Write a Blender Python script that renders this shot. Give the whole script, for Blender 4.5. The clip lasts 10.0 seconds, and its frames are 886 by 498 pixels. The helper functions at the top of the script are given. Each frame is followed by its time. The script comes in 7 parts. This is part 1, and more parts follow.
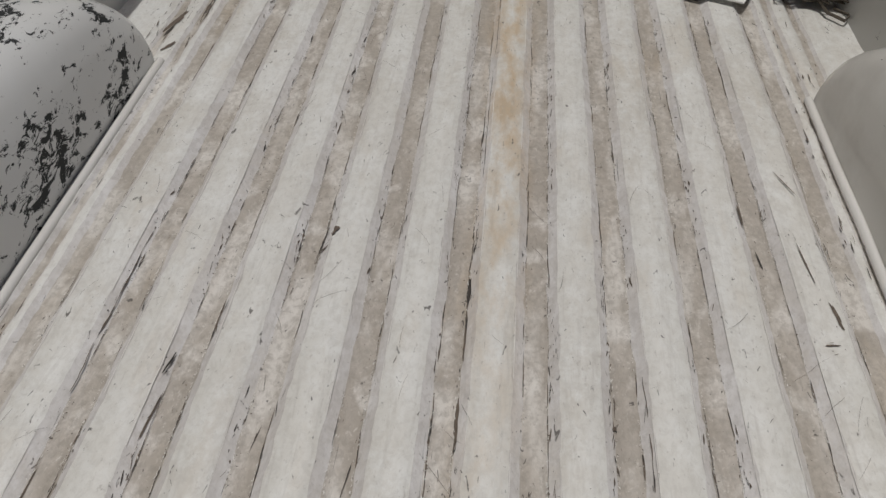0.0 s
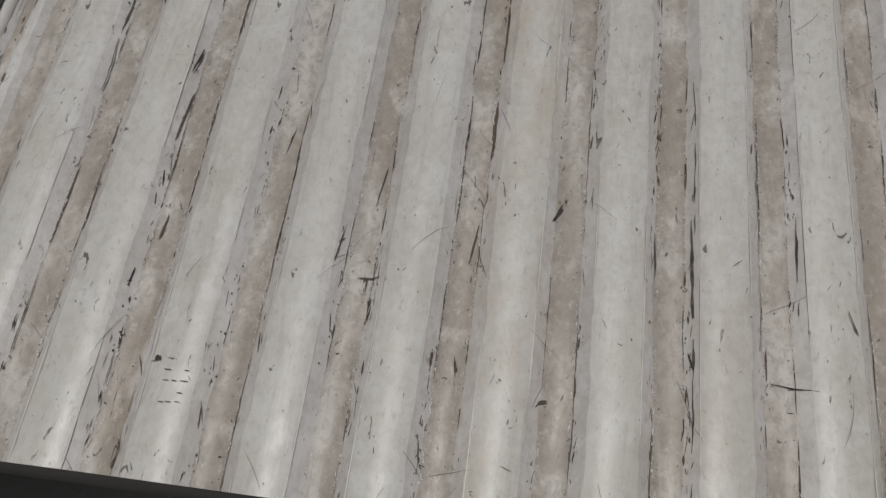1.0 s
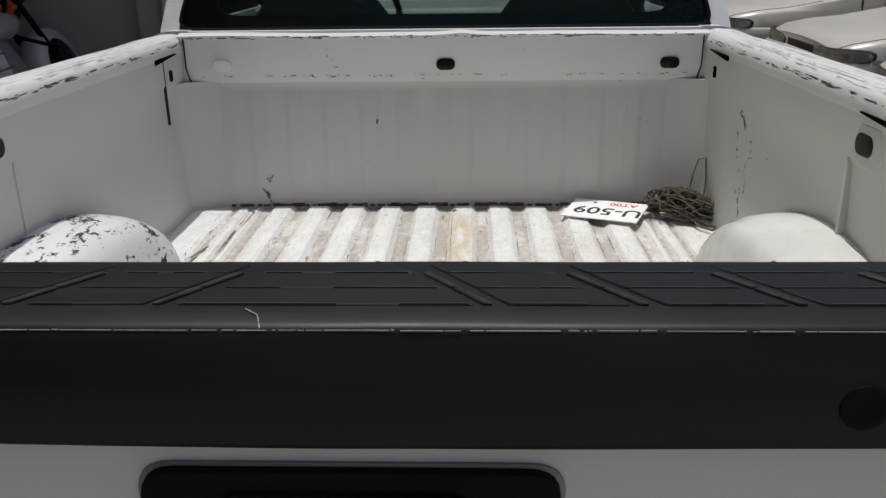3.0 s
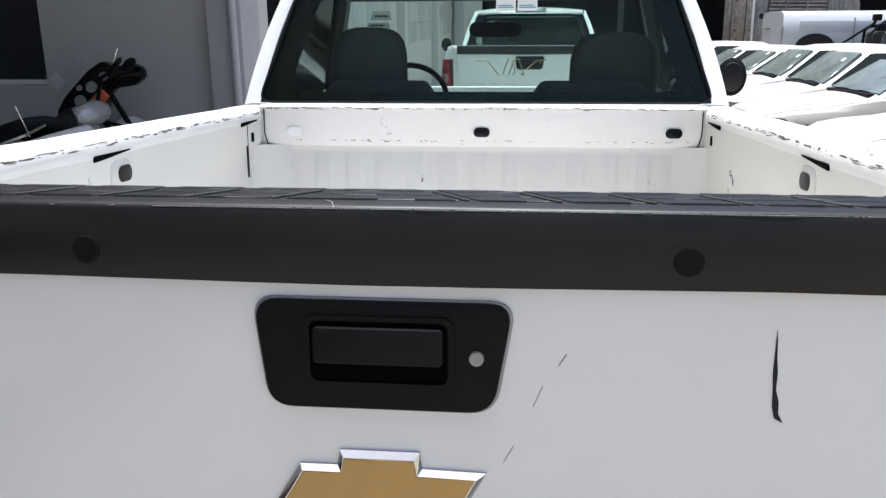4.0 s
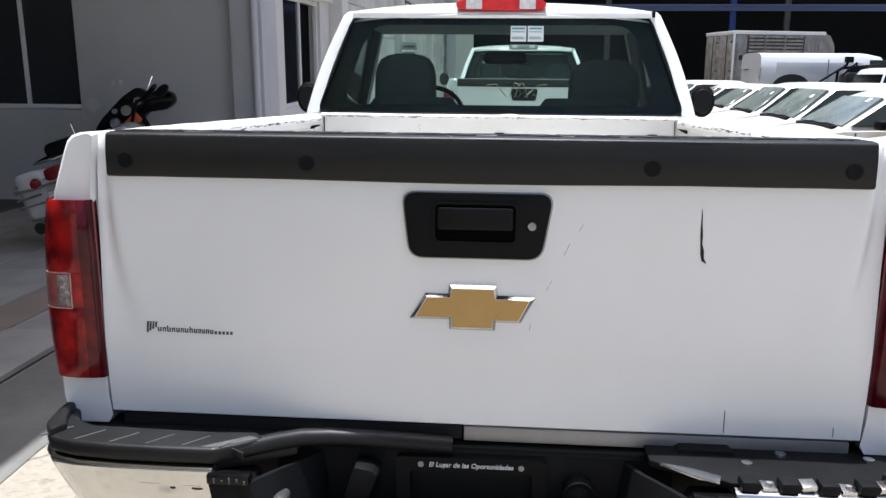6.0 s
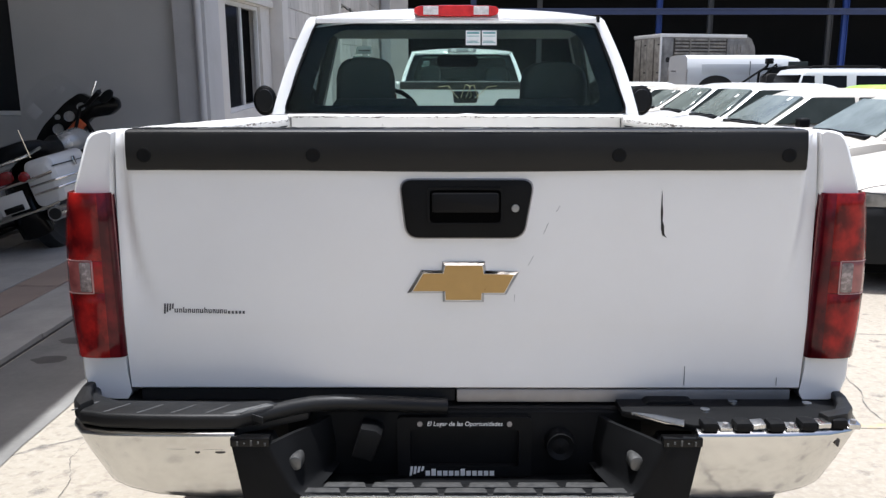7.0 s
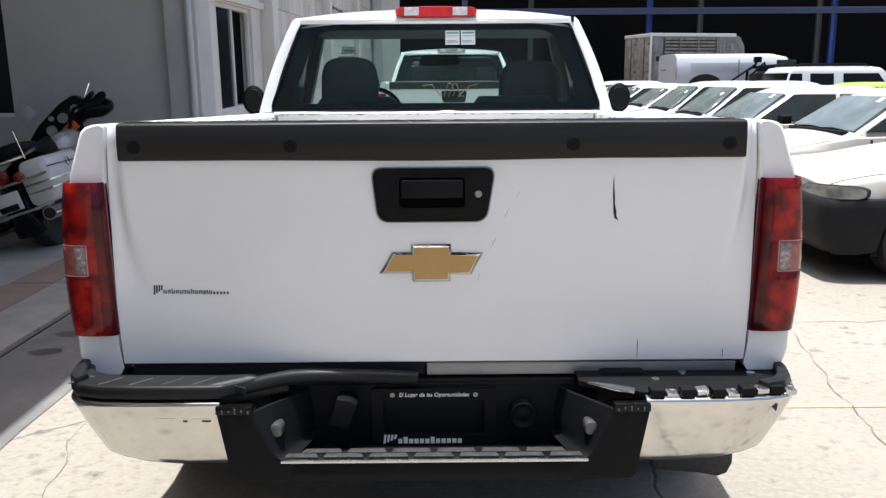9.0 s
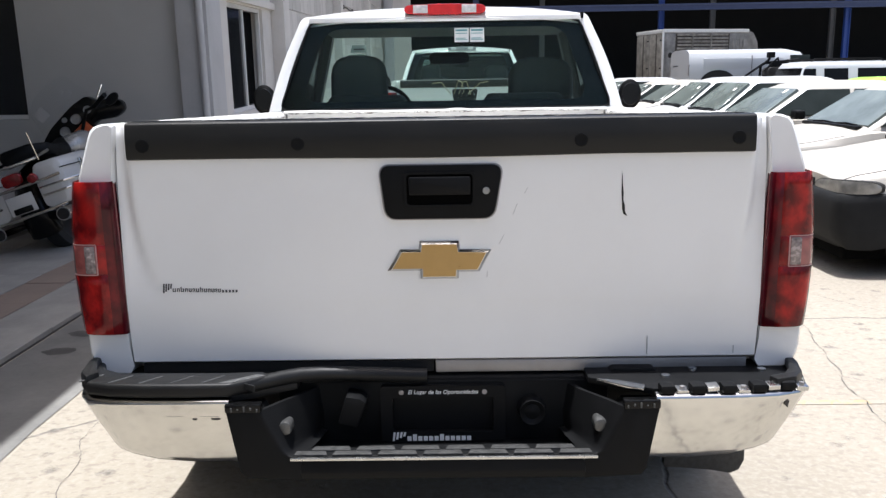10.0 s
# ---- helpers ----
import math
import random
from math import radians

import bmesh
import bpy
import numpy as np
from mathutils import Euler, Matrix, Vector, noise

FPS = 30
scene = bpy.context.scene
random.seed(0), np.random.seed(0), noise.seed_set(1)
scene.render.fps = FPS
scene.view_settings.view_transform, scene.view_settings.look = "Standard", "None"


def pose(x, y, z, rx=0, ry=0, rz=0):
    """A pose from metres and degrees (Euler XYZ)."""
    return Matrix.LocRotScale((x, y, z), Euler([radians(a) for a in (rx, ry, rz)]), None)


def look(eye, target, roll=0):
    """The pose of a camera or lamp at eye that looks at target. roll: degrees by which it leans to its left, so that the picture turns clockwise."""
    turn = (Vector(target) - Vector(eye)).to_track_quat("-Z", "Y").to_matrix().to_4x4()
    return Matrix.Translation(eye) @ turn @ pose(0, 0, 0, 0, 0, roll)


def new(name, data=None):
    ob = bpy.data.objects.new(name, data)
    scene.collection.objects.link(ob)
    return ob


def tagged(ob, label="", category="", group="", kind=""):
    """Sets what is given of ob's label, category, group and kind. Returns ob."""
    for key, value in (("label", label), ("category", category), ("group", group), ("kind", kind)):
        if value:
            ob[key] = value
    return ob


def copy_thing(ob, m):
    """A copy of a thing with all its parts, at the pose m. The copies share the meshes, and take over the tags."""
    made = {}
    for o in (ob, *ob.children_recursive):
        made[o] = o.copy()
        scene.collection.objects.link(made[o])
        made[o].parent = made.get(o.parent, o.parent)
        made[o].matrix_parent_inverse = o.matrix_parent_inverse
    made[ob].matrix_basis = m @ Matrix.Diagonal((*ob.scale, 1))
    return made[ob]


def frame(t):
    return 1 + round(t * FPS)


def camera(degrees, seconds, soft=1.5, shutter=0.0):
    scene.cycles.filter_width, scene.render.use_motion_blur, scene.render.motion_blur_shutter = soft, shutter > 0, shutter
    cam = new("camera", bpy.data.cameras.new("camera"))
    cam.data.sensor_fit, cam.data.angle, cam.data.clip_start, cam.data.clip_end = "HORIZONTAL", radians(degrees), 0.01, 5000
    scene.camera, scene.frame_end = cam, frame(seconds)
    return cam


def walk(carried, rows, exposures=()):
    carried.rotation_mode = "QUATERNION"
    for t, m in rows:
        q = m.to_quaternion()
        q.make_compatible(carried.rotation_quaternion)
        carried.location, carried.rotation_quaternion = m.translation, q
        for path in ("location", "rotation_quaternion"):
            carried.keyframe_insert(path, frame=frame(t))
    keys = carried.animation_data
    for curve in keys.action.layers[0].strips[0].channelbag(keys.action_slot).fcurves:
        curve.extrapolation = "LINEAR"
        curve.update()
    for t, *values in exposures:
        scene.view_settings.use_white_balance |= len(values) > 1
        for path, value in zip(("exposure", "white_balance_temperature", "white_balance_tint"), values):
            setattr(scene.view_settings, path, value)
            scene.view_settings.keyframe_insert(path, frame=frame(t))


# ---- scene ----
# The camera: PATH is in the pickup's own frame, which leans a little nose-down on the ground.
LEAN = pose(0, 0, 0, -1.4)
PATH = [
    (0, (0.05, 0.035, 1.657), (-0.064, 1.489, 0.288), 1.1),
    (0.5, (0.047, 0.051, 1.646), (-0.089, 1.165, -0.01), -0.5),
    (1, (0.047, 0.079, 1.641), (-0.093, 0.909, -0.173), -2.3),
    (1.5, (0.06, 0.042, 1.624), (-0.1, 1.134, -0.043), -2.5),
    (2, (0.051, -0.078, 1.616), (-0.09, 1.401, 0.277), -1.2),
    (2.5, (0.037, -0.285, 1.602), (-0.041, 1.467, 0.64), -0.9),
    (2.7, (0.05, -0.372, 1.594), (0.016, 1.45, 0.77), -0.8),
    (3.8, (0.173, -0.843, 1.518), (-0.049, 1.076, 1.003), -0.4),
    (4, (0.167, -0.928, 1.507), (-0.025, 1.01, 1.054), -0.1),
    (4.5, (0.107, -1.162, 1.472), (-0.071, 0.795, 1.101), -1.4),
    (5, (0.103, -1.369, 1.449), (-0.01, 0.596, 1.095), -0.7),
    (5.5, (0.124, -1.554, 1.441), (-0.012, 0.412, 1.096), 0.5),
    (5.7, (0.116, -1.616, 1.432), (-0.051, 0.345, 1.077), 0.7),
    (6.8, (-0.061, -1.875, 1.412), (-0.113, 0.09, 1.04), -0.1),
    (7, (-0.048, -1.919, 1.408), (-0.054, 0.049, 1.052), -0.0),
    (7.5, (-0.002, -2.019, 1.404), (0.005, -0.046, 1.079), -0.1),
    (8, (0.012, -2.056, 1.395), (0.023, -0.082, 1.077), -1.2),
    (8.5, (0.017, -2.071, 1.393), (0.029, -0.1, 1.056), -0.5),
    (9, (0.019, -2.08, 1.391), (0.025, -0.112, 1.037), -0.4),
    (9.5, (0.026, -2.081, 1.389), (0.013, -0.111, 1.041), -0.8),
    (10, (0.031, -2.077, 1.386), (0.006, -0.109, 1.029), -0.9),
]
cam = camera(56.8, 10.0, soft=1.4)
EXPOSURES = [(0, -1.58, 6450, 10), (1.0, -1.95, 6400, 10), (1.5, -1.92, 6400, 10), (2.0, -2.09, 6400, 10), (2.5, -1.95, 6400, 10), (2.7, -1.4, 6350, 10), (3.2, -0.25, 6100, 10), (3.8, 0.92, 5880, 10), (4.5, 0.94, 5880, 10), (5.5, 0.96, 5960, 10), (7.0, 0.89, 5960, 11), (10, 0.90, 6040, 11)]
walk(cam, [(t, LEAN @ look(eye, target, roll)) for t, eye, target, roll in PATH], EXPOSURES)

# ---- light: a hazy noon, the sun almost overhead and a little to the side of the building ----
SUN_UP, SUN_TURN = 85.0, 330.0
world = bpy.data.worlds.new("sky")
scene.world = world
world.use_nodes = True
wn = world.node_tree.nodes
sky = wn.new("ShaderNodeTexSky")
sky.sky_type, sky.sun_disc = "NISHITA", False
sky.sun_elevation, sky.sun_rotation = radians(SUN_UP), radians(SUN_TURN)
sky.air_density, sky.dust_density = 1.0, 5.0
world.node_tree.links.new(sky.outputs[0], wn["Background"].inputs[0])
wn["Background"].inputs[1].default_value = 0.105
sun = new("sun", bpy.data.lights.new("sun", "SUN"))
sun.data.energy, sun.data.angle, sun.data.color = 4.6, radians(0.6), (1.0, 0.975, 0.935)
az, el = radians(SUN_TURN), radians(SUN_UP)
SUN_DIR = Vector((math.sin(az) * math.cos(el), math.cos(az) * math.cos(el), math.sin(el)))
sun.matrix_world = look(SUN_DIR * 40, (0, 0, 0))


# ---- materials ----
class Nodes:
    """A small hand for node trees."""

    def __init__(self, name):
        self.mat = bpy.data.materials.new(name)
        self.mat.use_nodes = True
        self.tree = self.mat.node_tree
        self.bsdf = self.tree.nodes["Principled BSDF"]
        self.coord = self.add("ShaderNodeTexCoord")

    def add(self, kind, **settings):
        node = self.tree.nodes.new(kind)
        for key, value in settings.items():
            node.inputs[key.replace("_", " ")].default_value = value
        return node

    def link(self, a, b):
        self.tree.links.new(a, b)

    def space(self, stretch=(1, 1, 1), shift=(0, 0, 0)):
        m = self.add("ShaderNodeMapping")
        m.inputs["Scale"].default_value = stretch
        m.inputs["Location"].default_value = shift
        self.link(self.coord.outputs["Object"], m.inputs["Vector"])
        return m.outputs[0]

    def noise(self, scale, detail=4.0, rough=0.55, stretch=(1, 1, 1), shift=(0, 0, 0), distort=0.0):
        n = self.add("ShaderNodeTexNoise", Scale=scale, Detail=detail, Roughness=rough, Distortion=distort)
        self.link(self.space(stretch, shift), n.inputs["Vector"])
        return n.outputs["Fac"]

    def ramp(self, value, a, b, lo=0.0, hi=1.0):
        r = self.add("ShaderNodeMapRange")
        r.inputs["From Min"].default_value, r.inputs["From Max"].default_value = a, b
        r.inputs["To Min"].default_value, r.inputs["To Max"].default_value = lo, hi
        self.link(value, r.inputs["Value"])
        return r.outputs[0]

    def mix(self, factor, a, b):
        m = self.add("ShaderNodeMix")
        m.data_type = "RGBA"
        for slot, value in ((0, factor), (6, a), (7, b)):
            if isinstance(value, (tuple, float, int)):
                m.inputs[slot].default_value = (*value, 1) if isinstance(value, tuple) else value
            else:
                self.link(value, m.inputs[slot])
        return m.outputs[2]

    def maths(self, op, a, b):
        m = self.add("ShaderNodeMath")
        m.operation = op
        for slot, value in ((0, a), (1, b)):
            if isinstance(value, (float, int)):
                m.inputs[slot].default_value = value
            else:
                self.link(value, m.inputs[slot])
        return m.outputs[0]

    def colour(self, value):
        if isinstance(value, tuple):
            self.bsdf.inputs["Base Color"].default_value = (*value, 1)
        else:
            self.link(value, self.bsdf.inputs["Base Color"])

    def set(self, **values):
        for key, value in values.items():
            slot = self.bsdf.inputs[key.replace("_", " ")]
            if isinstance(value, (float, int, tuple)):
                slot.default_value = value
            else:
                self.link(value, slot)
        return self

    def bump(self, height, strength=0.3, distance=0.002):
        b = self.add("ShaderNodeBump", Strength=strength, Distance=distance)
        self.link(height, b.inputs["Height"])
        self.link(b.outputs[0], self.bsdf.inputs["Normal"])


def plain(name, base, rough=0.5, metal=0.0, spread=0.12, scale=6.0, bump=0.15, fine=90.0, coat=0.0, shine=0.5):
    """A surface of one colour with blotches at a coarse and a fine scale."""
    n = Nodes(name)
    lo, hi = tuple(c * (1 - spread) for c in base), tuple(min(1, c * (1 + spread * 0.6)) for c in base)
    coarse, grain = n.noise(scale), n.noise(fine, 3)
    n.colour(n.mix(n.maths("ADD", n.maths("MULTIPLY", n.ramp(coarse, 0.3, 0.7), 0.7), n.maths("MULTIPLY", grain, 0.3)), lo, hi))
    n.set(Metallic=metal, Specular_IOR_Level=shine, Roughness=n.ramp(coarse, 0.2, 0.8, max(0.02, rough - 0.08), min(1.0, rough + 0.08)))
    if coat:
        n.set(Coat_Weight=coat, Coat_Roughness=0.06)
    if bump:
        n.bump(grain, bump, 0.001)
    return n.mat


def worn_paint(name, base, dark, amount, long=(1, 1, 1), scale=14.0, rough=0.38, dust=0.15, dust_colour=(0.55, 0.52, 0.47), coat=0.0):
    """White body paint with dust and scuffs down to the dark primer. amount: the share that is scuffed."""
    n = Nodes(name)
    dirt = n.ramp(n.noise(3.0, 6, 0.65), 0.42, 0.72, 0, dust)
    paint = n.mix(dirt, base, dust_colour)
    chips = n.noise(scale, 8, 0.72, long, distort=0.6)
    zone = n.noise(scale * 0.22, 3, 0.5, long, (3.1, 1.7, 0.4))
    mask = n.ramp(n.maths("ADD", chips, n.maths("MULTIPLY", zone, 0.5)), 0.98 - amount, 1.0 - amount)
    n.colour(n.mix(mask, paint, dark))
    n.set(Roughness=n.ramp(mask, 0, 1, rough, 0.75), Specular_IOR_Level=0.5)
    if coat:
        n.set(Coat_Weight=coat, Coat_Roughness=0.03)
    n.bump(n.maths("SUBTRACT", 1.0, mask), 0.25, 0.001)
    return n.mat


def glass(name, tint, rough=0.01, bend=1.25, dust=0.0, haze_film_colour=(0.62, 0.60, 0.54)):
    """A thin pane: it lets the tint through and mirrors by Fresnel; a film of dust and painted haze lies on it."""
    n = Nodes(name)
    out = n.tree.nodes["Material Output"]
    clear, shine, mix = n.add("ShaderNodeBsdfTransparent"), n.add("ShaderNodeBsdfGlossy"), n.add("ShaderNodeMixShader")
    fresnel = n.add("ShaderNodeFresnel", IOR=bend)
    clear.inputs[0].default_value = (*tint, 1)
    shine.inputs["Roughness"].default_value = rough
    n.link(fresnel.outputs[0], mix.inputs[0])
    n.link(clear.outputs[0], mix.inputs[1])
    n.link(shine.outputs[0], mix.inputs[2])
    if dust:
        film, cover = n.add("ShaderNodeBsdfDiffuse"), n.add("ShaderNodeMixShader")
        film.inputs[0].default_value = (*haze_film_colour, 1)
        n.link(n.ramp(n.noise(7, 5, 0.65), 0.3, 0.7, dust * 0.5, dust * 1.5), cover.inputs[0])
        n.link(mix.outputs[0], cover.inputs[1])
        n.link(film.outputs[0], cover.inputs[2])
        n.link(cover.outputs[0], out.inputs[0])
    else:
        n.link(mix.outputs[0], out.inputs[0])
    return n.mat


def floor_paint(name, base, dirt, pale, cover, streak=1.0, warm=0.0):
    """The bed floor: rubbed white paint, dried dust in blotches, fine curved hairs and scratches along the ribs."""
    n = Nodes(name)
    blot = n.noise(13, 7, 0.68, (1, 0.55, 1), distort=0.5)
    spots = n.noise(48, 6, 0.7, (1, 0.75, 1), (2, 1, 0))
    mask = n.ramp(n.maths("ADD", n.maths("MULTIPLY", blot, 0.6), n.maths("MULTIPLY", spots, 0.4)), 0.40 - cover * 0.06, 0.58 - cover * 0.06, 0, cover)
    col = n.mix(mask, base, dirt)
    wiped = n.ramp(n.noise(17, 5, 0.6, (1, 0.7, 1), (6, 2, 3), 0.3), 0.55, 0.68, 0, 0.75)
    col = n.mix(wiped, col, pale)
    cloud = n.ramp(n.noise(9, 4, 0.6, (1.2, 0.45, 1), (4, 9, 6), 0.4), 0.50, 0.62, 0, 0.8 * cover)
    col = n.mix(cloud, col, pale)
    trod = n.ramp(n.noise(3.4, 5, 0.62, (2.4, 0.55, 1), (2, 5, 8), 0.4), 0.50, 0.66, 0, 0.6)
    col = n.mix(n.maths("MULTIPLY", trod, n.ramp(spots, 0.36, 0.60)), col, (0.58, 0.545, 0.485))
    split = n.add("ShaderNodeSeparateXYZ")
    n.link(n.coord.outputs["Object"], split.inputs[0])
    run = n.ramp(n.maths("ABSOLUTE", n.maths("SUBTRACT", split.outputs[0], 0.062), 0.0), 0.01, 0.06, 1, 0)
    run = n.maths("MULTIPLY", run, n.ramp(n.noise(16, 5, 0.65, (1.4, 0.5, 1), (2, 7, 1)), 0.38, 0.60, 0, 0.8))
    run = n.maths("MULTIPLY", run, n.ramp(split.outputs[1], 0.7, 1.2, 0.4, 1.0))
    col = n.mix(run, col, (0.55, 0.40, 0.23))
    rust = n.ramp(n.noise(4.5, 4, 0.6, (2.5, 0.7, 1), (7, 3, 0)), 0.58, 0.74, 0, 0.22 * warm)
    col = n.mix(rust, col, (0.50, 0.37, 0.21))
    film = n.ramp(n.noise(70, 5, 0.68, (1, 0.09, 1), (1, 4, 2), 0.5), 0.54, 0.70, 0, 0.26)
    col = n.mix(film, col, (0.36, 0.335, 0.30))
    crust = n.ramp(n.noise(95, 6, 0.72, (1, 0.7, 1), (5, 8, 2), 0.4), 0.46, 0.62, 0, 0.5 * cover)
    col = n.mix(crust, col, tuple(c * 0.72 for c in dirt))
    chalk = n.ramp(n.noise(130, 5, 0.7, (1, 0.6, 1), (1, 6, 7), 0.5), 0.58, 0.70, 0, 0.6 * cover)
    col = n.mix(chalk, col, pale)
    grit = n.ramp(n.noise(190, 3, 0.6, (1, 0.5, 1), (3, 3, 1)), 0.62, 0.74, 0, 0.30)
    col = n.mix(grit, col, (0.24, 0.21, 0.18))
    long = n.noise(95, 5, 0.66, (1, 0.06, 1), (0.3, 0.2, 0), 0.6)
    zone = n.noise(6, 3, 0.5, (1.5, 0.5, 1), (5, 9, 1))
    deep = n.ramp(n.maths("ADD", long, n.maths("MULTIPLY", zone, 0.35)), 0.935 - 0.05 * streak, 0.965 - 0.05 * streak, 0, 0.8)
    nick = n.ramp(n.noise(85, 3, 0.55, (1, 0.45, 1), (8, 2, 5), 1.2), 0.68, 0.72, 0, 0.8)
    dark = n.maths("MAXIMUM", deep, nick)
    n.colour(n.mix(dark, col, (0.07, 0.062, 0.055)))
    n.set(Roughness=n.ramp(mask, 0, 1, 0.36, 0.50), Specular_IOR_Level=0.75)
    n.bump(n.maths("SUBTRACT", n.maths("ADD", blot, n.maths("MULTIPLY", spots, 0.5)), n.maths("MULTIPLY", dark, 0.8)), 0.35, 0.003)
    return n.mat


def streaked(name, base, stain):
    """Painted plaster with rain streaks and blotches."""
    n = Nodes(name)
    run = n.ramp(n.noise(3.2, 6, 0.65, (2.6, 2.6, 0.16)), 0.50, 0.72, 0, 0.25)
    blot = n.ramp(n.noise(1.3, 6, 0.65, shift=(3, 1, 7)), 0.48, 0.75, 0, 0.5)
    fine = n.noise(45, 4, 0.6)
    col = n.mix(n.maths("MAXIMUM", run, blot), base, stain)
    n.colour(n.mix(n.maths("MULTIPLY", fine, 0.18), col, tuple(c * 0.7 for c in base)))
    n.set(Roughness=0.85)
    n.bump(fine, 0.3, 0.002)
    return n.mat


def thin_paper():
    """Paper that daylight shines through."""
    n = Nodes("thin white paper")
    n.colour((0.80, 0.82, 0.80))
    n.set(Roughness=0.8)
    through_it, mix = n.add("ShaderNodeBsdfTranslucent"), n.add("ShaderNodeMixShader")
    through_it.inputs[0].default_value = (0.75, 0.78, 0.76, 1)
    mix.inputs[0].default_value = 0.6
    out = n.tree.nodes["Material Output"]
    n.link(n.tree.nodes["Principled BSDF"].outputs[0], mix.inputs[1])
    n.link(through_it.outputs[0], mix.inputs[2])
    n.link(mix.outputs[0], out.inputs[0])
    return n.mat


def concrete_block():
    """Bare concrete blocks, each a little lighter or darker, with rain stains."""
    n = Nodes("bare concrete block")
    each = n.add("ShaderNodeObjectInfo").outputs["Random"]
    run = n.ramp(n.noise(2.4, 6, 0.65, (1.5, 1.5, 0.3)), 0.48, 0.72, 0, 0.6)
    fine = n.noise(50, 4, 0.65)
    col = n.mix(each, (0.44, 0.42, 0.40), (0.60, 0.57, 0.54))
    col = n.mix(run, col, (0.33, 0.31, 0.29))
    n.colour(n.mix(n.maths("MULTIPLY", fine, 0.25), col, (0.36, 0.34, 0.32)))
    n.set(Roughness=0.9)
    n.bump(fine, 0.4, 0.003)
    return n.mat


def ground_concrete():
    n = Nodes("pale worn concrete")
    big, mid, fine = n.noise(0.35, 5), n.noise(2.2, 6, 0.65), n.noise(38, 5, 0.65)
    col = n.mix(n.ramp(big, 0.35, 0.68), (0.228, 0.200, 0.157), (0.300, 0.269, 0.217))
    col = n.mix(n.ramp(mid, 0.48, 0.80, 0, 0.35), col, (0.295, 0.255, 0.20))
    cell = n.add("ShaderNodeTexVoronoi", Scale=5.6, Randomness=1.0)
    n.link(n.space((1, 1.3, 1)), cell.inputs["Vector"])
    pit = n.maths("MULTIPLY", n.ramp(n.maths("ADD", cell.outputs["Distance"], n.maths("MULTIPLY", n.noise(60, 4, 0.65), 0.25)), 0.25, 0.36, 1, 0), n.ramp(n.noise(3.0, 3, shift=(1, 8, 0)), 0.38, 0.48))
    fleck = n.ramp(n.noise(17, 4, 0.6, (1, 1.5, 1), (3, 3, 3)), 0.52, 0.61, 0, 0.75)
    col = n.mix(fleck, col, (0.21, 0.182, 0.146))
    col = n.mix(n.maths("MULTIPLY", n.maths("MULTIPLY", pit, n.ramp(n.noise(34, 4, 0.7), 0.36, 0.54)), 0.95), col, (0.125, 0.110, 0.095))
    crack = n.add("ShaderNodeTexVoronoi", Scale=0.30)
    crack.feature = "DISTANCE_TO_EDGE"
    warp = n.add("ShaderNodeMix")
    warp.data_type = "VECTOR"
    warp.inputs[0].default_value = 0.16
    wob = n.add("ShaderNodeTexNoise", Scale=2.4, Detail=5.0)
    n.link(n.space(), wob.inputs["Vector"])
    n.link(n.space(), warp.inputs[4])
    n.link(wob.outputs["Color"], warp.inputs[5])
    n.link(warp.outputs[1], crack.inputs["Vector"])
    line = n.ramp(crack.outputs["Distance"], 0.0006, 0.0024, 1, 0)
    col = n.mix(n.maths("MULTIPLY", line, 0.8), col, (0.10, 0.09, 0.08))
    oil = n.ramp(n.noise(0.9, 4, 0.6, shift=(4, 2, 0)), 0.74, 0.80, 0, 0.4)
    col = n.mix(oil, col, (0.08, 0.075, 0.07))
    n.colour(n.mix(n.ramp(fine, 0.45, 0.7, 0, 0.45), col, (0.36, 0.335, 0.285)))
    n.set(Roughness=0.9)
    n.bump(n.maths("SUBTRACT", n.maths("ADD", n.maths("MULTIPLY", mid, 0.6), n.maths("MULTIPLY", fine, 0.3)), n.maths("ADD", line, pit)), 0.5, 0.012)
    return n.mat


WHITE = (0.80, 0.80, 0.79)
M_BODY = worn_paint("white body paint", WHITE, (0.10, 0.09, 0.08), -0.12, dust=0.10, rough=0.22, coat=0.35)
M_RAIL = worn_paint("scuffed white rail paint", (0.67, 0.665, 0.645), (0.12, 0.11, 0.10), 0.015, (1, 0.16, 1), 44, dust=0.3)
M_BEAD = worn_paint("glossy bead paint", (0.78, 0.77, 0.74), (0.10, 0.08, 0.07), 0.03, (1, 0.4, 1), 60, rough=0.2, dust=0.3)
# The bed wall's white is darkened: shade inside the bed is in its colour.
M_BEDWALL_SHADED = worn_paint("white bed wall paint darkened for shade", (0.55, 0.545, 0.515), (0.05, 0.05, 0.055), 0.035, (1, 1, 0.7), 17, rough=0.5, dust=0.35)
M_ARCH = worn_paint("chipped white arch paint", (0.72, 0.725, 0.71), (0.022, 0.024, 0.024), 0.160, (1, 0.45, 0.8), 66, rough=0.22, dust=0.2)
M_ARCH_R = worn_paint("dusty white arch paint", (0.70, 0.69, 0.65), (0.05, 0.05, 0.05), 0.03, (1, 0.6, 1), 40, rough=0.24, dust=0.6, dust_colour=(0.42, 0.39, 0.35))
M_RIDGE = floor_paint("scratched white rib paint", (0.80, 0.805, 0.78), (0.64, 0.615, 0.555), (0.83, 0.835, 0.81), 0.5, 0.8, 1.0)
M_SLOPE = floor_paint("scraped rib edge paint", (0.67, 0.66, 0.655), (0.52, 0.49, 0.455), (0.74, 0.73, 0.72), 0.65, 1.5, 0.5)
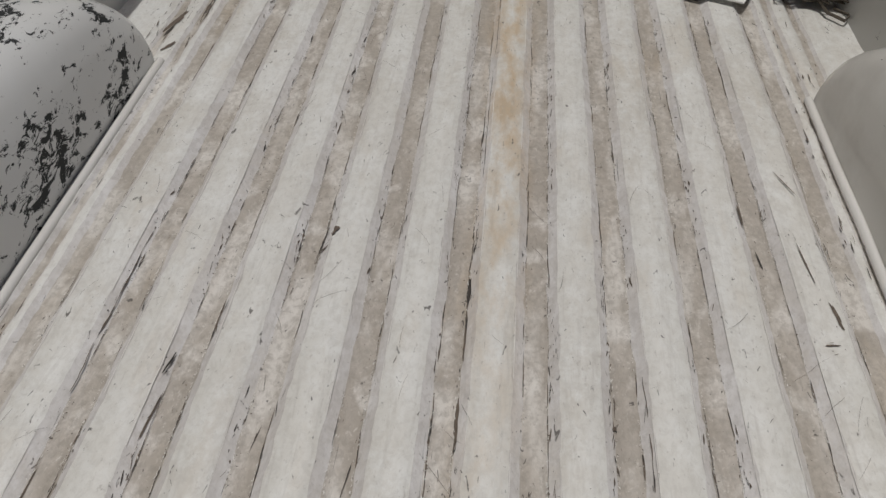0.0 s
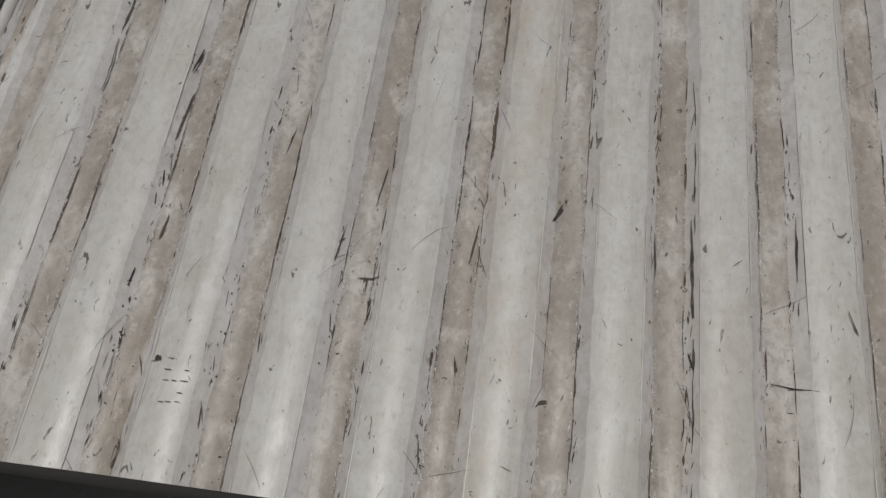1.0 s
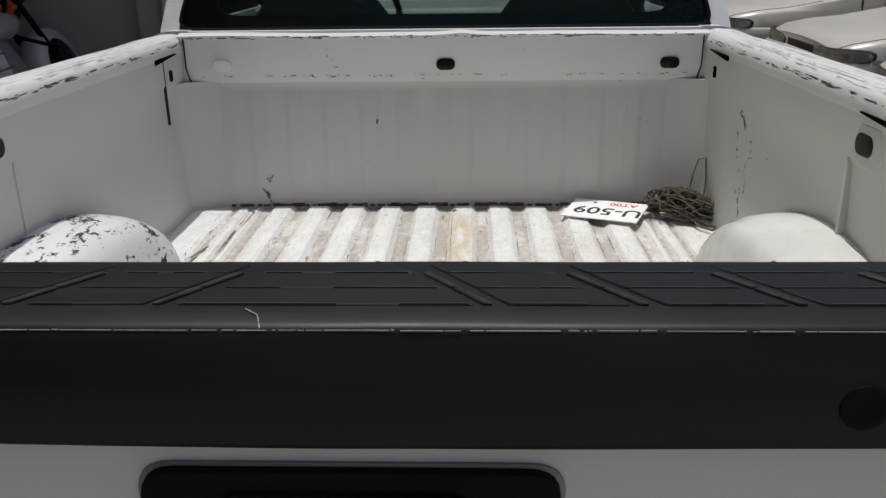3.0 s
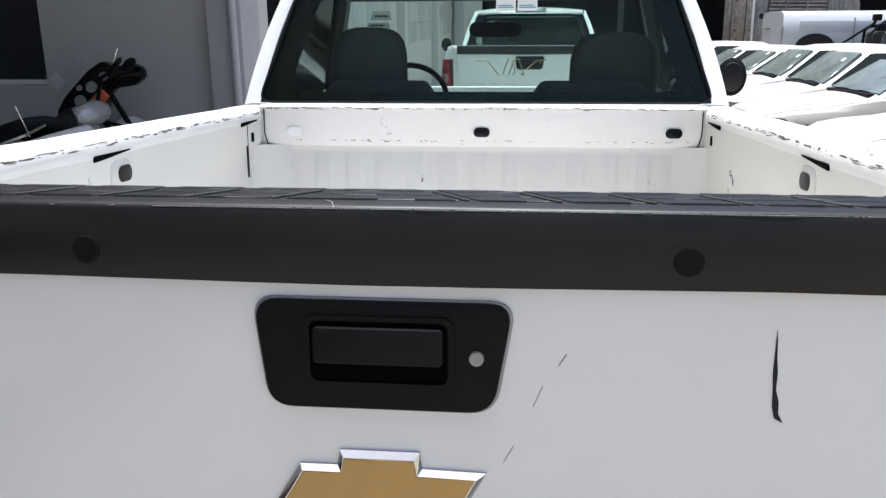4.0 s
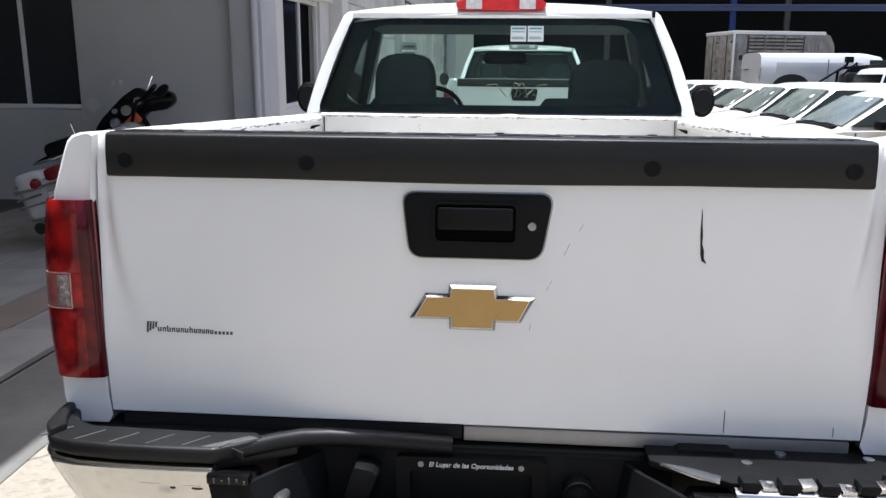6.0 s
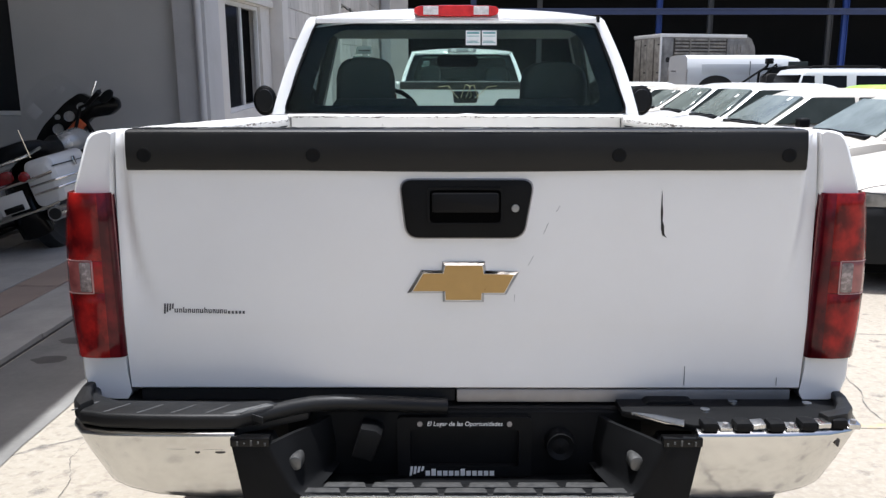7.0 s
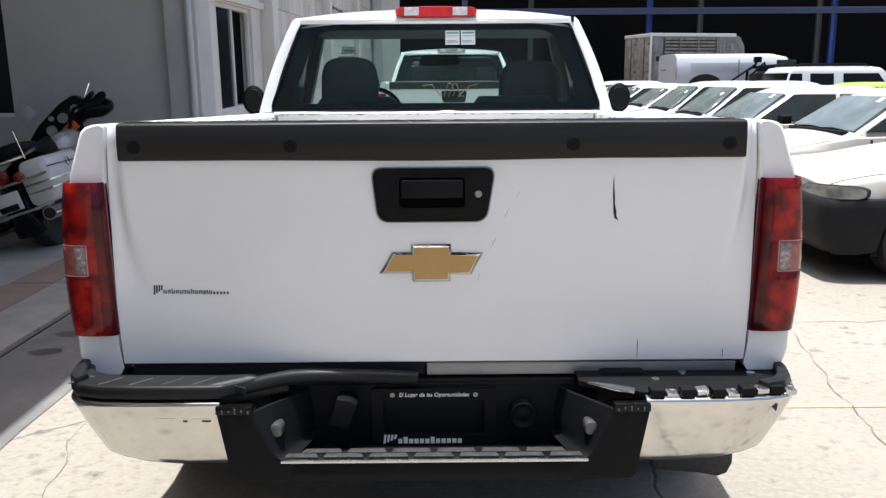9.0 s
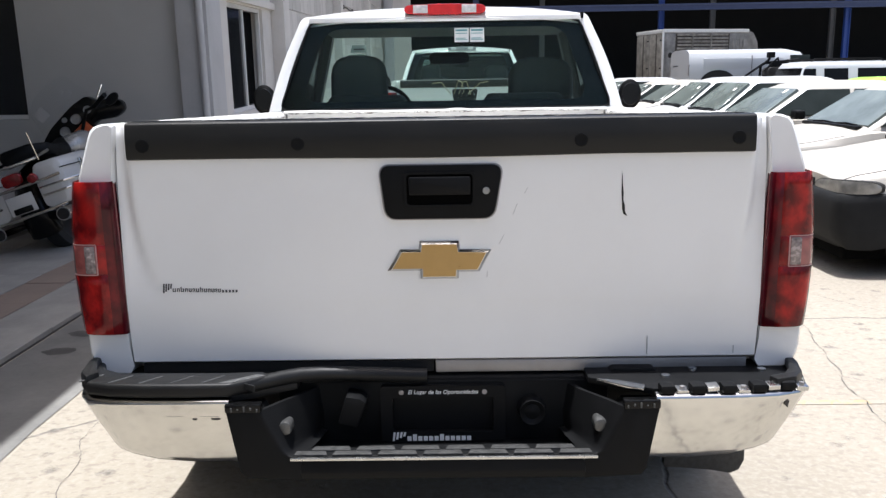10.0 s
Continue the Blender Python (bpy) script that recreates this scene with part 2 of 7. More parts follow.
M_VALLEY = floor_paint("dusty valley paint", (0.61, 0.57, 0.515), (0.41, 0.37, 0.32), (0.77, 0.745, 0.70), 0.92, 1.1, 0.9)
def cap_plastic():
    """Black moulded plastic with dusty rubbed streaks along it."""
    n = Nodes("black moulded plastic")
    streak = n.ramp(n.noise(9, 5, 0.65, (0.5, 1, 3)), 0.45, 0.72, 0, 0.8)
    blot = n.ramp(n.noise(5, 4, 0.6, (0.6, 1, 1), (3, 1, 2)), 0.45, 0.7, 0, 0.6)
    grain = n.noise(420, 3)
    col = n.mix(streak, (0.0100, 0.0102, 0.0100), (0.0172, 0.0163, 0.0144))
    col = n.mix(blot, col, (0.0172, 0.0166, 0.0150))
    n.colour(n.mix(n.maths("MULTIPLY", grain, 0.3), col, (0.006, 0.006, 0.006)))
    n.set(Roughness=n.ramp(streak, 0, 1, 0.40, 0.54), Specular_IOR_Level=0.25)
    n.bump(grain, 0.10, 0.001)
    return n.mat


M_CAP = cap_plastic()
M_PAD = plain("black rubber step pad", (0.011, 0.011, 0.011), 0.42, 0, 0.3, 9, 0.3, 160, shine=0.22)
M_SCUFF = plain("grey rubbed plastic edge", (0.13, 0.135, 0.135), 0.6, 0, 0.3, 40, 0.4, 200)
M_BLACK = plain("black plastic", (0.0072, 0.0074, 0.0078), 0.5, 0, 0.3, 12, 0.2, 260, shine=0.10)
M_PADDLE = plain("satin black handle", (0.005, 0.005, 0.0055), 0.42, 0, 0.2, 20, 0.1, 200, shine=0.15)
M_SILVER = plain("silver grey tank paint", (0.40, 0.39, 0.375), 0.25, 0.3, 0.2, 6, 0.1, coat=0.4)
M_GLOSS_BLACK = plain("gloss black", (0.004, 0.004, 0.0042), 0.2, 0, 0.1, 10, 0.0, shine=0.2)
M_DARK = plain("dark underside", (0.012, 0.011, 0.010), 0.85, 0, 0.4, 8, 0.3, 60)
M_RUBBER = plain("tyre rubber", (0.018, 0.018, 0.018), 0.8, 0, 0.2, 20, 0.3, 120)
M_CHROME = plain("chrome", (0.60, 0.595, 0.575), 0.11, 1.0, 0.16, 7, 1.0, 9)
M_DULL_CHROME = plain("dull chrome", (0.55, 0.55, 0.54), 0.25, 1.0, 0.15, 20, 0.1, 120)
M_GOLD = plain("gold badge enamel", (0.40, 0.245, 0.07), 0.34, 0.45, 0.08, 30, 0.1, 300, 0.6)
M_GREY = plain("bare grey steel", (0.30, 0.29, 0.29), 0.45, 0.6, 0.2, 12, 0.2, 90)
M_PAPER = plain("white card", (0.80, 0.80, 0.77), 0.7, 0, 0.06, 20, 0.05)
M_THIN_PAPER = thin_paper()
M_PRINT_BLACK = plain("black print", (0.02, 0.02, 0.02), 0.7, 0, 0.1)
M_PRINT_RED = plain("red print", (0.60, 0.04, 0.04), 0.7, 0, 0.1)
M_PRINT_TEAL = plain("pale green print", (0.10, 0.32, 0.32), 0.7, 0, 0.1)
M_PRINT_GREY = plain("dark grey vinyl", (0.06, 0.06, 0.065), 0.5, 0, 0.1)
M_ROPE = plain("dirty rope fibre", (0.105, 0.088, 0.068), 0.95, 0, 0.4, 40, 0.5, 300)
M_RED = plain("red lens", (0.19, 0.008, 0.009), 0.2, 0, 0.6, 22, 0.3, 60, shine=0.4)
M_RED_GLOW = plain("bright red reflector", (0.46, 0.020, 0.016), 0.2, 0, 0.35, 26, 0.3, 90, shine=0.4)
def lens_red(name, deep, bright):
    """A red lamp lens: glints of the facets behind it are painted as brighter blotches."""
    n = Nodes(name)
    cell = n.add("ShaderNodeTexVoronoi", Scale=21.0, Randomness=0.9)
    cell.feature = "SMOOTH_F1"
    n.link(n.space((1, 1, 0.8)), cell.inputs["Vector"])
    facet = n.ramp(cell.outputs["Distance"], 0.20, 0.50, 1, 0)
    cloud = n.ramp(n.noise(26, 4, 0.6, (1, 1, 0.7)), 0.44, 0.66)
    n.colour(n.mix(n.maths("MULTIPLY", n.maths("ADD", facet, cloud), 0.5), deep, bright))
    n.set(Roughness=0.14, Specular_IOR_Level=0.28)
    n.bump(n.noise(14, 3), 0.10, 0.004)
    return n.mat


M_LENS_RED = lens_red("red lamp lens", (0.082, 0.003, 0.004), (0.42, 0.015, 0.011))
M_LENS_DEEP = lens_red("dark red lamp lens", (0.042, 0.002, 0.005), (0.10, 0.005, 0.010))
M_LENS_MID = lens_red("deep red lamp lens", (0.045, 0.002, 0.005), (0.17, 0.007, 0.010))
M_LENS_CLEAR = plain("clear reversing lens", (0.27, 0.08, 0.075), 0.16, 0, 0.45, 30, 0.2, 70, coat=0.4, shine=0.4)
M_LENS_BOWL = plain("bulb bowl behind the lens", (0.30, 0.25, 0.24), 0.25, 0.2, 0.9, 75, 0.5, 160)
M_LENS_EDGE = plain("pale lens rib", (0.50, 0.30, 0.29), 0.3, 0, 0.2, 60, 0.1, 200)
M_LAMP_DARK = plain("dull red lamp inner", (0.20, 0.06, 0.06), 0.5, 0, 0.3, 30, 0.2)
M_CARGO = plain("milky lamp lens", (0.66, 0.64, 0.63), 0.25, 0, 0.3, 40, 0.4, 120)
M_LENS = plain("clear lens over reflector", (0.30, 0.29, 0.285), 0.2, 0.3, 0.4, 30, 0.4, 120, shine=0.4)
M_HEADLAMP = plain("cloudy head lamp lens", (0.24, 0.235, 0.22), 0.18, 0.2, 0.45, 12, 0.5, 45, shine=0.5)
M_SEAT = plain("grey seat cloth", (0.030, 0.031, 0.030), 0.85, 0, 0.15, 9, 0.3, 300)
M_TRIM = plain("grey cabin plastic", (0.075, 0.075, 0.072), 0.6, 0, 0.15, 9, 0.2, 200)
# The greenish film paints in haze as well as dust.
M_TINT = glass("tinted rear glass", (0.85, 0.945, 0.915), bend=1.13, dust=0.005, haze_film_colour=(0.52, 0.56, 0.54))
M_CLEAR = glass("clear glass", (0.95, 0.99, 0.97), bend=1.2, dust=0.010, haze_film_colour=(0.50, 0.58, 0.55))
M_CARGLASS = plain("dark car glass", (0.035, 0.042, 0.038), 0.15, 0, 0.35, 3, 0.0, shine=0.16)
# Paler than the side glass: reflected sky is put into the base colour.
M_SCREENGLASS = plain("dusty windscreen glass with painted sky sheen", (0.145, 0.168, 0.155), 0.14, 0, 0.55, 2.2, 0.0, shine=0.32)
M_CARPAINT = worn_paint("dusty cream car paint", (0.44, 0.412, 0.365), (0.2, 0.18, 0.15), -0.2, dust=0.5, dust_colour=(0.36, 0.33, 0.28), rough=0.3)
M_CARPAINT_B = worn_paint("white car paint", (0.47, 0.47, 0.462), (0.2, 0.18, 0.15), -0.2, dust=0.3, dust_colour=(0.38, 0.36, 0.32), rough=0.25)
M_CARGREY = plain("charcoal bumper plastic", (0.016, 0.0165, 0.017), 0.65, 0, 0.35, 6, 0.3, 200, shine=0.12)
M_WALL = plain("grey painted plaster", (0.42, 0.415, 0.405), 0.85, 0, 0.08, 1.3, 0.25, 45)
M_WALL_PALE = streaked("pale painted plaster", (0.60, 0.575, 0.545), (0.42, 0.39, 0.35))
M_BLOCK = concrete_block()
M_PILLAR = streaked("light grey painted pilaster", (0.44, 0.44, 0.45), (0.30, 0.295, 0.29))
M_PIPE = plain("grey painted pipe", (0.44, 0.44, 0.45), 0.5, 0, 0.1, 3, 0.1)
M_ALU = plain("white window frame", (0.66, 0.66, 0.65), 0.4, 0.1, 0.08, 4, 0.1)
M_DARKGLASS = plain("dark window glass", (0.015, 0.016, 0.018), 0.05, 0, 0.2, 1, 0.0)
M_TILE = plain("pale paving slab", (0.30, 0.285, 0.262), 0.85, 0, 0.3, 3.0, 0.3, 50)
M_TILE_RED = plain("brown paving tile", (0.24, 0.185, 0.15), 0.85, 0, 0.18, 3.0, 0.3, 50)
M_BLUE = plain("blue painted steel", (0.03, 0.075, 0.30), 0.5, 0, 0.12, 3, 0.1)
M_STEEL_BLUE = plain("grey blue painted steel", (0.06, 0.08, 0.17), 0.5, 0, 0.15, 3, 0.1)
M_SLAT = plain("stained aluminium slat", (0.27, 0.255, 0.23), 0.55, 0.2, 0.7, 3.5, 0.2, 40)
M_BARE = plain("bare dark steel", (0.055, 0.048, 0.042), 0.7, 0, 0.4, 60, 0.2, 200)
M_CHALK_GLINT = plain("chalky lifted paint and crest glint", (0.80, 0.79, 0.75), 0.4, 0, 0.15, 40, 0.2, 200)
M_GRIME = plain("brown grime", (0.15, 0.12, 0.095), 0.9, 0, 0.4, 60, 0.2, 200)
M_LOCK = plain("dull silver lock", (0.30, 0.30, 0.29), 0.4, 0.4, 0.2, 60, 0.1, 200)
M_STEEL_GREY = plain("weathered steel post", (0.13, 0.125, 0.12), 0.7, 0, 0.2, 3, 0.2)
M_SHED_SHADE = plain("shed lining with shade in its colour", (0.009, 0.009, 0.0095), 0.9, 0, 0.3, 1, 0.2)
M_BOXALU = plain("weathered aluminium sheet", (0.25, 0.24, 0.225), 0.55, 0.3, 0.55, 3.0, 0.2, 25)
M_VAN = worn_paint("white van paint", (0.45, 0.463, 0.477), (0.2, 0.2, 0.2), -0.2, dust=0.1, rough=0.25)
M_LIME = plain("lime green paint", (0.32, 0.55, 0.08), 0.35, 0, 0.1)
M_ORANGE = plain("orange console panel", (0.55, 0.10, 0.025), 0.4, 0, 0.15)
M_SCREEN = glass("thin clear screen", (0.985, 0.985, 0.985))
M_BIKEWHITE = worn_paint("white motorcycle paint", (0.56, 0.55, 0.53), (0.1, 0.1, 0.1), -0.1, dust=0.2, rough=0.25)
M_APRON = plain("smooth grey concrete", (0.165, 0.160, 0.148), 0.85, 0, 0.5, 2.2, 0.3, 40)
M_LINE = worn_paint("worn yellow line paint", (0.36, 0.262, 0.135), (0.27, 0.238, 0.19), 0.26, scale=22, rough=0.8, dust=0.7, dust_colour=(0.30, 0.268, 0.215))
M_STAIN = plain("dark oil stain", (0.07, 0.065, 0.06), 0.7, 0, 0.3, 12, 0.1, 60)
M_BRIGHTEDGE = plain("bright rubbed edge", (0.26, 0.26, 0.25), 0.5, 0, 0.3, 60, 0.2, 200)
M_WIRE = plain("tan wire sheath", (0.36, 0.30, 0.17), 0.5)
M_TOW = plain("worn grey metal", (0.11, 0.11, 0.107), 0.35, 0.5, 0.5, 40)
# Near-black that stands in for deep shade in openings and under edges.
M_SHADE_BLACK = plain("black standing for shade", (0.0015, 0.0015, 0.0015), 0.9, 0, 0.1, 10, 0.0, shine=0.05)
M_WORN_GLINT = plain("pale worn plastic edge and painted glint", (0.085, 0.086, 0.085), 0.5, 0, 0.4, 60, 0.2, 200, shine=0.3)
M_WORNRIB = plain("worn grey tread rib", (0.026, 0.026, 0.025), 0.55, 0, 0.7, 90, 0.4, 300, shine=0.3)
M_RUBBED = plain("rubbed black plastic", (0.016, 0.0165, 0.017), 0.6, 0, 0.4, 40, 0.3, 300, shine=0.3)
M_STEP = plain("grey scuffed step tread", (0.045, 0.045, 0.044), 0.5, 0, 0.5, 60, 0.4, 260, shine=0.3)
M_GROUND = ground_concrete()


# ---- mesh helpers ----
def part(name, bm, material, parent=None, label="", at=None, smooth=38):
    """Links a bmesh as one mesh object, under a thing or a part."""
    me = bpy.data.meshes.new(name)
    bmesh.ops.recalc_face_normals(bm, faces=bm.faces)
    bm.to_mesh(me)
    bm.free()
    for m in material if isinstance(material, (list, tuple)) else (material,):
        me.materials.append(m)
    if smooth:
        me.polygons.foreach_set("use_smooth", [True] * len(me.polygons))
        me.set_sharp_from_angle(angle=radians(smooth))
    ob = new(name, me)
    ob.parent = parent
    if at is not None:
        ob.matrix_basis = at
    if label:
        tagged(ob, label)
    return ob


def twin(ob, at, parent=None):
    """Another object on the same mesh, under the same parent."""
    o = ob.copy()
    scene.collection.objects.link(o)
    o.parent = parent or ob.parent
    o.matrix_basis = at
    return o


def thing(name, label, category, at=None, group="", kind=""):
    ob = new(name)
    ob.empty_display_size = 0.1
    if at is not None:
        ob.matrix_basis = at
    return tagged(ob, label, category, group, kind)


def bevel(bm, width, segments=2, angle=30):
    if width:
        edges = [e for e in bm.edges if len(e.link_faces) == 2 and e.calc_face_angle(0) > radians(angle)]
        bmesh.ops.bevel(bm, geom=edges, offset=width, segments=segments, profile=0.6, affect="EDGES", clamp_overlap=True)
    return bm


def box(x0, x1, y0, y1, z0, z1, round_by=0.0, segments=2, into=None):
    bm = bmesh.new()
    bmesh.ops.create_cube(bm, size=1)
    for v in bm.verts:
        v.co = Vector(((x0 + x1) / 2 + v.co.x * (x1 - x0), (y0 + y1) / 2 + v.co.y * (y1 - y0), (z0 + z1) / 2 + v.co.z * (z1 - z0)))
    bevel(bm, round_by, segments)
    return merge(into, bm)


def merge(into, bm):
    if into is None:
        return bm
    me = bpy.data.meshes.new("piece")
    bm.to_mesh(me)
    into.from_mesh(me)
    bpy.data.meshes.remove(me)
    bm.free()
    return into


AXES = {"x": lambda u, v, w: (w, u, v), "y": lambda u, v, w: (u, w, v), "z": lambda u, v, w: (u, v, w)}


def prism(outline, axis, a, b, round_by=0.0, segments=2, into=None):
    """An outline in the plane across an axis, drawn out along it from a to b."""
    bm = bmesh.new()
    place = AXES[axis]
    lo = [bm.verts.new(place(u, v, a)) for u, v in outline]
    hi = [bm.verts.new(place(u, v, b)) for u, v in outline]
    n = len(outline)
    bm.faces.new(lo)
    bm.faces.new(hi[::-1])
    for i in range(n):
        bm.faces.new((lo[i], lo[(i + 1) % n], hi[(i + 1) % n], hi[i]))
    bmesh.ops.recalc_face_normals(bm, faces=bm.faces)
    bevel(bm, round_by, segments)
    return merge(into, bm)


def loft(rings, closed=True, caps=True, into=None):
    """A skin over rings of points of one length."""
    bm = bmesh.new()
    rows = [[bm.verts.new(p) for p in ring] for ring in rings]
    n = len(rows[0])
    for a, b in zip(rows, rows[1:]):
        for i in range(n if closed else n - 1):
            j = (i + 1) % n
            bm.faces.new((a[i], a[j], b[j], b[i]))
    if caps and closed:
        bm.faces.new(rows[0][::-1])
        bm.faces.new(rows[-1])
    bmesh.ops.recalc_face_normals(bm, faces=bm.faces)
    return merge(into, bm)


def tube(points, r, n=8, into=None, closed=False):
    """A round bar along points."""
    pts = [Vector(p) for p in points]
    rings = []
    for i, p in enumerate(pts):
        a, b = pts[max(0, i - 1)], pts[min(len(pts) - 1, i + 1)]
        if closed:
            a, b = pts[i - 1], pts[(i + 1) % len(pts)]
        way = (b - a).normalized()
        side = way.cross(Vector((0, 0, 1)))
        if side.length < 0.05:
            side = way.cross(Vector((0, 1, 0)))
        side.normalize()
        up = side.cross(way)
        rr = r[i] if isinstance(r, (list, tuple)) else r
        rings.append([p + rr * (math.cos(k * math.tau / n) * side + math.sin(k * math.tau / n) * up) for k in range(n)])
    if closed:
        rings.append(rings[0])
    bm = loft(rings, caps=not closed)
    if closed:
        bmesh.ops.remove_doubles(bm, verts=bm.verts, dist=1e-5)
    return merge(into, bm)


def lathe(profile, axis="x", n=28, centre=(0, 0, 0), into=None):
    """A profile of (distance along the axis, radius) turned round the axis."""
    rings = []
    for w, r in profile:
        ring = []
        for k in range(n):
            u, v = r * math.cos(k * math.tau / n), r * math.sin(k * math.tau / n)
            ring.append(Vector(AXES[axis](u, v, w)) + Vector(centre))
        rings.append(ring)
    return loft(rings, into=into)


def rounded(x0, x1, z0, z1, r, n=5):
    """A rectangle's outline with round corners."""
    out = []
    for cx, cz, a in ((x1 - r, z1 - r, 0), (x0 + r, z1 - r, 90), (x0 + r, z0 + r, 180), (x1 - r, z0 + r, 270)):
        for k in range(n):
            t = radians(a + 90 * k / (n - 1))
            out.append((cx + r * math.cos(t), cz + r * math.sin(t)))
    return out


def round_outline(points, r, n=4):
    """An outline with its corners rounded."""
    out, pts = [], [Vector(p) for p in points]
    for i, p in enumerate(pts):
        a, b = pts[i - 1], pts[(i + 1) % len(pts)]
        rr = min(r, (a - p).length * 0.45, (b - p).length * 0.45)
        s, e = p + (a - p).normalized() * rr, p + (b - p).normalized() * rr
        for k in range(n + 1):
            t = k / n
            out.append(tuple(s * (1 - t) ** 2 + p * 2 * t * (1 - t) + e * t * t))
    return out


def mirrored(bm):
    """A copy of a bmesh, mirrored in x."""
    other = bm.copy()
    bmesh.ops.scale(other, vec=(-1, 1, 1), verts=other.verts)
    bmesh.ops.reverse_faces(other, faces=other.faces)
    return other


def lettering(name, text, size, material, parent, at, shear=0.0, thick=0.0004, stretch=1.0):
    """Raised letters in the built-in font, turned into a mesh."""
    curve = bpy.data.curves.new(name, "FONT")
    curve.body, curve.size, curve.align_x, curve.extrude, curve.shear = text, size, "CENTER", thick, shear
    curve.offset = size * 0.012
    tmp = bpy.data.objects.new(name, curve)
    scene.collection.objects.link(tmp)
    me = bpy.data.meshes.new_from_object(tmp.evaluated_get(bpy.context.evaluated_depsgraph_get()))
    bpy.data.objects.remove(tmp)
    me.materials.clear()
    me.materials.append(material)
    ob = new(name, me)
    ob.parent, ob.matrix_basis = parent, at @ Matrix.Diagonal((stretch, 1, 1, 1))
    return ob


def smoothstep(t):
    t = max(0.0, min(1.0, t))
    return t * t * (3 - 2 * t)


# ---- the large structure ----
def sheet(x0, x1, y0, y1, z, nx, ny, wave=0.0):
    bm = bmesh.new()
    grid = [[bm.verts.new((x0 + (x1 - x0) * i / nx, y0 + (y1 - y0) * j / ny, z)) for i in range(nx + 1)] for j in range(ny + 1)]
    for j in range(ny):
        for i in range(nx):
            bm.faces.new((grid[j][i], grid[j][i + 1], grid[j + 1][i + 1], grid[j + 1][i]))
    for v in bm.verts:
        v.co.z += wave * noise.noise(v.co * 0.35)
    return bm


ground = tagged(part("ground", sheet(-400, 400, -400, 400, 0, 60, 60), M_GROUND), "pale cracked concrete yard in hard sun", "ground", kind="structure")


def ground_crack(points, width, seed):
    """A ragged open crack in the concrete."""
    bm, last = bmesh.new(), None
    for (x0, y0), (x1, y1) in zip(points, points[1:]):
        n = max(2, int(math.hypot(x1 - x0, y1 - y0) / 0.02))
        for k in range(n):
            t = k / n
            x, y = x0 + (x1 - x0) * t, y0 + (y1 - y0) * t
            x += 0.035 * noise.noise((x * 6, y * 6, seed)) + 0.012 * noise.noise((x * 25, y * 25, seed))
            w = width * (0.8 + 1.1 * noise.noise((x * 14, y * 14, seed + 4)))
            row = [bm.verts.new((x + q * max(w, 0.0006), y, 0.003)) for q in (-0.5, 0.5)]
            if last:
                bm.faces.new((last[0], last[1], row[1], row[0]))
            last = row
    part("ground_crack", bm, M_STAIN, ground, "dark open crack")


ground_crack([(2.30, 3.60), (2.08, 2.61), (1.90, 1.73), (1.83, 1.23), (1.72, 0.55)], 0.0045, 1.0)
ground_crack([(2.20, 3.55), (2.38, 3.24), (2.68, 2.82), (3.1, 2.5)], 0.0035, 2.0)
ground_crack([(1.90, 1.73), (2.15, 1.55), (2.55, 1.45)], 0.003, 3.0)
ground_crack([(-1.55, 3.2), (-1.42, 2.2), (-1.52, 1.2), (-1.36, 0.4)], 0.0025, 4.0)
part("painted_line", box(1.30, 3.2, 1.385, 1.43, 0.0, 0.003), M_LINE, ground, "worn yellow painted line")

# A smooth concrete apron, then the paving along the building.
bm = bmesh.new()
left, right = [], []
for k in range(61):
    y = -14 + 24 * k / 60
    left.append(bm.verts.new((-2.33, y, 0.004)))
    right.append(bm.verts.new((-1.765 + 0.03 * noise.noise((0, y * 1.7, 0)) + 0.015 * noise.noise((3, y * 7, 0)), y, 0.004)))
for k in range(60):
    bm.faces.new((left[k], right[k], right[k + 1], left[k + 1]))
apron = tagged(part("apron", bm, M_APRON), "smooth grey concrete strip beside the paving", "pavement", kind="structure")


def stain(x, y, rx, ry, seed):
    bm = bmesh.new()
    bm.faces.new([bm.verts.new((x + rx * math.cos(a) * (1 + 0.45 * noise.noise((math.cos(a) * 1.5, math.sin(a) * 1.5, seed))), y + ry * math.sin(a) * (1 + 0.45 * noise.noise((math.cos(a) * 1.5, math.sin(a) * 1.5, seed + 5))), 0.0055)) for a in [math.tau * k / 40 for k in range(40)]])
    part("oil_stain", bm, M_STAIN, apron, "dark oil stain")


stain(-2.14, 2.24, 0.095, 0.055, 1.0)
stain(-2.13, 2.57, 0.11, 0.065, 2.0)

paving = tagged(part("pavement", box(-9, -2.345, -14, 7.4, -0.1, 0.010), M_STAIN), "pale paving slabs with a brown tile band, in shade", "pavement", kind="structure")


def slabs(name, x0, x1, step, material, label):
    first, y = None, -4.0
    while y < 7.3:
        at = pose((x0 + x1) / 2 + 0.003 * (random.random() - 0.5), y + step / 2, 0.004 * random.random(), 0.2 * random.random(), 0.2 * random.random(), 0)
        if first is None:
            w = (x1 - x0) / 2 - 0.006
            first = part(name, box(-w, w, -step / 2 + 0.005, step / 2 - 0.005, 0.0, 0.034, 0.004, 1), material, paving, label, at=at)
        else:
            twin(first, at)
        y += step


slabs("slab", -2.77, -2.345, 1.1, M_TILE, "")
slabs("brown_tile", -3.09, -2.77, 0.55, M_TILE_RED, "")
slabs("slab", -3.80, -3.09, 1.0, M_TILE, "")
slabs("slab", -4.51, -3.80, 1.0, M_TILE, "")
slabs("slab", -5.22, -4.51, 1.0, M_TILE, "")

BUILD = pose(0, 7.4, 0, 1.6, 0, 0)


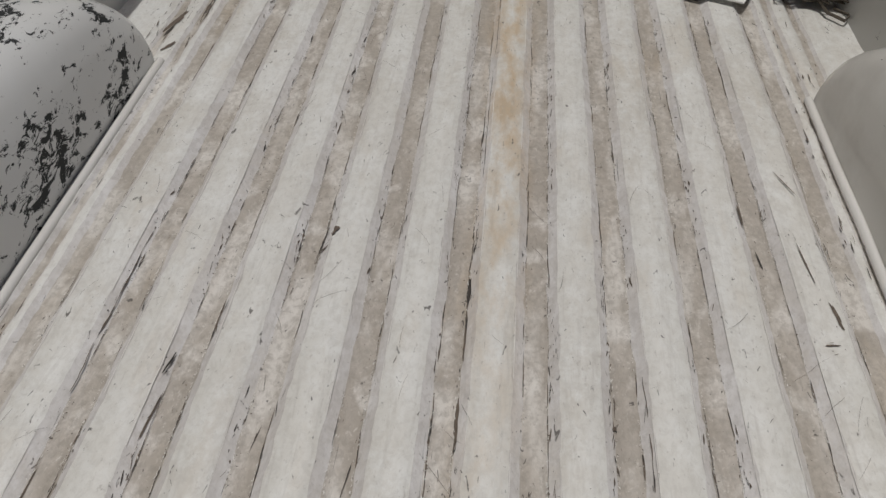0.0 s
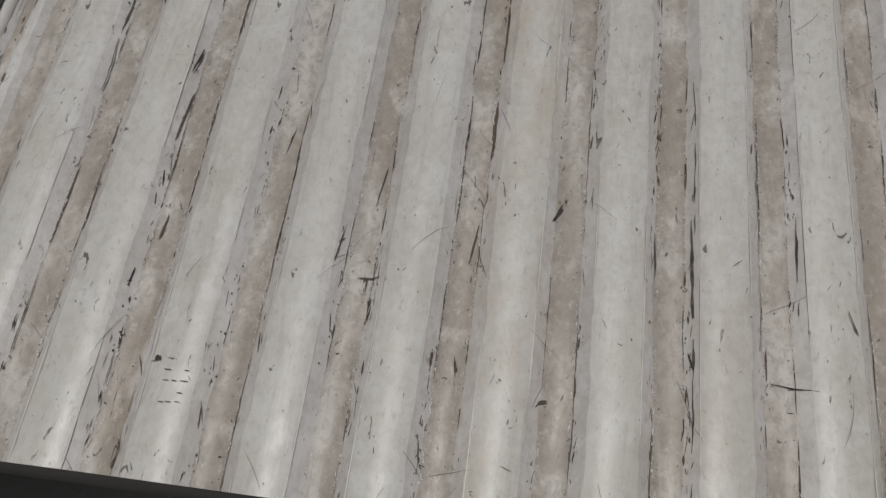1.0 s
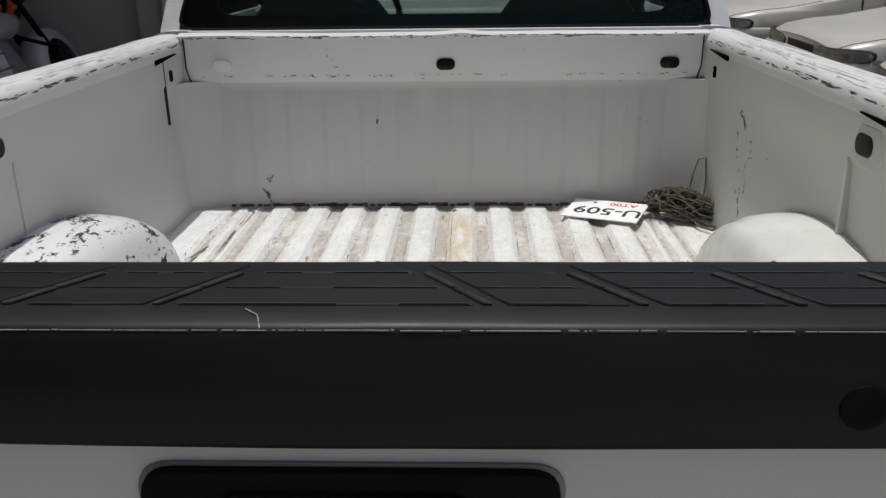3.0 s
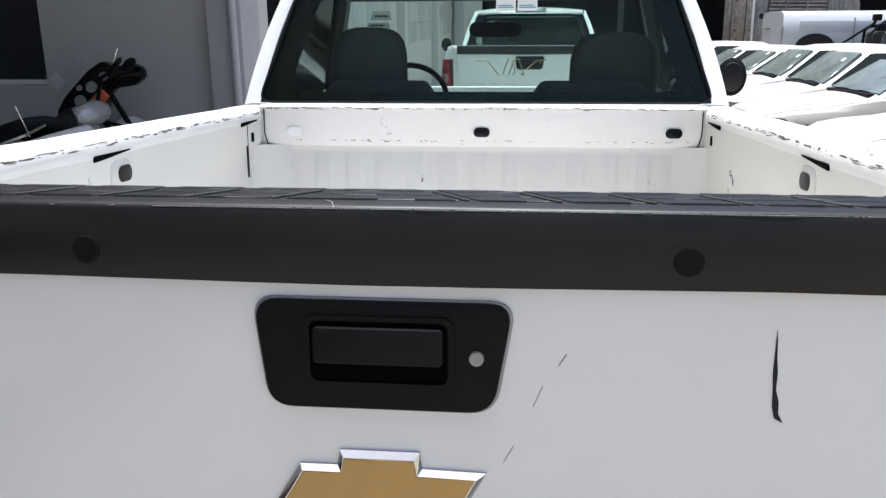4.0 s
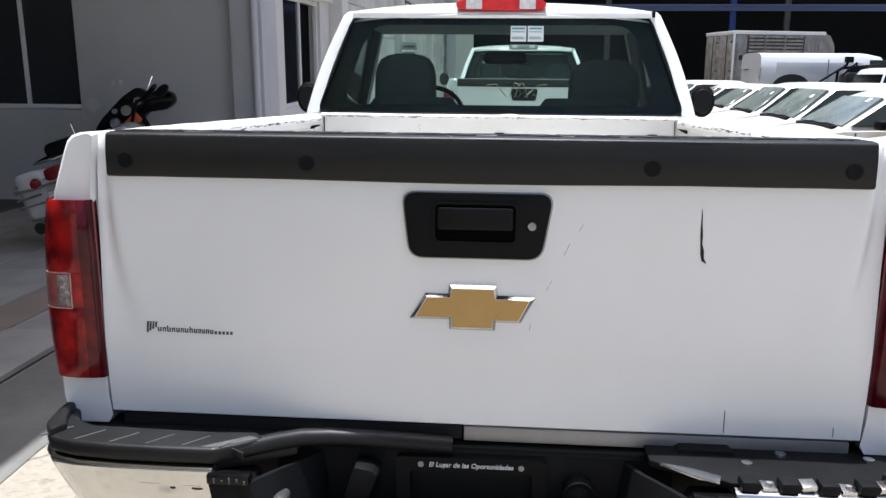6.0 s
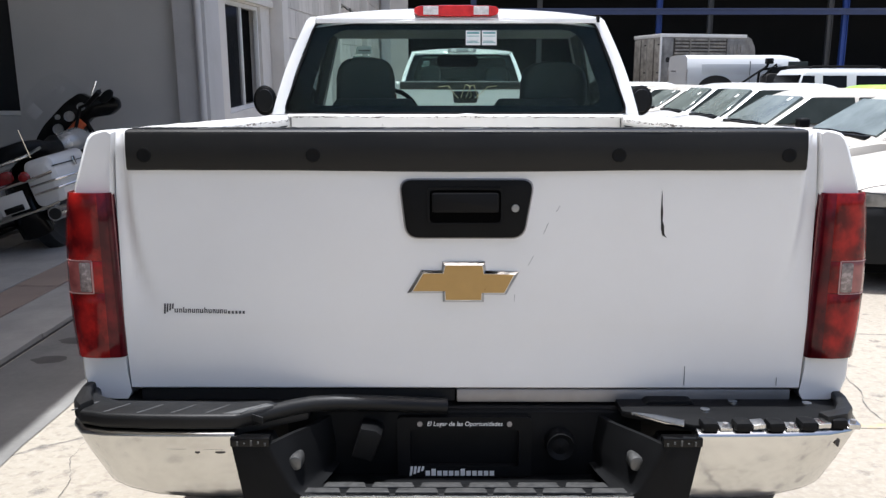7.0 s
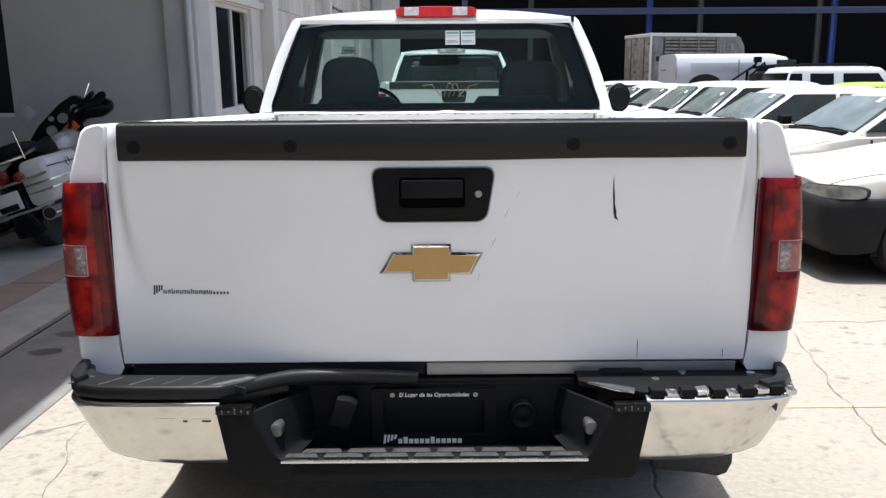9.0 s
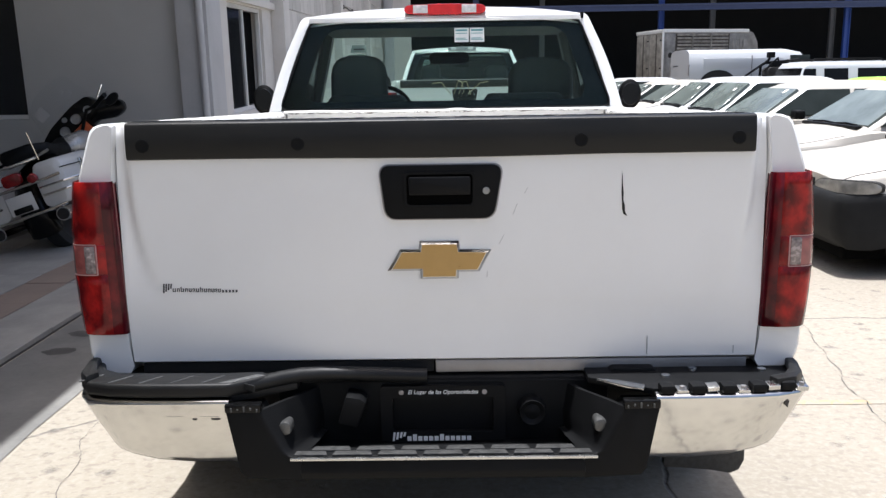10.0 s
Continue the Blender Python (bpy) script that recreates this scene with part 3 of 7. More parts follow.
def wall(name, bm, material, label, at=BUILD):
    return tagged(part(name, bm, material, at=at), label, "wall", kind="structure")


# the wall across, with its dark window: pieces round the opening
WX0, WX1, WZ0, WZ1 = -6.6, -4.79, 1.06, 2.5
bm = box(-12, WX0, 0, 0.25, -0.6, 6.5)
box(WX1, -2.98, 0, 0.25, -0.6, 6.5, into=bm)
box(WX0, WX1, 0, 0.25, -0.6, WZ0, into=bm)
box(WX0, WX1, 0, 0.25, WZ1, 6.5, into=bm)
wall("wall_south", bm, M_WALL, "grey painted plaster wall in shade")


def window(name, x0, x1, z0, z1, y, label, at, across=True, bars=(0.5,), open_last=False):
    """A framed sliding window with its panes; across: it lies in the wall across, else in the side wall at x = y."""
    def bx(a, b, c, d, e, f, r=0.0, into=None):
        return box(a, b, c, d, e, f, r, into=into) if across else box(c, d, a, b, e, f, r, into=into)
    w = thing(name, label, "window", at, kind="structure")
    f = 0.05
    bm = bx(x0, x1, y, y + 0.06, z0, z0 + f, 0.006)
    bx(x0, x1, y, y + 0.06, z1 - f, z1, 0.006, into=bm)
    bx(x0, x0 + f, y, y + 0.06, z0 + f, z1 - f, 0.006, into=bm)
    bx(x1 - f, x1, y, y + 0.06, z0 + f, z1 - f, 0.006, into=bm)
    part("window_frame", bm, M_ALU, w)
    for b in bars:
        c = x0 + (x1 - x0) * b
        part("mullion", bx(c - 0.025, c + 0.025, y + 0.005, y + 0.055, z0 + f, z1 - f, 0.005), M_ALU, w)
    edges = [x0 + f] + [x0 + (x1 - x0) * b for b in bars] + [x1 - f]
    for a, b in zip(edges, edges[1:]):
        if open_last and b == edges[-1]:
            # no room is built: a black sheet stands for its darkness
            part("dark_opening", bx(a + 0.03, b, y - 0.06, y - 0.05, z0 + f, z1 - f), M_SHADE_BLACK, w, "black sheet for the dark of the room behind the open sash")
        else:
            part("pane", bx(a, b, y + 0.025, y + 0.031, z0 + f, z1 - f), M_DARKGLASS, w)
    return w


window("window_1", WX0, WX1, WZ0, WZ1, 0.12, "dark sliding window in a pale frame", BUILD, bars=(0.62,))
# pilaster at the corner, with a drain pipe
wall("wall_pilaster", box(-2.98, -2.63, -0.12, 0.45, -0.6, 6.5, 0.01), M_PILLAR, "light grey plaster pilaster at the building's corner")
pipe = thing("drain_pipe", "grey painted drain pipe up the pilaster", "pipe", BUILD)
part("pipe", tube([(-2.70, -0.16, -0.3), (-2.70, -0.16, 6.4)], 0.04, 12), M_PIPE, pipe)
for z in (0.6, 2.6, 4.6):
    part("clamp", box(-2.75, -2.65, -0.205, -0.115, z, z + 0.03, 0.004), M_STEEL_GREY, pipe)

# the side wall, running ahead, with windows between shallow pilasters
SX = -2.66
LEN = 23.6
holes = [(0.85, 2.75)]
bm = box(SX - 0.25, SX, 0.45, LEN, -1.2, 1.03)
box(SX - 0.25, SX, 0.45, LEN, 2.38, 6.5, into=bm)
cuts = [0.45] + [c for h in holes for c in h] + [LEN]
for a, b in zip(cuts[::2], cuts[1::2]):
    box(SX - 0.25, SX, a, b, 1.03, 2.38, into=bm)
wall_east = wall("wall_east", bm, M_WALL_PALE, "pale side wall of the building, plaster and large blocks")
for k, (a, b) in enumerate(holes):
    window(f"window_{k + 2}", a, b, 1.03, 2.38, SX - 0.10, "half-open sliding window in a white frame", BUILD, False, bars=(0.5,), open_last=True)
for k, y in enumerate((3.35, 10.05, 16.9)):
    wall(f"wall_pilaster_{k + 2}", box(SX, SX + 0.20, y, y + 0.45, -1.2, 6.5, 0.01), M_WALL_PALE, "pale plaster pilaster on the side wall")
wall("wall_roof", box(-12, SX + 0.30, -0.2, LEN, 6.5, 6.75, 0.02), M_WALL_PALE, "flat concrete roof edge of the building")
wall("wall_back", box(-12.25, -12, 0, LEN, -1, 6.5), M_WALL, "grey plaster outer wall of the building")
# out of view: canopy added so its edge casts the paving's shade line
tagged(part("canopy", box(-12.25, -2.05, -16, 7.25, 5.0, 5.25, 0.02), M_WALL_PALE), "unseen wide canopy added to shade the paving", "canopy", kind="structure")
wall("wall_canopy", box(-12.25, -12, -16, 7.3, 0, 5.0), M_WALL, "unseen grey plaster wall under the added canopy", Matrix())
wall("wall_lintel", box(SX, SX + 0.07, 0.60, 3.35, 2.40, 2.50, 0.012), M_WALL_PALE, "plaster lintel over the window")
# dark sagging lines on the side wall, drawn as thin tubes
cable = thing("wall_cable", "dark sagging cable along the side wall", "cable", BUILD)
for y0, y1, z in ((3.85, 10.0, 2.98), (10.55, 16.85, 2.96), (17.4, 23.2, 3.0)):
    run = [(SX + 0.045, y0 + (y1 - y0) * k / 10, z - 0.06 * math.sin(math.pi * k / 10) + 0.015 * math.sin(2.7 * k)) for k in range(11)]
    part("cable", tube(run, 0.015, 6), M_BLACK, cable)
    for k in (2, 5, 8):
        part("bracket", box(SX, SX + 0.06, run[k][1] - 0.015, run[k][1] + 0.015, run[k][2] - 0.05, run[k][2] + 0.05), M_STEEL_GREY, cable)

wall("wall_end", box(-9, -1.52, 31.2, 31.45, 0, 9), M_WALL_PALE, "pale plaster end wall", Matrix())
wall("wall_end_pilaster", box(-2.55, -2.2, 31.0, 31.2, 0, 9, 0.01), M_PILLAR, "grey pilaster on the end wall", Matrix())


# the open shed across the yard: dark inside, blue steel in front
SH = pose(0, 33, 0)
# lining coloured near-black to stand in for the shade inside
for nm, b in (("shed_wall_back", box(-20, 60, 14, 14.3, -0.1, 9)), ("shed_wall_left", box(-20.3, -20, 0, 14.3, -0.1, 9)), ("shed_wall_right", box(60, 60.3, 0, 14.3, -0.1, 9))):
    tagged(part(nm.replace("shed_", "").replace("wall", "wall_shed"), b, M_SHED_SHADE, at=SH), "sheet wall of the open shed, coloured dark for shade", "wall", kind="structure")
tagged(part("ceiling", box(-20.3, 60.3, -1.5, 14.3, 9, 9.2), M_SHED_SHADE, at=SH), "sheet roof of the open shed, coloured dark for shade", "ceiling", kind="structure")
beam = thing("steel_beam", "long blue painted steel beam across the shed front", "beam", SH)
bm = box(-20, 60, -0.1, 0.1, 4.28, 4.33)
box(-20, 60, -0.1, 0.1, 4.08, 4.12, into=bm)
box(-20, 60, -0.02, 0.02, 4.12, 4.28, into=bm)
part("beam", bm, M_STEEL_BLUE, beam)


def post(at, material, label, group, foot=0.0):
    p = thing("steel_post", label, "post", at, group)
    part("web", box(-0.10, 0.10, -0.012, 0.012, foot, 9), material, p)
    for s in (-1, 1):
        part("flange", box(s * 0.10 - 0.012, s * 0.10 + 0.012, -0.09, 0.09, foot, 9, 0.003), material, p)
    part("base_plate", box(-0.2, 0.2, -0.2, 0.2, foot, foot + 0.03, 0.004), M_STEEL_GREY, p)
    return p


blue = post(SH @ pose(8.8, 0.35, 0), M_BLUE, "blue painted steel post of the shed", "blue shed posts")
post(SH @ pose(1.1, 0, 0), M_STEEL_BLUE, "blue steel upright standing on the shed beam", "", 4.33)
for x in (16.5, 24.2, 31.9, 39.6):
    copy_thing(blue, SH @ pose(x, 0.35, 0))
grey = post(SH @ pose(11.9, 3.5, 0), M_STEEL_GREY, "grey weathered steel post inside the shed", "grey shed posts")
for x in (4.2, 17.3, 22.7, 28.1, 33.5):
    copy_thing(grey, SH @ pose(x, 3.5, 0))


# ---- the pickup ----
truck = thing("pickup_truck", "white regular-cab pickup with a scratched empty bed", "pickup truck", LEAN)
GROUND_SLOPE = math.tan(radians(1.4))


def floor_height(x, y):
    """The height of the ribbed floor."""
    if abs(x - 0.007) > 0.58:
        return 0.7965
    u = abs(((x - 0.007) / 0.1157) % 1.0 - 0.5) * 0.1157
    return 0.789 + 0.0125 * max(0.0, min(1.0, (0.041 - u) / 0.014)) + 0.001


def bed_floor():
    """Ribbed steel floor: pale rib tops, scraped flanks, dusty valleys."""
    bm = bmesh.new()
    prof = [(-0.82, 0.795, 0), (-0.682, 0.795, 0), (-0.676, 0.790, 1), (-0.662, 0.790, 2), (-0.656, 0.7965, 1), (-0.628, 0.7965, 0), (-0.622, 0.790, 1), (-0.610, 0.790, 2), (-0.604, 0.796, 1), (-0.592, 0.796, 0), (-0.582, 0.789, 1)]
    for k in range(10):
        c = 0.007 + 0.1157 * (k - 4.5)
        prof += [(c - 0.041, 0.789, 2), (c - 0.027, 0.8015, 1), (c + 0.027, 0.8015, 0), (c + 0.041, 0.789, 1)]
    prof += [(0.600, 0.789, 2), (0.608, 0.796, 1), (0.622, 0.796, 0), (0.628, 0.790, 1), (0.640, 0.790, 2), (0.646, 0.7965, 1), (0.674, 0.7965, 0), (0.680, 0.790, 1), (0.694, 0.790, 2), (0.700, 0.795, 1), (0.82, 0.795, 0)]
    ys = [0.10 + 1.965 * j / 170 for j in range(171)]
    rows = []
    for y in ys:
        row = []
        for x, z, _ in prof:
            d = 0.0022 * noise.noise((x * 6, y * 5, 1.0)) + 0.0012 * noise.noise((x * 21, y * 17, 4.0))
            end = 0.006 * smoothstep((y - 2.0) / 0.05)
            row.append(bm.verts.new((x + 0.0016 * noise.noise((x * 9, y * 11, 8.0)) + 0.0026 * noise.noise((x * 37, y * 33, 2.0)) + 0.0014 * noise.noise((x * 90, y * 85, 5.0)), y, z + d - end)))
        rows.append(row)
    for a, b in zip(rows, rows[1:]):
        for i in range(len(prof) - 1):
            f = bm.faces.new((a[i], a[i + 1], b[i + 1], b[i]))
            f.material_index = prof[i + 1][2] if i + 1 < len(prof) else 0
    floor = part("bed_floor", bm, (M_RIDGE, M_SLOPE, M_VALLEY), truck, "ribbed white steel floor, scratched, with brown dust in the grooves", smooth=60)
    part("floor_pan", box(-0.82, 0.82, 0.10, 2.06, 0.74, 0.775), M_DARK, truck)
    return floor


bed_floor()


def wheel_arch(side, material, label):
    rings = []
    for x, s in ((0.83, 1.0), (0.79, 1.0), (0.755, 0.99), (0.725, 0.972), (0.70, 0.942), (0.682, 0.90), (0.668, 0.84), (0.658, 0.76), (0.651, 0.66), (0.648, 0.60), (0.646, 0.30)):
        ring = []
        for k in range(33):
            a = math.pi * k / 32
            c, q = math.cos(a), math.sin(a)
            yy = 1.01 + 0.455 * (0.84 + 0.16 * s) * math.copysign(abs(c) ** 0.88, c)
            zz = 0.785 + 0.262 * s * q ** 0.80
            bumpy = 0.006 * noise.noise((yy * 6, zz * 6, side * 3 + x * 4))
            crease = 0.010 * math.exp(-((x - 0.70) / 0.018) ** 2) * q if side > 0 else 0.0
            zz -= crease
            ring.append((side * (x + bumpy), yy, zz + bumpy * 0.6))
        ring += [(side * x, 1.02 - 0.3 * s, 0.775), (side * x, 1.02 + 0.3 * s, 0.775)]
        rings.append(ring)
    return part("wheel_arch", loft(rings), material, truck, label, smooth=70)


wheel_arch(-1, M_ARCH, "chipped white wheel arch with bare dark patches")
wheel_arch(1, M_ARCH_R, "dusty white wheel arch")
for s in (-1, 1):
    bead = [(s * (0.638 + 0.002 * noise.noise((0, y * 6, s))), y, 0.797) for y in [0.11 + 1.33 * k / 60 for k in range(61)]]
    part("floor_bead", tube(bead, 0.0085, 8), M_BEAD, truck, "rounded glossy weld bead beside the wheel arch", smooth=70)


# the outer skin at the rear end, where the lamp stands proud of it
REAR_X = (0.862, 0.880, 0.890, 0.896, 0.902, 0.910, 0.922, 0.933, 0.940, 0.940, 0.938, 0.934)


def gate_half(z):
    """Half the tailgate's width at a height: it swells a little towards its upper third."""
    for (z0, a), (z1, b) in zip(GATE_EDGE, GATE_EDGE[1:]):
        if z <= z1:
            return a + (b - a) * max(0.0, (z - z0) / (z1 - z0))
    return GATE_EDGE[-1][1]


GATE_EDGE = ((0.71, 0.818), (0.80, 0.8235), (1.0, 0.8285), (1.20, 0.8315), (1.27, 0.8300), (1.34, 0.8260))


def bedside(side):
    """Bed side: inner wall, rail and outer panel in one skin."""
    ring0 = [(0.80, 0.76), (0.805, 0.95), (0.812, 1.08), (0.805, 1.19), (0.794, 1.215), (0.794, 1.288), (0.791, 1.297), (0.792, 1.322), (0.803, 1.335),
             (0.83, 1.341), (0.870, 1.339), (0.897, 1.333), (0.916, 1.322), (0.930, 1.305), (0.940, 1.283), (0.947, 1.253), (0.953, 1.21), (0.966, 1.10), (0.985, 1.0), (0.992, 0.93), (0.985, 0.86), (0.972, 0.74), (0.955, 0.62), (0.935, 0.60), (0.90, 0.60), (0.86, 0.76)]
    ys = [0.0, 0.005, 0.06, 0.098, 0.105, 0.2, 0.4] + [0.5 + 0.13 * i for i in range(12)] + [2.075]
    rings = []
    for y in ys:
        k = 0.92 + 0.08 * smoothstep(y / 0.5)
        most = 0.948 + 0.045 * smoothstep(y / 0.5)
        ring = []
        for i, (x, z) in enumerate(ring0):
            xx = 0.82 + (x - 0.82) * k if x > 0.82 else x
            xx = min(xx, most)
            if 10 <= i <= 21:
                xx = REAR_X[i - 10] + (xx - REAR_X[i - 10]) * smoothstep(y / 0.45)
            if y < 0.1 and i < 9 or y < 0.1 and i == 25:
                xx = max(xx, gate_half(z) + 0.0050)
            if y < 0.1 and i in (22, 23, 24, 25):
                xx, z = ((0.919, 0.690), (0.895, 0.682), (0.834, 0.682), (0.8240, 0.70))[i - 22]
            if y < 0.1 and i == 9:
                xx = 0.842
            if 2 <= i <= 3 and y > 0.3:
                xx += 0.012 * math.sin(y * 5.2 + side) * (1 if i == 2 else 0.4)
            dent = 0.0025 * noise.noise((y * 7, z * 9, side * 5.0)) if y > 0.15 else 0
            inset = 0.005 if y == 0.0 else 0.0
            cz = z if y > 0 else z + (0.004 if z < 1 else -0.004)
            rake = 0.018 * max(0.0, (z - 1.19) / 0.15) ** 1.4 * max(0.0, 1 - y / 0.055)
            ring.append((side * (xx - (inset if i >= 10 else -inset * 0.4) + dent), y + rake, cz + dent))
        rings.append(ring)
    bm = loft(rings)
    wy, wz = 1.05, 0.42
    gone = [f for f in bm.faces if abs(f.calc_center_median().x) > 0.93 and (f.calc_center_median().y - wy) ** 2 + (f.calc_center_median().z - wz) ** 2 < 0.42 ** 2]
    bmesh.ops.delete(bm, geom=gone, context="FACES")
    # inner wall takes the white with shade mixed in, the rail its own
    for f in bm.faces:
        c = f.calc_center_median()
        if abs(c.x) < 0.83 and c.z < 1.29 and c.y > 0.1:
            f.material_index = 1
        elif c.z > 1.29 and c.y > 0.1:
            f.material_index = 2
    p = part("bed_side", bm, (M_BODY, M_BEDWALL_SHADED, M_RAIL), truck, "white bed side with a scuffed rail", smooth=50)
    for face in p.data.polygons:
        if abs(face.normal.y) > 0.95 and face.center.y < 0.01:
            face.use_smooth = False
    arch = [(side * 0.985, wy + 0.43 * math.cos(a), wz + 0.43 * math.sin(a)) for a in [math.pi * k / 16 for k in range(17)]]
    part("arch_lip", tube(arch, 0.02, 6), M_BODY, p)
    part("wheel_liner", loft([[(side * x, wy + 0.42 * math.cos(a), wz + 0.42 * math.sin(a)) for a in [math.pi * k / 12 for k in range(13)]] for x in (0.84, 0.99)], closed=False), M_DARK, p)
    # stake hole, slots (black plates for their shade) and a seam on the inner wall
    part("stake_hole", prism([(0.96 + u, 1.238 + v) for u, v in rounded(-0.034, 0.034, -0.020, 0.020, 0.019)], "x", side * 0.7905, side * 0.81, 0.002), M_GLOSS_BLACK, p, "black plate for the shade in an open stake hole")
    part("hole_rim", prism([(0.945 + u, 1.238 + v) for u, v in rounded(-0.055, 0.055, -0.036, 0.036, 0.03)], "x", side * 0.7925, side * 0.81, 0.002), M_BEDWALL_SHADED, p)
    for y in (0.82, 1.80):
        part("rail_slot", prism([(y, 1.280), (y + 0.03, 1.2815), (y + 0.17, 1.2915), (y + 0.17, 1.294), (y, 1.294)], "x", side * 0.7890, side * 0.80), M_SHADE_BLACK, p, "black plate for the shaded slot under the rail")
    if side < 0:
        part("wall_seam_line", box(*sorted((side * 0.7925, side * 0.80)), 1.862, 1.866, 1.10, 1.285), M_DARK, p, "dark vertical seam")
    part("slot_hole", prism([(1.915 + u, 1.235 + v) for u, v in rounded(-0.012, 0.012, -0.016, 0.016, 0.006)], "x", side * 0.7915, side * 0.80), M_SHADE_BLACK, p, "small black plate for a shaded slot")
    for y in (1.02,):
        part("wall_seam", box(*sorted((side * 0.797, side * 0.82)), y, y + 0.012, 0.82, 1.20, 0.003), M_BEDWALL_SHADED, p)
    fillet = [(side * (0.69 + 0.122 * math.cos(q)), 1.938 + 0.106 * math.sin(q)) for q in [math.pi / 2 * k / 8 for k in range(9)]]
    part("corner_post", prism(fillet + [(side * 0.83, 2.07)], "z", 0.785, 1.20), M_BEDWALL_SHADED, p, smooth=60)
    return p


for s in (-1, 1):
    bedside(s)


def front_wall():
    prof = [(2.045, 0.76), (2.044, 0.845), (2.044, 0.865), (2.044, 1.145), (2.045, 1.168), (2.045, 1.195), (2.030, 1.208), (2.032, 1.32), (2.022, 1.335), (2.05, 1.343), (2.09, 1.338), (2.10, 1.30), (2.085, 1.29), (2.085, 0.76)]
    rings = []
    n = 200
    for i in range(n + 1):
        x = -0.80 + 1.60 * i / n
        ring = []
        for k, (y, z) in enumerate(prof):
            rib = 0.0045 * smoothstep(math.cos((x - 0.007) / 0.1157 * math.tau) * 2.2 + 0.6) if k in (2, 3) and abs(x) < 0.66 else 0.0
            dent = 0.004 * noise.noise((x * 3.2, z * 5, 9.0)) if k < 8 else 0
            top = 0.006 * noise.noise((x * 2.2, 3.0, 1.0)) + 0.006 * math.exp(-((x - 0.06) / 0.05) ** 2) if k in (7, 8, 9) else 0
            ring.append((x, y - rib + dent, z + top))
        rings.append(ring)
    bm = loft(rings)
    # below the ledge the shade-darkened white, above it the lighter rail paint
    for f in bm.faces:
        c = f.calc_center_median()
        f.material_index = 1 if c.z > 1.197 else 0
    w = part("bed_front_wall", bm, (M_BEDWALL_SHADED, M_RAIL), truck, "white front wall of the bed, shade in its lower paint, worn edge", smooth=60)
    # the open holes are black plates that stand for the shade in them
    for x, m, lb in ((-0.671, M_PAPER, "pale plugged stake hole"), (0.014, M_GLOSS_BLACK, "black plate for the shade in an open stake hole"), (0.689, M_GLOSS_BLACK, "black plate for the shade in an open stake hole")):
        part("stake_hole", prism([(x + u, 1.248 + v) for u, v in rounded(-0.029, 0.029, -0.017, 0.017, 0.016)], "y", 2.0262, 2.04, 0.002), m, w, lb)
    for s in (-1, 1):
        part("corner_seam", prism([(s * 0.783, 1.332), (s * 0.786, 1.332), (s * 0.786, 1.24), (s * 0.775, 1.20), (s * 0.772, 1.20), (s * 0.783, 1.24)], "y", 2.026, 2.034), M_DARK, w, "dark seam in the corner")
    bm = None
    for i in range(64):
        x = -0.70 + 1.40 * (i + random.random() * 0.7) / 64
        bm = box(x, x + 0.012 + 0.025 * random.random(), 2.036, 2.046, 0.795, 0.800 + 0.006 * random.random(), 0.002, into=bm)
    part("rust_line", bm, plain("dark rust", (0.09, 0.06, 0.045), 0.9, 0, 0.4, 30, 0.4), w, "dark rusty seam at the floor")["kind"] = "stuff"


front_wall()


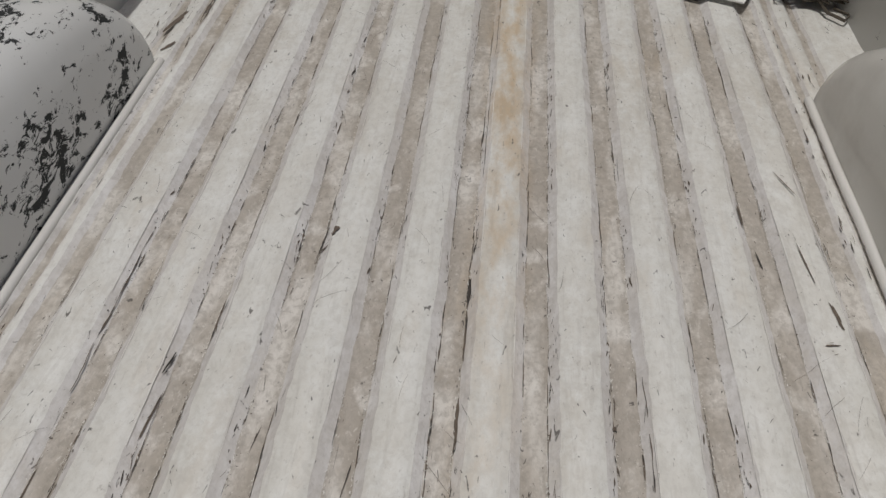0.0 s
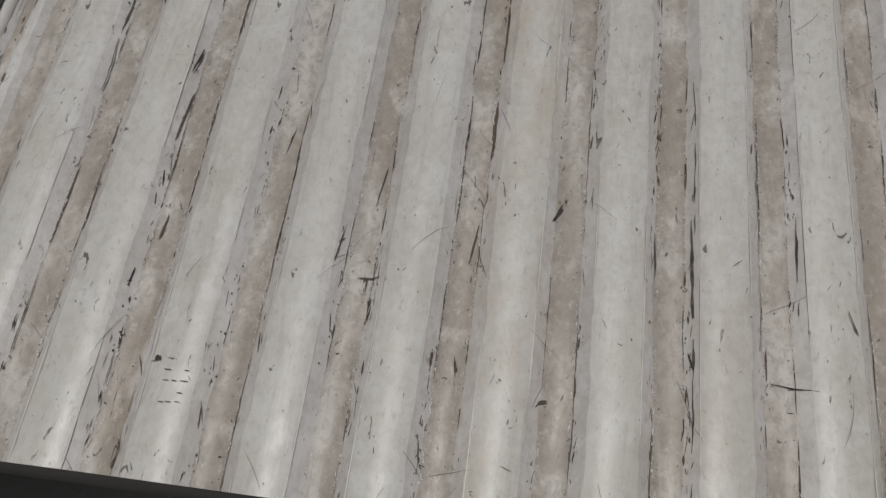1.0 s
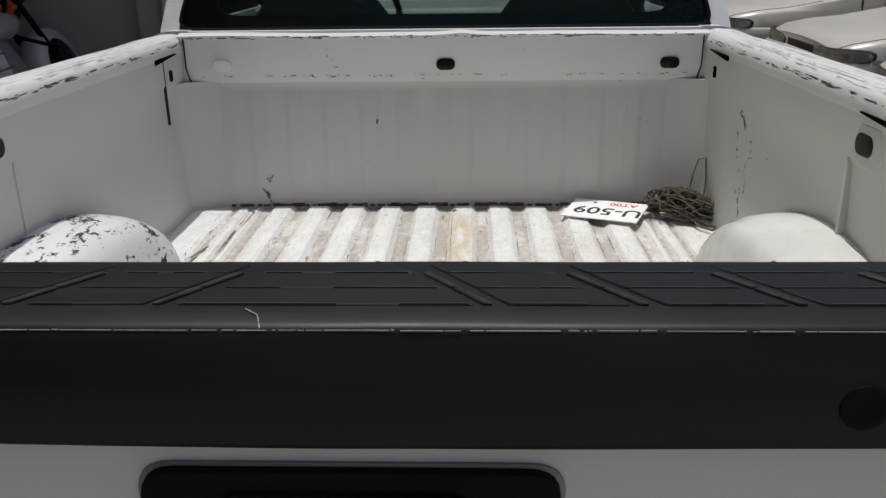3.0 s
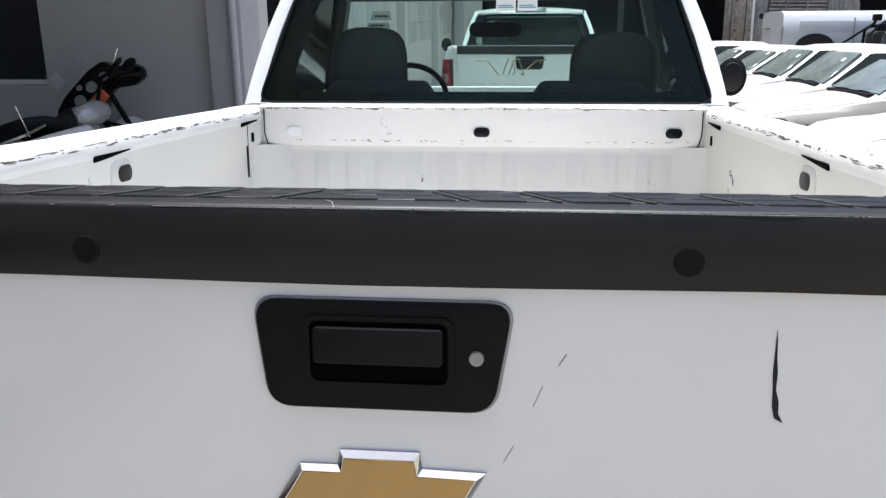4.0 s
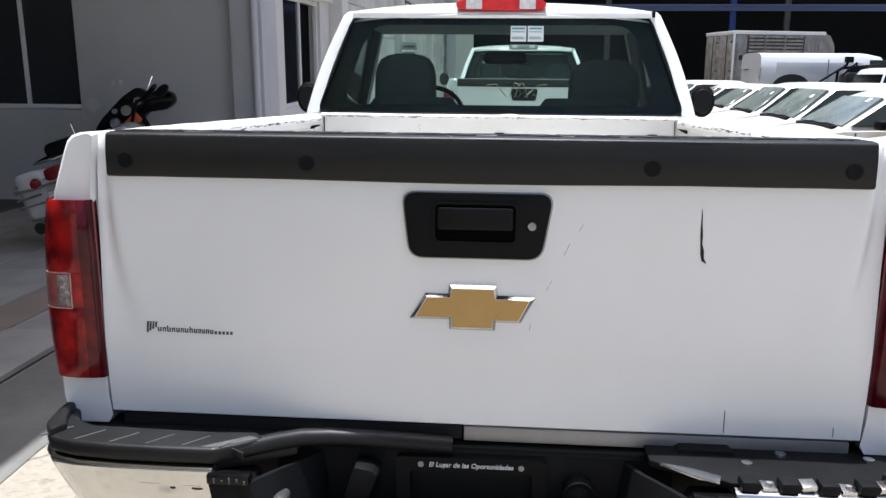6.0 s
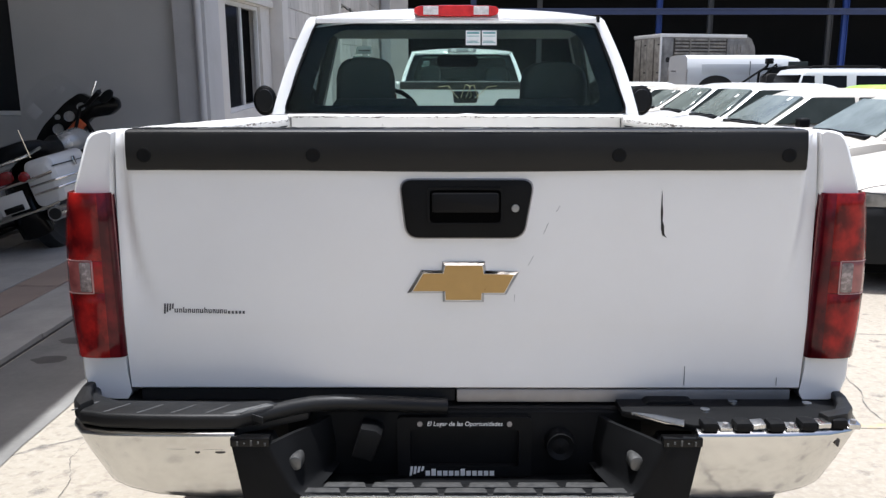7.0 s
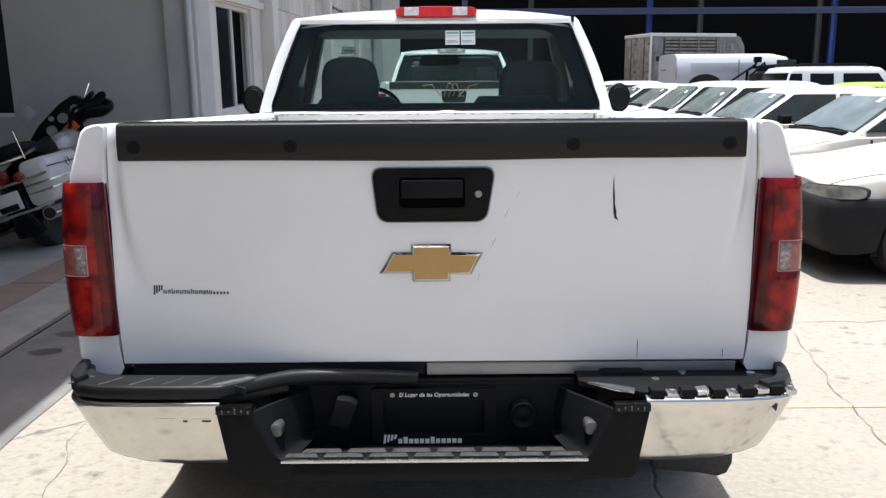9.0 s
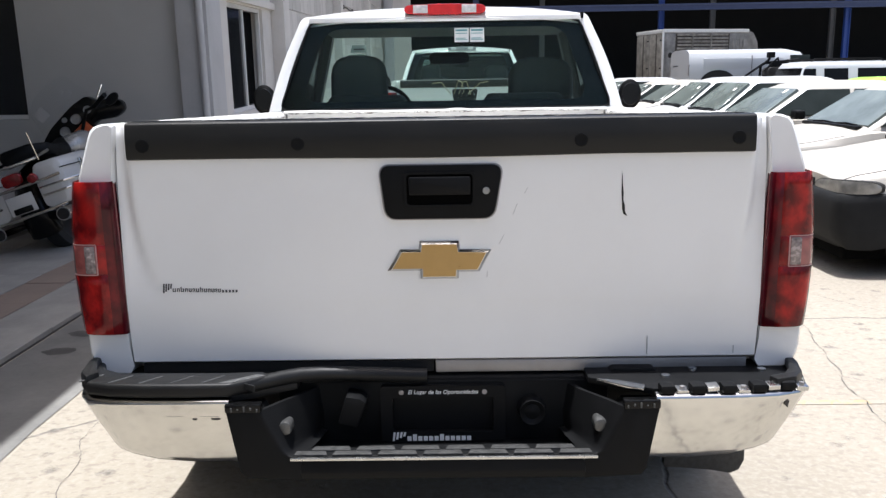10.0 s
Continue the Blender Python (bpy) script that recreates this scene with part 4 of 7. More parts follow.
def gate():
    n = 198
    rings = []
    zs = [0.712, 0.716, 0.73, 0.76, 0.80, 0.84, 0.862, 0.872, 0.882, 0.90, 0.94, 0.98, 1.02, 1.06, 1.10, 1.14, 1.18, 1.22, 1.26, 1.30, 1.332, 1.338]
    for j, z in enumerate(zs):
        edge = 0.797 - 0.055 * math.exp(-max(z - 0.95, -0.06) / 0.13)
        fade = max(0.0, z - 0.862) / 0.385
        ring = []
        for i in range(n + 1):
            x = gate_half(z) * (2 * i / n - 1)
            y = 0.024 * fade * smoothstep((abs(x) - edge) / 0.022)
            y += 0.002 * smoothstep((0.887 - z) / 0.04) - 0.0015 * smoothstep((0.80 - z) / 0.08) + 0.0009 * noise.noise((x * 4, z * 5, 2.0))
            y += (0.006 if j in (0, len(zs) - 1) else 0)
            ring.append((x, y, z))
        ring += [(gate_half(z), 0.085, z), (0.4, 0.092, z), (0.0, 0.092, z), (-0.4, 0.092, z), (-gate_half(z), 0.085, z)]
        rings.append(ring)
    g = part("tailgate", loft(rings), M_BODY, truck, "white steel tailgate with small scratches", smooth=55)
    # black cap
    prof = [(0.004, 1.247), (-0.010, 1.250), (-0.0138, 1.256), (-0.0142, 1.296), (-0.0134, 1.308), (-0.0108, 1.326), (-0.0096, 1.3345), (-0.0080, 1.3385), (-0.003, 1.3412), (0.016, 1.3435), (0.096, 1.3440), (0.108, 1.342), (0.113, 1.334), (0.111, 1.29), (0.104, 1.288), (0.095, 1.30), (0.05, 1.302)]
    rings = []
    for i in range(49):
        x = -0.79 + 1.58 * i / 48
        sag = -0.004 * smoothstep(1 - abs(x) / 0.5)
        w = 0.0012 * noise.noise((x * 8, 0, 3))
        rings.append([(x, y + w * (1 if z > 1.28 else 0.3), z + (sag if z < 1.26 else 0) + w * 0.5) for y, z in prof])
    cap = part("gate_cap", loft(rings), M_CAP, g, "black plastic cap with moulded tread on its top", smooth=45)
    xs = [-0.79, -0.753, -0.645, -0.537, -0.429, -0.321, -0.213, -0.105, 0.080, 0.188, 0.296, 0.404, 0.512, 0.620, 0.728, 0.79]
    for r, (y0, y1) in enumerate(((0.019, 0.0470), (0.0485, 0.0765), (0.078, 0.094))):
        for a, b in zip(xs, xs[1:]):
            def sk(x, y):
                return x + (0.78 * (y - 0.05) * (-1 if x > 0 else 1) if abs(x) < 0.78 else 0)
            q = [(sk(a, y0) + 0.012, y0), (sk(b, y0) - 0.012, y0), (sk(b, y1) - 0.012, y1), (sk(a, y1) + 0.012, y1)]
            if abs(b) < 0.76 and r < 2:
                w = 0.007
                part("tread_rib", prism([(q[1][0] + 0.006, y0), (q[1][0] + 0.006 + w, y0), (q[2][0] + 0.006 + w, y1), (q[2][0] + 0.006, y1)], "z", 1.342, 1.3462, 0.001, 1), M_WORNRIB, cap, "pale rubbed tread rib")
            if q[1][0] - q[0][0] > 0.02:
                part("tread", prism(q, "z", 1.342, 1.3452, 0.0010, 1), M_CAP, cap)
                # pale strips paint the light caught on tread edges, and rub marks
                x = q[0][0] + 0.004
                while x < q[1][0] - 0.02:
                    w = min(0.02 + 0.10 * random.random(), q[1][0] - 0.004 - x)
                    part("worn_line", box(x, x + w, y0 - 0.0001, y0 + 0.0004, 1.3440, 1.3456), M_WORN_GLINT, cap)
                    x += w + 0.005 + 0.05 * random.random()
    for x, y in ((-0.747, 0), (-0.355, 0), (0.354, 0), (0.747, 0)):
        part("cap_screw", lathe([(-0.0152, 0.0), (-0.0154, 0.012), (-0.0160, 0.0150), (-0.0150, 0.0172), (-0.0120, 0.0176)], "y", 18, (x, 0, 1.284)), M_BLACK, cap)
    # rubbed edge and crumbs of dirt on the inner edge
    bm = None
    x = -0.75
    while x < 0.72:
        thick = -0.30 < x < 0.56
        w = 0.002 + (0.06 if thick else 0.014) * random.random() ** 2.5
        y = -0.0094 + 0.0004 * random.random()
        bm = box(x, x + w, y, y + 0.0005 + 0.0005 * random.random() ** 2, 1.3372, 1.3379 + 0.0007 * random.random() ** 3, into=bm)
        x += w + (0.001 + 0.006 * random.random() ** 2 if thick else 0.02 + 0.10 * random.random())
    part("rubbed_edge", bm, M_BRIGHTEDGE, cap, "pale rubbed edge of the cap")["kind"] = "stuff"
    part("scratch", tube([(-0.066, 0.012, 1.3440), (-0.056, 0.004, 1.3430), (-0.052, -0.0080, 1.3388)], 0.0006, 6), M_BRIGHTEDGE, cap)
    for x in (-0.60, -0.565, -0.455, -0.425, -0.385, -0.30, -0.265, 0.015, 0.085, 0.33, 0.47):
        bm = bmesh.new()
        bmesh.ops.create_icosphere(bm, subdivisions=2, radius=0.0014)
        for v in bm.verts:
            v.co = Vector((v.co.x * 1.6, v.co.y * 0.8, v.co.z * 0.5)) * (1 + 0.8 * noise.noise(v.co * 900 + Vector((x * 50, 0, 0)))) + Vector((x, 0.113, 1.340))
        part("dirt_crumb", bm, M_DARK, cap)
    # handle
    out = [(-0.155, 1.226), (0.159, 1.226), (0.136, 1.089), (-0.139, 1.089)]
    part("handle_gasket", prism(round_outline([(u * 1.025, (v - 1.16) * 1.045 + 1.16) for u, v in out], 0.032, 6), "y", -0.003, 0.004, 0.001), M_GREY, g)
    hb = part("handle_bezel", prism(round_outline(out, 0.030, 6), "y", -0.011, 0.004, 0.004), M_BLACK, g, "matt black handle surround")
    rim_o, rim_i = rounded(-0.092, 0.089, 1.121, 1.209, 0.012), rounded(-0.085, 0.082, 1.126, 1.203, 0.010)
    part("handle_rim", loft([[(u, -0.010, v) for u, v in rim_o], [(u, -0.0155, v) for u, v in rim_o], [(u, -0.0155, v) for u, v in rim_i], [(u, -0.0112, v) for u, v in rim_i]], caps=False), M_BLACK, hb)
    # the well's shade is put into its black colour
    part("handle_well", prism(rim_i, "y", -0.0118, -0.010), M_SHADE_BLACK, hb)
    part("handle_paddle", prism(rounded(-0.080, 0.077, 1.151, 1.197, 0.006), "y", -0.024, -0.012, 0.004), M_PADDLE, hb, "black pull handle")
    part("lock", lathe([(-0.0155, 0.0), (-0.0160, 0.005), (-0.0155, 0.0085), (-0.010, 0.0095)], "y", 20, (0.116, 0, 1.160)), M_LOCK, hb, "round silver lock")
    part("keyhole", box(0.1153, 0.1167, -0.0166, -0.0158, 1.157, 1.163), M_GREY, hb)
    # badge
    bow = [(-0.138, 0.957), (-0.104, 1.013), (-0.056, 1.013), (-0.053, 1.034), (0.048, 1.034), (0.051, 1.012), (0.131, 1.010), (0.100, 0.953), (0.047, 0.953), (0.046, 0.935), (-0.052, 0.935), (-0.053, 0.957)]
    gold = [(-0.126, 0.963), (-0.100, 1.007), (-0.051, 1.007), (-0.047, 1.027), (0.042, 1.027), (0.046, 1.006), (0.119, 1.004), (0.096, 0.959), (0.041, 0.959), (0.040, 0.941), (-0.046, 0.941), (-0.047, 0.963)]
    b = part("badge", loft([[(u, 0.006, v) for u, v in bow], [(u, -0.004, v) for u, v in bow], [(u, -0.0115, v) for u, v in gold]]), M_CHROME, g, "gold badge with a chrome rim", smooth=10)
    b.matrix_basis = pose(-0.002, 0, -0.003)
    part("badge_face", prism([(u * 0.985, 0.984 + (v - 0.984) * 0.975) for u, v in gold], "y", -0.0125, -0.010, 0.0008, 1), M_GOLD, b)
    # dealer lettering as bars, a scrape and fine scratches
    st = None
    for k in range(4):
        x = -0.728 + 0.0065 * k
        st = prism([(x, 0.902 + 0.004 * k), (x + 0.004, 0.902 + 0.004 * k), (x + 0.006, 0.927), (x + 0.002, 0.927)], "y", -0.0012, 0.003, into=st)
    widths = [0.011, 0.010, 0.011, 0.010, 0.010, 0.009, 0.011, 0.010, 0.010, 0.009, 0.008, 0.010, 0.009]
    x = -0.702
    for i, w in enumerate(widths):
        z = 0.9095 - 0.020 * (x + 0.70)
        st = box(x, x + w * 0.24, -0.0012, 0.003, z - 0.0045, z + 0.0050 + (0.004 if i in (2, 7) else 0), into=st)
        st = box(x + w * 0.5, x + w * 0.74, -0.0012, 0.003, z - 0.0045, z + 0.0050, into=st)
        st = box(x + w * 0.24, x + w * 0.5, -0.0012, 0.003, *((z + 0.0030, z + 0.0050) if i % 2 else (z - 0.0045, z - 0.0025)), into=st)
        x += w
    for i in range(5):
        st = box(x + 0.001, x + 0.006, -0.0012, 0.003, z - 0.0052, z + 0.0015, into=st)
        x += 0.0088
    part("sticker", st, M_PRINT_GREY, g, "small dark dealer lettering as bars")
    jag = [(0.4605, 1.203), (0.4622, 1.19), (0.463, 1.17), (0.4655, 1.150), (0.4650, 1.13), (0.4695, 1.115), (0.4700, 1.10), (0.4765, 1.088), (0.466, 1.094), (0.4625, 1.108), (0.4615, 1.13), (0.4600, 1.15), (0.4602, 1.18)]
    part("scrape", prism(jag, "y", -0.0012, 0.003), M_DARK, g, "dark scrape through the paint")
    for a, c in (((0.184, 1.097), (0.195, 1.124)), ((0.149, 1.021), (0.161, 1.044)), ((0.117, 0.933), (0.118, 0.950)), ((0.213, 1.150), (0.222, 1.165)), ((0.536, 0.722), (0.536, 0.770)), ((0.7615, 0.722), (0.7615, 0.742))):
        part("scratch", prism([(a[0], a[1]), (a[0] + 0.0008, a[1]), (c[0] + 0.0008, c[1]), (c[0], c[1])], "y", -0.0008 if a[1] > 0.8 else -0.0012, 0.012), M_SCUFF, g)
    part("sill", box(-0.02, 0.80, 0.004, 0.08, 0.676, 0.7095, 0.004), M_GREY, truck, "bare grey sill below the tailgate")
    part("sill_plate", box(-0.80, -0.024, 0.012, 0.08, 0.676, 0.7080, 0.004), M_DARK, truck, "dark strip below the tailgate's left half")
    return g


gate()


def tail_lamp(side):
    """A housing with reflectors behind red and clear lenses that wrap round the corner."""
    t = new("tail_lamp")
    t.parent = truck
    tagged(t, "tall red tail lamp with a clear middle")

    def front(z):
        e = 0.005 * (z - 1.0) / 0.2
        o = 0.014 * (1 - ((z - 0.985) / 0.205) ** 2) - 0.003
        return [(0.8335 + e, 0.020), (0.8338 + e, -0.006), (0.840 + e, -0.0125), (0.862 + e * 0.5, -0.0165), (0.8873, -0.0185), (0.915 + o * 0.4, -0.0160), (0.932 + o * 0.8, -0.0095), (0.944 + o, 0.004), (0.951 + o, 0.040), (0.958 + o, 0.125)]

    def lens(name, z0, z1, lo, hi, material, label):
        """A curved lens over the stations lo to hi, 2 mm thick."""
        zs = [z0, z0 + 0.0015] + [z0 + (z1 - z0) * k / 5 for k in range(1, 5)] + [z1 - 0.0015, z1]
        rings = []
        for j, z in enumerate(zs):
            e = 0.0012 if j in (0, len(zs) - 1) else 0.0
            pts = front(z)[lo:hi]
            rings.append([(side * (x - e * 0.3), y + e, z) for x, y in pts] + [(side * (x - 0.002), y + 0.002 + e, z) for x, y in reversed(pts)])
        return part(name, loft(rings), material, t, label, smooth=50)
    lens("dark_lens", 0.795, 1.196, 0, 3, M_LENS_DEEP, "dark red inner edge of the lens")
    lens("dark_lens", 0.795, 1.196, 2, 4, M_LENS_MID, "deep red inner strip of the lens")
    lens("red_lens", 1.0345, 1.196, 3, 10, M_LENS_RED, "red upper lens")
    lens("red_lens", 0.795, 0.9555, 3, 10, M_LENS_RED, "red lower lens")
    lens("red_lens", 0.9565, 1.0335, 3, 5, M_LENS_RED, "red middle lens")
    lens("clear_lens", 0.9565, 1.0335, 4, 10, M_LENS_CLEAR, "clear reversing lens")
    rings = []
    for z in (0.798, 0.90, 1.0, 1.1, 1.192):
        pts = front(z)
        rings.append([(side * (x - 0.004), max(y + 0.011, -0.004), z) for x, y in pts[1:]] + [(side * (pts[-1][0] - 0.03), 0.12, z), (side * (pts[0][0] + 0.004), 0.03, z)])
    part("housing", loft(rings), M_LAMP_DARK, t, smooth=40)
    for z0, z1 in ((1.034, 1.036), (0.9545, 0.9565)):
        part("lens_rib", loft([[(side * x, y - 0.0012, z) for x, y in front(z)[4:10]] + [(side * (x - 0.002), y + 0.002, z) for x, y in reversed(front(z)[4:10])] for z in (z0, z1)]), M_LENS_EDGE, t, "pale rib round the clear lens")
    part("reverse_bowl", prism(rounded(*sorted((side * 0.8895, side * 0.9165)), 0.9595, 1.0305, 0.004), "y", -0.0198, -0.01, 0.001), M_LENS_BOWL, t)
    part("lens_edge", box(*sorted((side * 0.8845, side * 0.887)), -0.0205, -0.014, 0.957, 1.033, 0.0005), M_LENS_EDGE, t)


for s in (-1, 1):
    tail_lamp(s)


def bumper():
    b = new("rear_bumper")
    b.parent = truck
    tagged(b, "chrome step bumper with black plastic pads")
    hub = Vector((0.035, -2.07, 1.386))
    b.matrix_basis = Matrix.Translation(hub) @ Matrix.Scale(1.035, 4) @ Matrix.Translation(-hub)
    plan = [(0.503, -0.250), (0.60, -0.250), (0.70, -0.248), (0.79, -0.240), (0.846, -0.222), (0.880, -0.180), (0.900, -0.11), (0.912, -0.03), (0.920, 0.10)]
    for side in (-1, 1):
        rings = []
        for k, (x, y) in enumerate(plan):
            t = k / (len(plan) - 1)
            lo = 0.514 + 0.026 * smoothstep((x - 0.60) / 0.30)
            q = 0.046 * smoothstep((x - 0.68) / 0.20)
            ring = [(x - q, y + 0.08, lo), (x - q, y + 0.062, lo + 0.004), (x - q * 0.88, y + 0.050, lo + 0.02), (x - q * 0.45, y + 0.022, 0.620), (x - q * 0.08, y + 0.002, 0.676), (x, y, 0.686), (x, y - 0.002, 0.692), (x, y + 0.002, 0.698), (x - 0.012 * t, y + 0.020, 0.702), (x - 0.012, y + 0.034, 0.62)]
            if k == 0:
                ring = [(a - 0.030 * max(0.0, min(1.0, (0.690 - d) / 0.17)), c, d) for a, c, d in ring]
            rings.append([(side * a, c, d) for a, c, d in ring])
        part("chrome_corner", loft(rings), M_CHROME, b, "dented chrome bumper corner", smooth=60)
        if side < 0:
            part("scratch", prism([(-0.655, 0.6573), (-0.60, 0.6588), (-0.53, 0.6564), (-0.53, 0.6557), (-0.60, 0.6579)], "y", -0.2413, -0.232), M_TOW, b, "dark scratch in the chrome")
            for x, w in ((-0.588, 0.006), (-0.538, 0.012)):
                part("dent", prism([(x + w * math.cos(q), 0.650 + 0.0032 * math.sin(q)) for q in [math.tau * k / 10 for k in range(10)]], "y", -0.2395, -0.230), M_BARE, b, "small dark dent")
        else:
            part("torn_hole", prism([(0.808, 0.676), (0.819, 0.677), (0.816, 0.660), (0.812, 0.663)], "y", -0.2315, -0.215), M_BARE, b, "small torn hole in the chrome")
        top = [(0.36, -0.150), (0.50, -0.236), (0.60, -0.238), (0.70, -0.236), (0.79, -0.228), (0.842, -0.210), (0.872, -0.170), (0.890, -0.10), (0.905, 0.06), (0.875, 0.06), (0.85, -0.015), (0.50, -0.015), (0.36, -0.02)]
        if side < 0:
            part("deck", prism([(side * u, v + 0.010) for u, v in top], "z", 0.685, 0.704, 0.004), M_PAD, b)
            roll = [(0.415, -0.178), (0.445, -0.206), (0.50, -0.246), (0.60, -0.248), (0.70, -0.246), (0.79, -0.238), (0.850, -0.218), (0.880, -0.176), (0.896, -0.10), (0.908, 0.06), (0.880, 0.06), (0.862, -0.08), (0.838, -0.120), (0.79, -0.150), (0.52, -0.158), (0.44, -0.150)]
            p = part("step_pad", prism([(side * u, v) for u, v in roll], "z", 0.704, 0.738, 0.011, 3), M_PAD, b, "black ribbed step pad")
            for k in range(6):
                x = 0.49 + 0.075 * k
                y = -0.234 + 0.006 * max(0, k - 3) ** 1.5
                part("pad_rib", prism([(-x, y), (-x - 0.004, y), (-x - 0.004 + 0.040, y + 0.050), (-x + 0.040, y + 0.050)], "z", 0.7365, 0.7396, 0.001, 1), M_WORN_GLINT, p, "rubbed grey rib")
            part("rubbed_corner", prism([(-0.428, -0.184), (-0.500, -0.236), (-0.530, -0.236), (-0.448, -0.174)], "z", 0.7355, 0.7385, 0.001, 1), M_WORN_GLINT, p, "pale rubbed corner of the pad")
            part("pad_front_scuff", box(-0.505, -0.435, -0.2470, -0.2440, 0.716, 0.732, 0.001), M_RUBBED, p, "grey scuffed pad edge", at=pose(-0.47, -0.222, 0, 0, 0, -34) @ pose(0.47, 0.2455, 0))
            lip = [(-u, v) for u, v in roll[6:10]]
            part("pad_end", bevel(prism(lip + [(-0.884, 0.055), (-0.872, -0.09), (-0.852, -0.145), (-0.832, -0.180)], "z", 0.706, 0.752), 0.010), M_PAD, p)
        else:
            p = part("bare_top", prism([(u, v + 0.012) for u, v in top], "z", 0.692, 0.708, 0.004), M_BLACK, b, "bare black bumper top with the pad missing")
            for k in range(5):
                x = 0.512 + 0.072 * k
                y = -0.243 + 0.006 * max(0, k - 2) ** 1.7
                part("clip", box(x, x + 0.036, y - 0.006, y + 0.034, 0.700, 0.722, 0.008), M_BLACK, p, "black pad clip")
                part("clip_plate", box(x + 0.040, x + 0.068, y - 0.001, y + 0.026, 0.700, 0.712, 0.002), M_DULL_CHROME, p, "bent bright clip plate", at=pose(x, y, 0.706, 9, 4 * (-1) ** k, 3) @ pose(-x, -y, -0.706))
                part("clip_bolt", lathe([(0.706, 0.007), (0.716, 0.006), (0.717, 0.0)], "z", 8, (x + 0.054, y + 0.012, 0)), M_GREY, p)
            part("torn_plate", prism([(0.375, -0.158), (0.44, -0.215), (0.475, -0.235), (0.485, -0.205), (0.43, -0.172)], "z", 0.706, 0.7125, 0.002), M_DULL_CHROME, p, "torn bright metal where the pad was fixed")
            for x, y in ((0.63, -0.09), (0.55, -0.14), (0.80, -0.10)):
                part("bolt", lathe([(0.706, 0.012), (0.713, 0.011), (0.714, 0.0)], "z", 10, (x, y, 0)), M_DULL_CHROME, p)
            part("end_lip", bevel(prism(top[4:9] + [(0.880, 0.055), (0.868, -0.09), (0.848, -0.145), (0.826, -0.180), (0.78, -0.200)], "z", 0.690, 0.730), 0.006), M_PAD, p)
            part("hook_cover", prism([(0.40, 0.690), (0.43, 0.716), (0.53, 0.716), (0.56, 0.690)], "y", -0.10, 0.0, 0.005), M_BLACK, p)
        # black moulding beside the recess: one panel with a rounded inner corner, and the wall that runs back from it
        edge = [(0.432, 0.674), (0.414, 0.640), (0.396, 0.604), (0.384, 0.580), (0.374, 0.567), (0.362, 0.560), (0.335, 0.556)]
        pan = [(0.509, 0.674), (0.482, 0.522), (0.470, 0.506), (0.335, 0.500)] + edge[::-1]
        part("side_panel", prism([(side * u, v) for u, v in pan], "y", -0.2585, -0.17, 0.004), M_BLACK, b)
        rings = []
        for k, (u, v) in enumerate(edge):
            run = 0.115 * (1 - k / 9)
            path = [(u, -0.2590), (u - 0.006, -0.254), (u - 0.35 * run, -0.20), (u - 0.8 * run, -0.13), (u - run, -0.086)]
            rings.append([(side * c, d, v) for c, d in path] + [(side * (c + 0.012), d, v - (0.004 if k > 4 else 0)) for c, d in path[::-1]])
        part("recess_cheek", loft(rings), M_BLACK, b, smooth=50)
        part("clip_strip", box(*sorted((side * 0.425, side * 0.510)), -0.262, -0.235, 0.672, 0.692, 0.003), M_GLOSS_BLACK, b)
        for k in range(5):
            x = 0.432 + 0.015 * k
            part("clip_tooth", box(*sorted((side * x, side * (x + 0.004))), -0.2640, -0.25, 0.675 + 0.004 * (k % 2), 0.682 + 0.003 * (k % 3), 0.001), M_WORN_GLINT, b)
        part("tow_hole", prism(rounded(*sorted((side * 0.362, side * 0.392)), 0.602, 0.636, 0.013), "y", -0.232, -0.185, 0.008), M_TOW, b, "bright metal edge of a tow opening")
    part("lower_lip", prism([(-0.255, 0.500), (-0.262, 0.520), (-0.256, 0.549), (-0.245, 0.556), (-0.196, 0.556), (-0.188, 0.539), (-0.08, 0.524), (-0.08, 0.500)], "x", -0.338, 0.338, 0.004), M_BLACK, b, "black plastic lower step")
    for row, (y0, y1, n, x0) in enumerate(((-0.247, -0.225, 7, -0.372), (-0.221, -0.198, 6, -0.318))):
        for k in range(n):
            x = x0 + 0.108 * k
            part("step_tread", prism([(x, y0), (x + 0.096, y0), (x + 0.090, y1), (x + 0.006, y1)], "z", 0.554, 0.5605, 0.0015), M_STEP, b, "grey rubbed step tread")
    part("step_edge", box(-0.362, 0.366, -0.2625, -0.253, 0.5505, 0.5580, 0.002), M_DULL_CHROME, b, "worn bright edge of the step")
    part("recess_back", box(-0.42, 0.42, -0.085, -0.06, 0.47, 0.69, 0.004), M_BLACK, b)
    part("top_lip", prism([(-0.088, 0.682), (-0.075, 0.694), (-0.01, 0.696), (-0.01, 0.680)], "x", -0.42, 0.42, 0.003), M_BLACK, b)
    part("pad_arm", tube([(-0.475, -0.208, 0.718), (-0.44, -0.184, 0.719), (-0.40, -0.154, 0.719), (-0.355, -0.126, 0.718), (-0.30, -0.108, 0.715), (-0.22, -0.098, 0.710), (-0.13, -0.093, 0.705), (-0.04, -0.09, 0.700)], 0.0185, 12), M_PAD, b, "black curved arm of the step pad")
    part("lamp_block", prism([(-0.262, 0.597), (-0.215, 0.585), (-0.190, 0.650), (-0.205, 0.662), (-0.240, 0.668)], "y", -0.15, -0.08, 0.006), M_BLACK, b)
    part("socket", lathe([(-0.12, 0.0), (-0.115, 0.02), (-0.122, 0.032), (-0.08, 0.036)], "y", 18, (0.225, 0, 0.61)), M_BLACK, b)
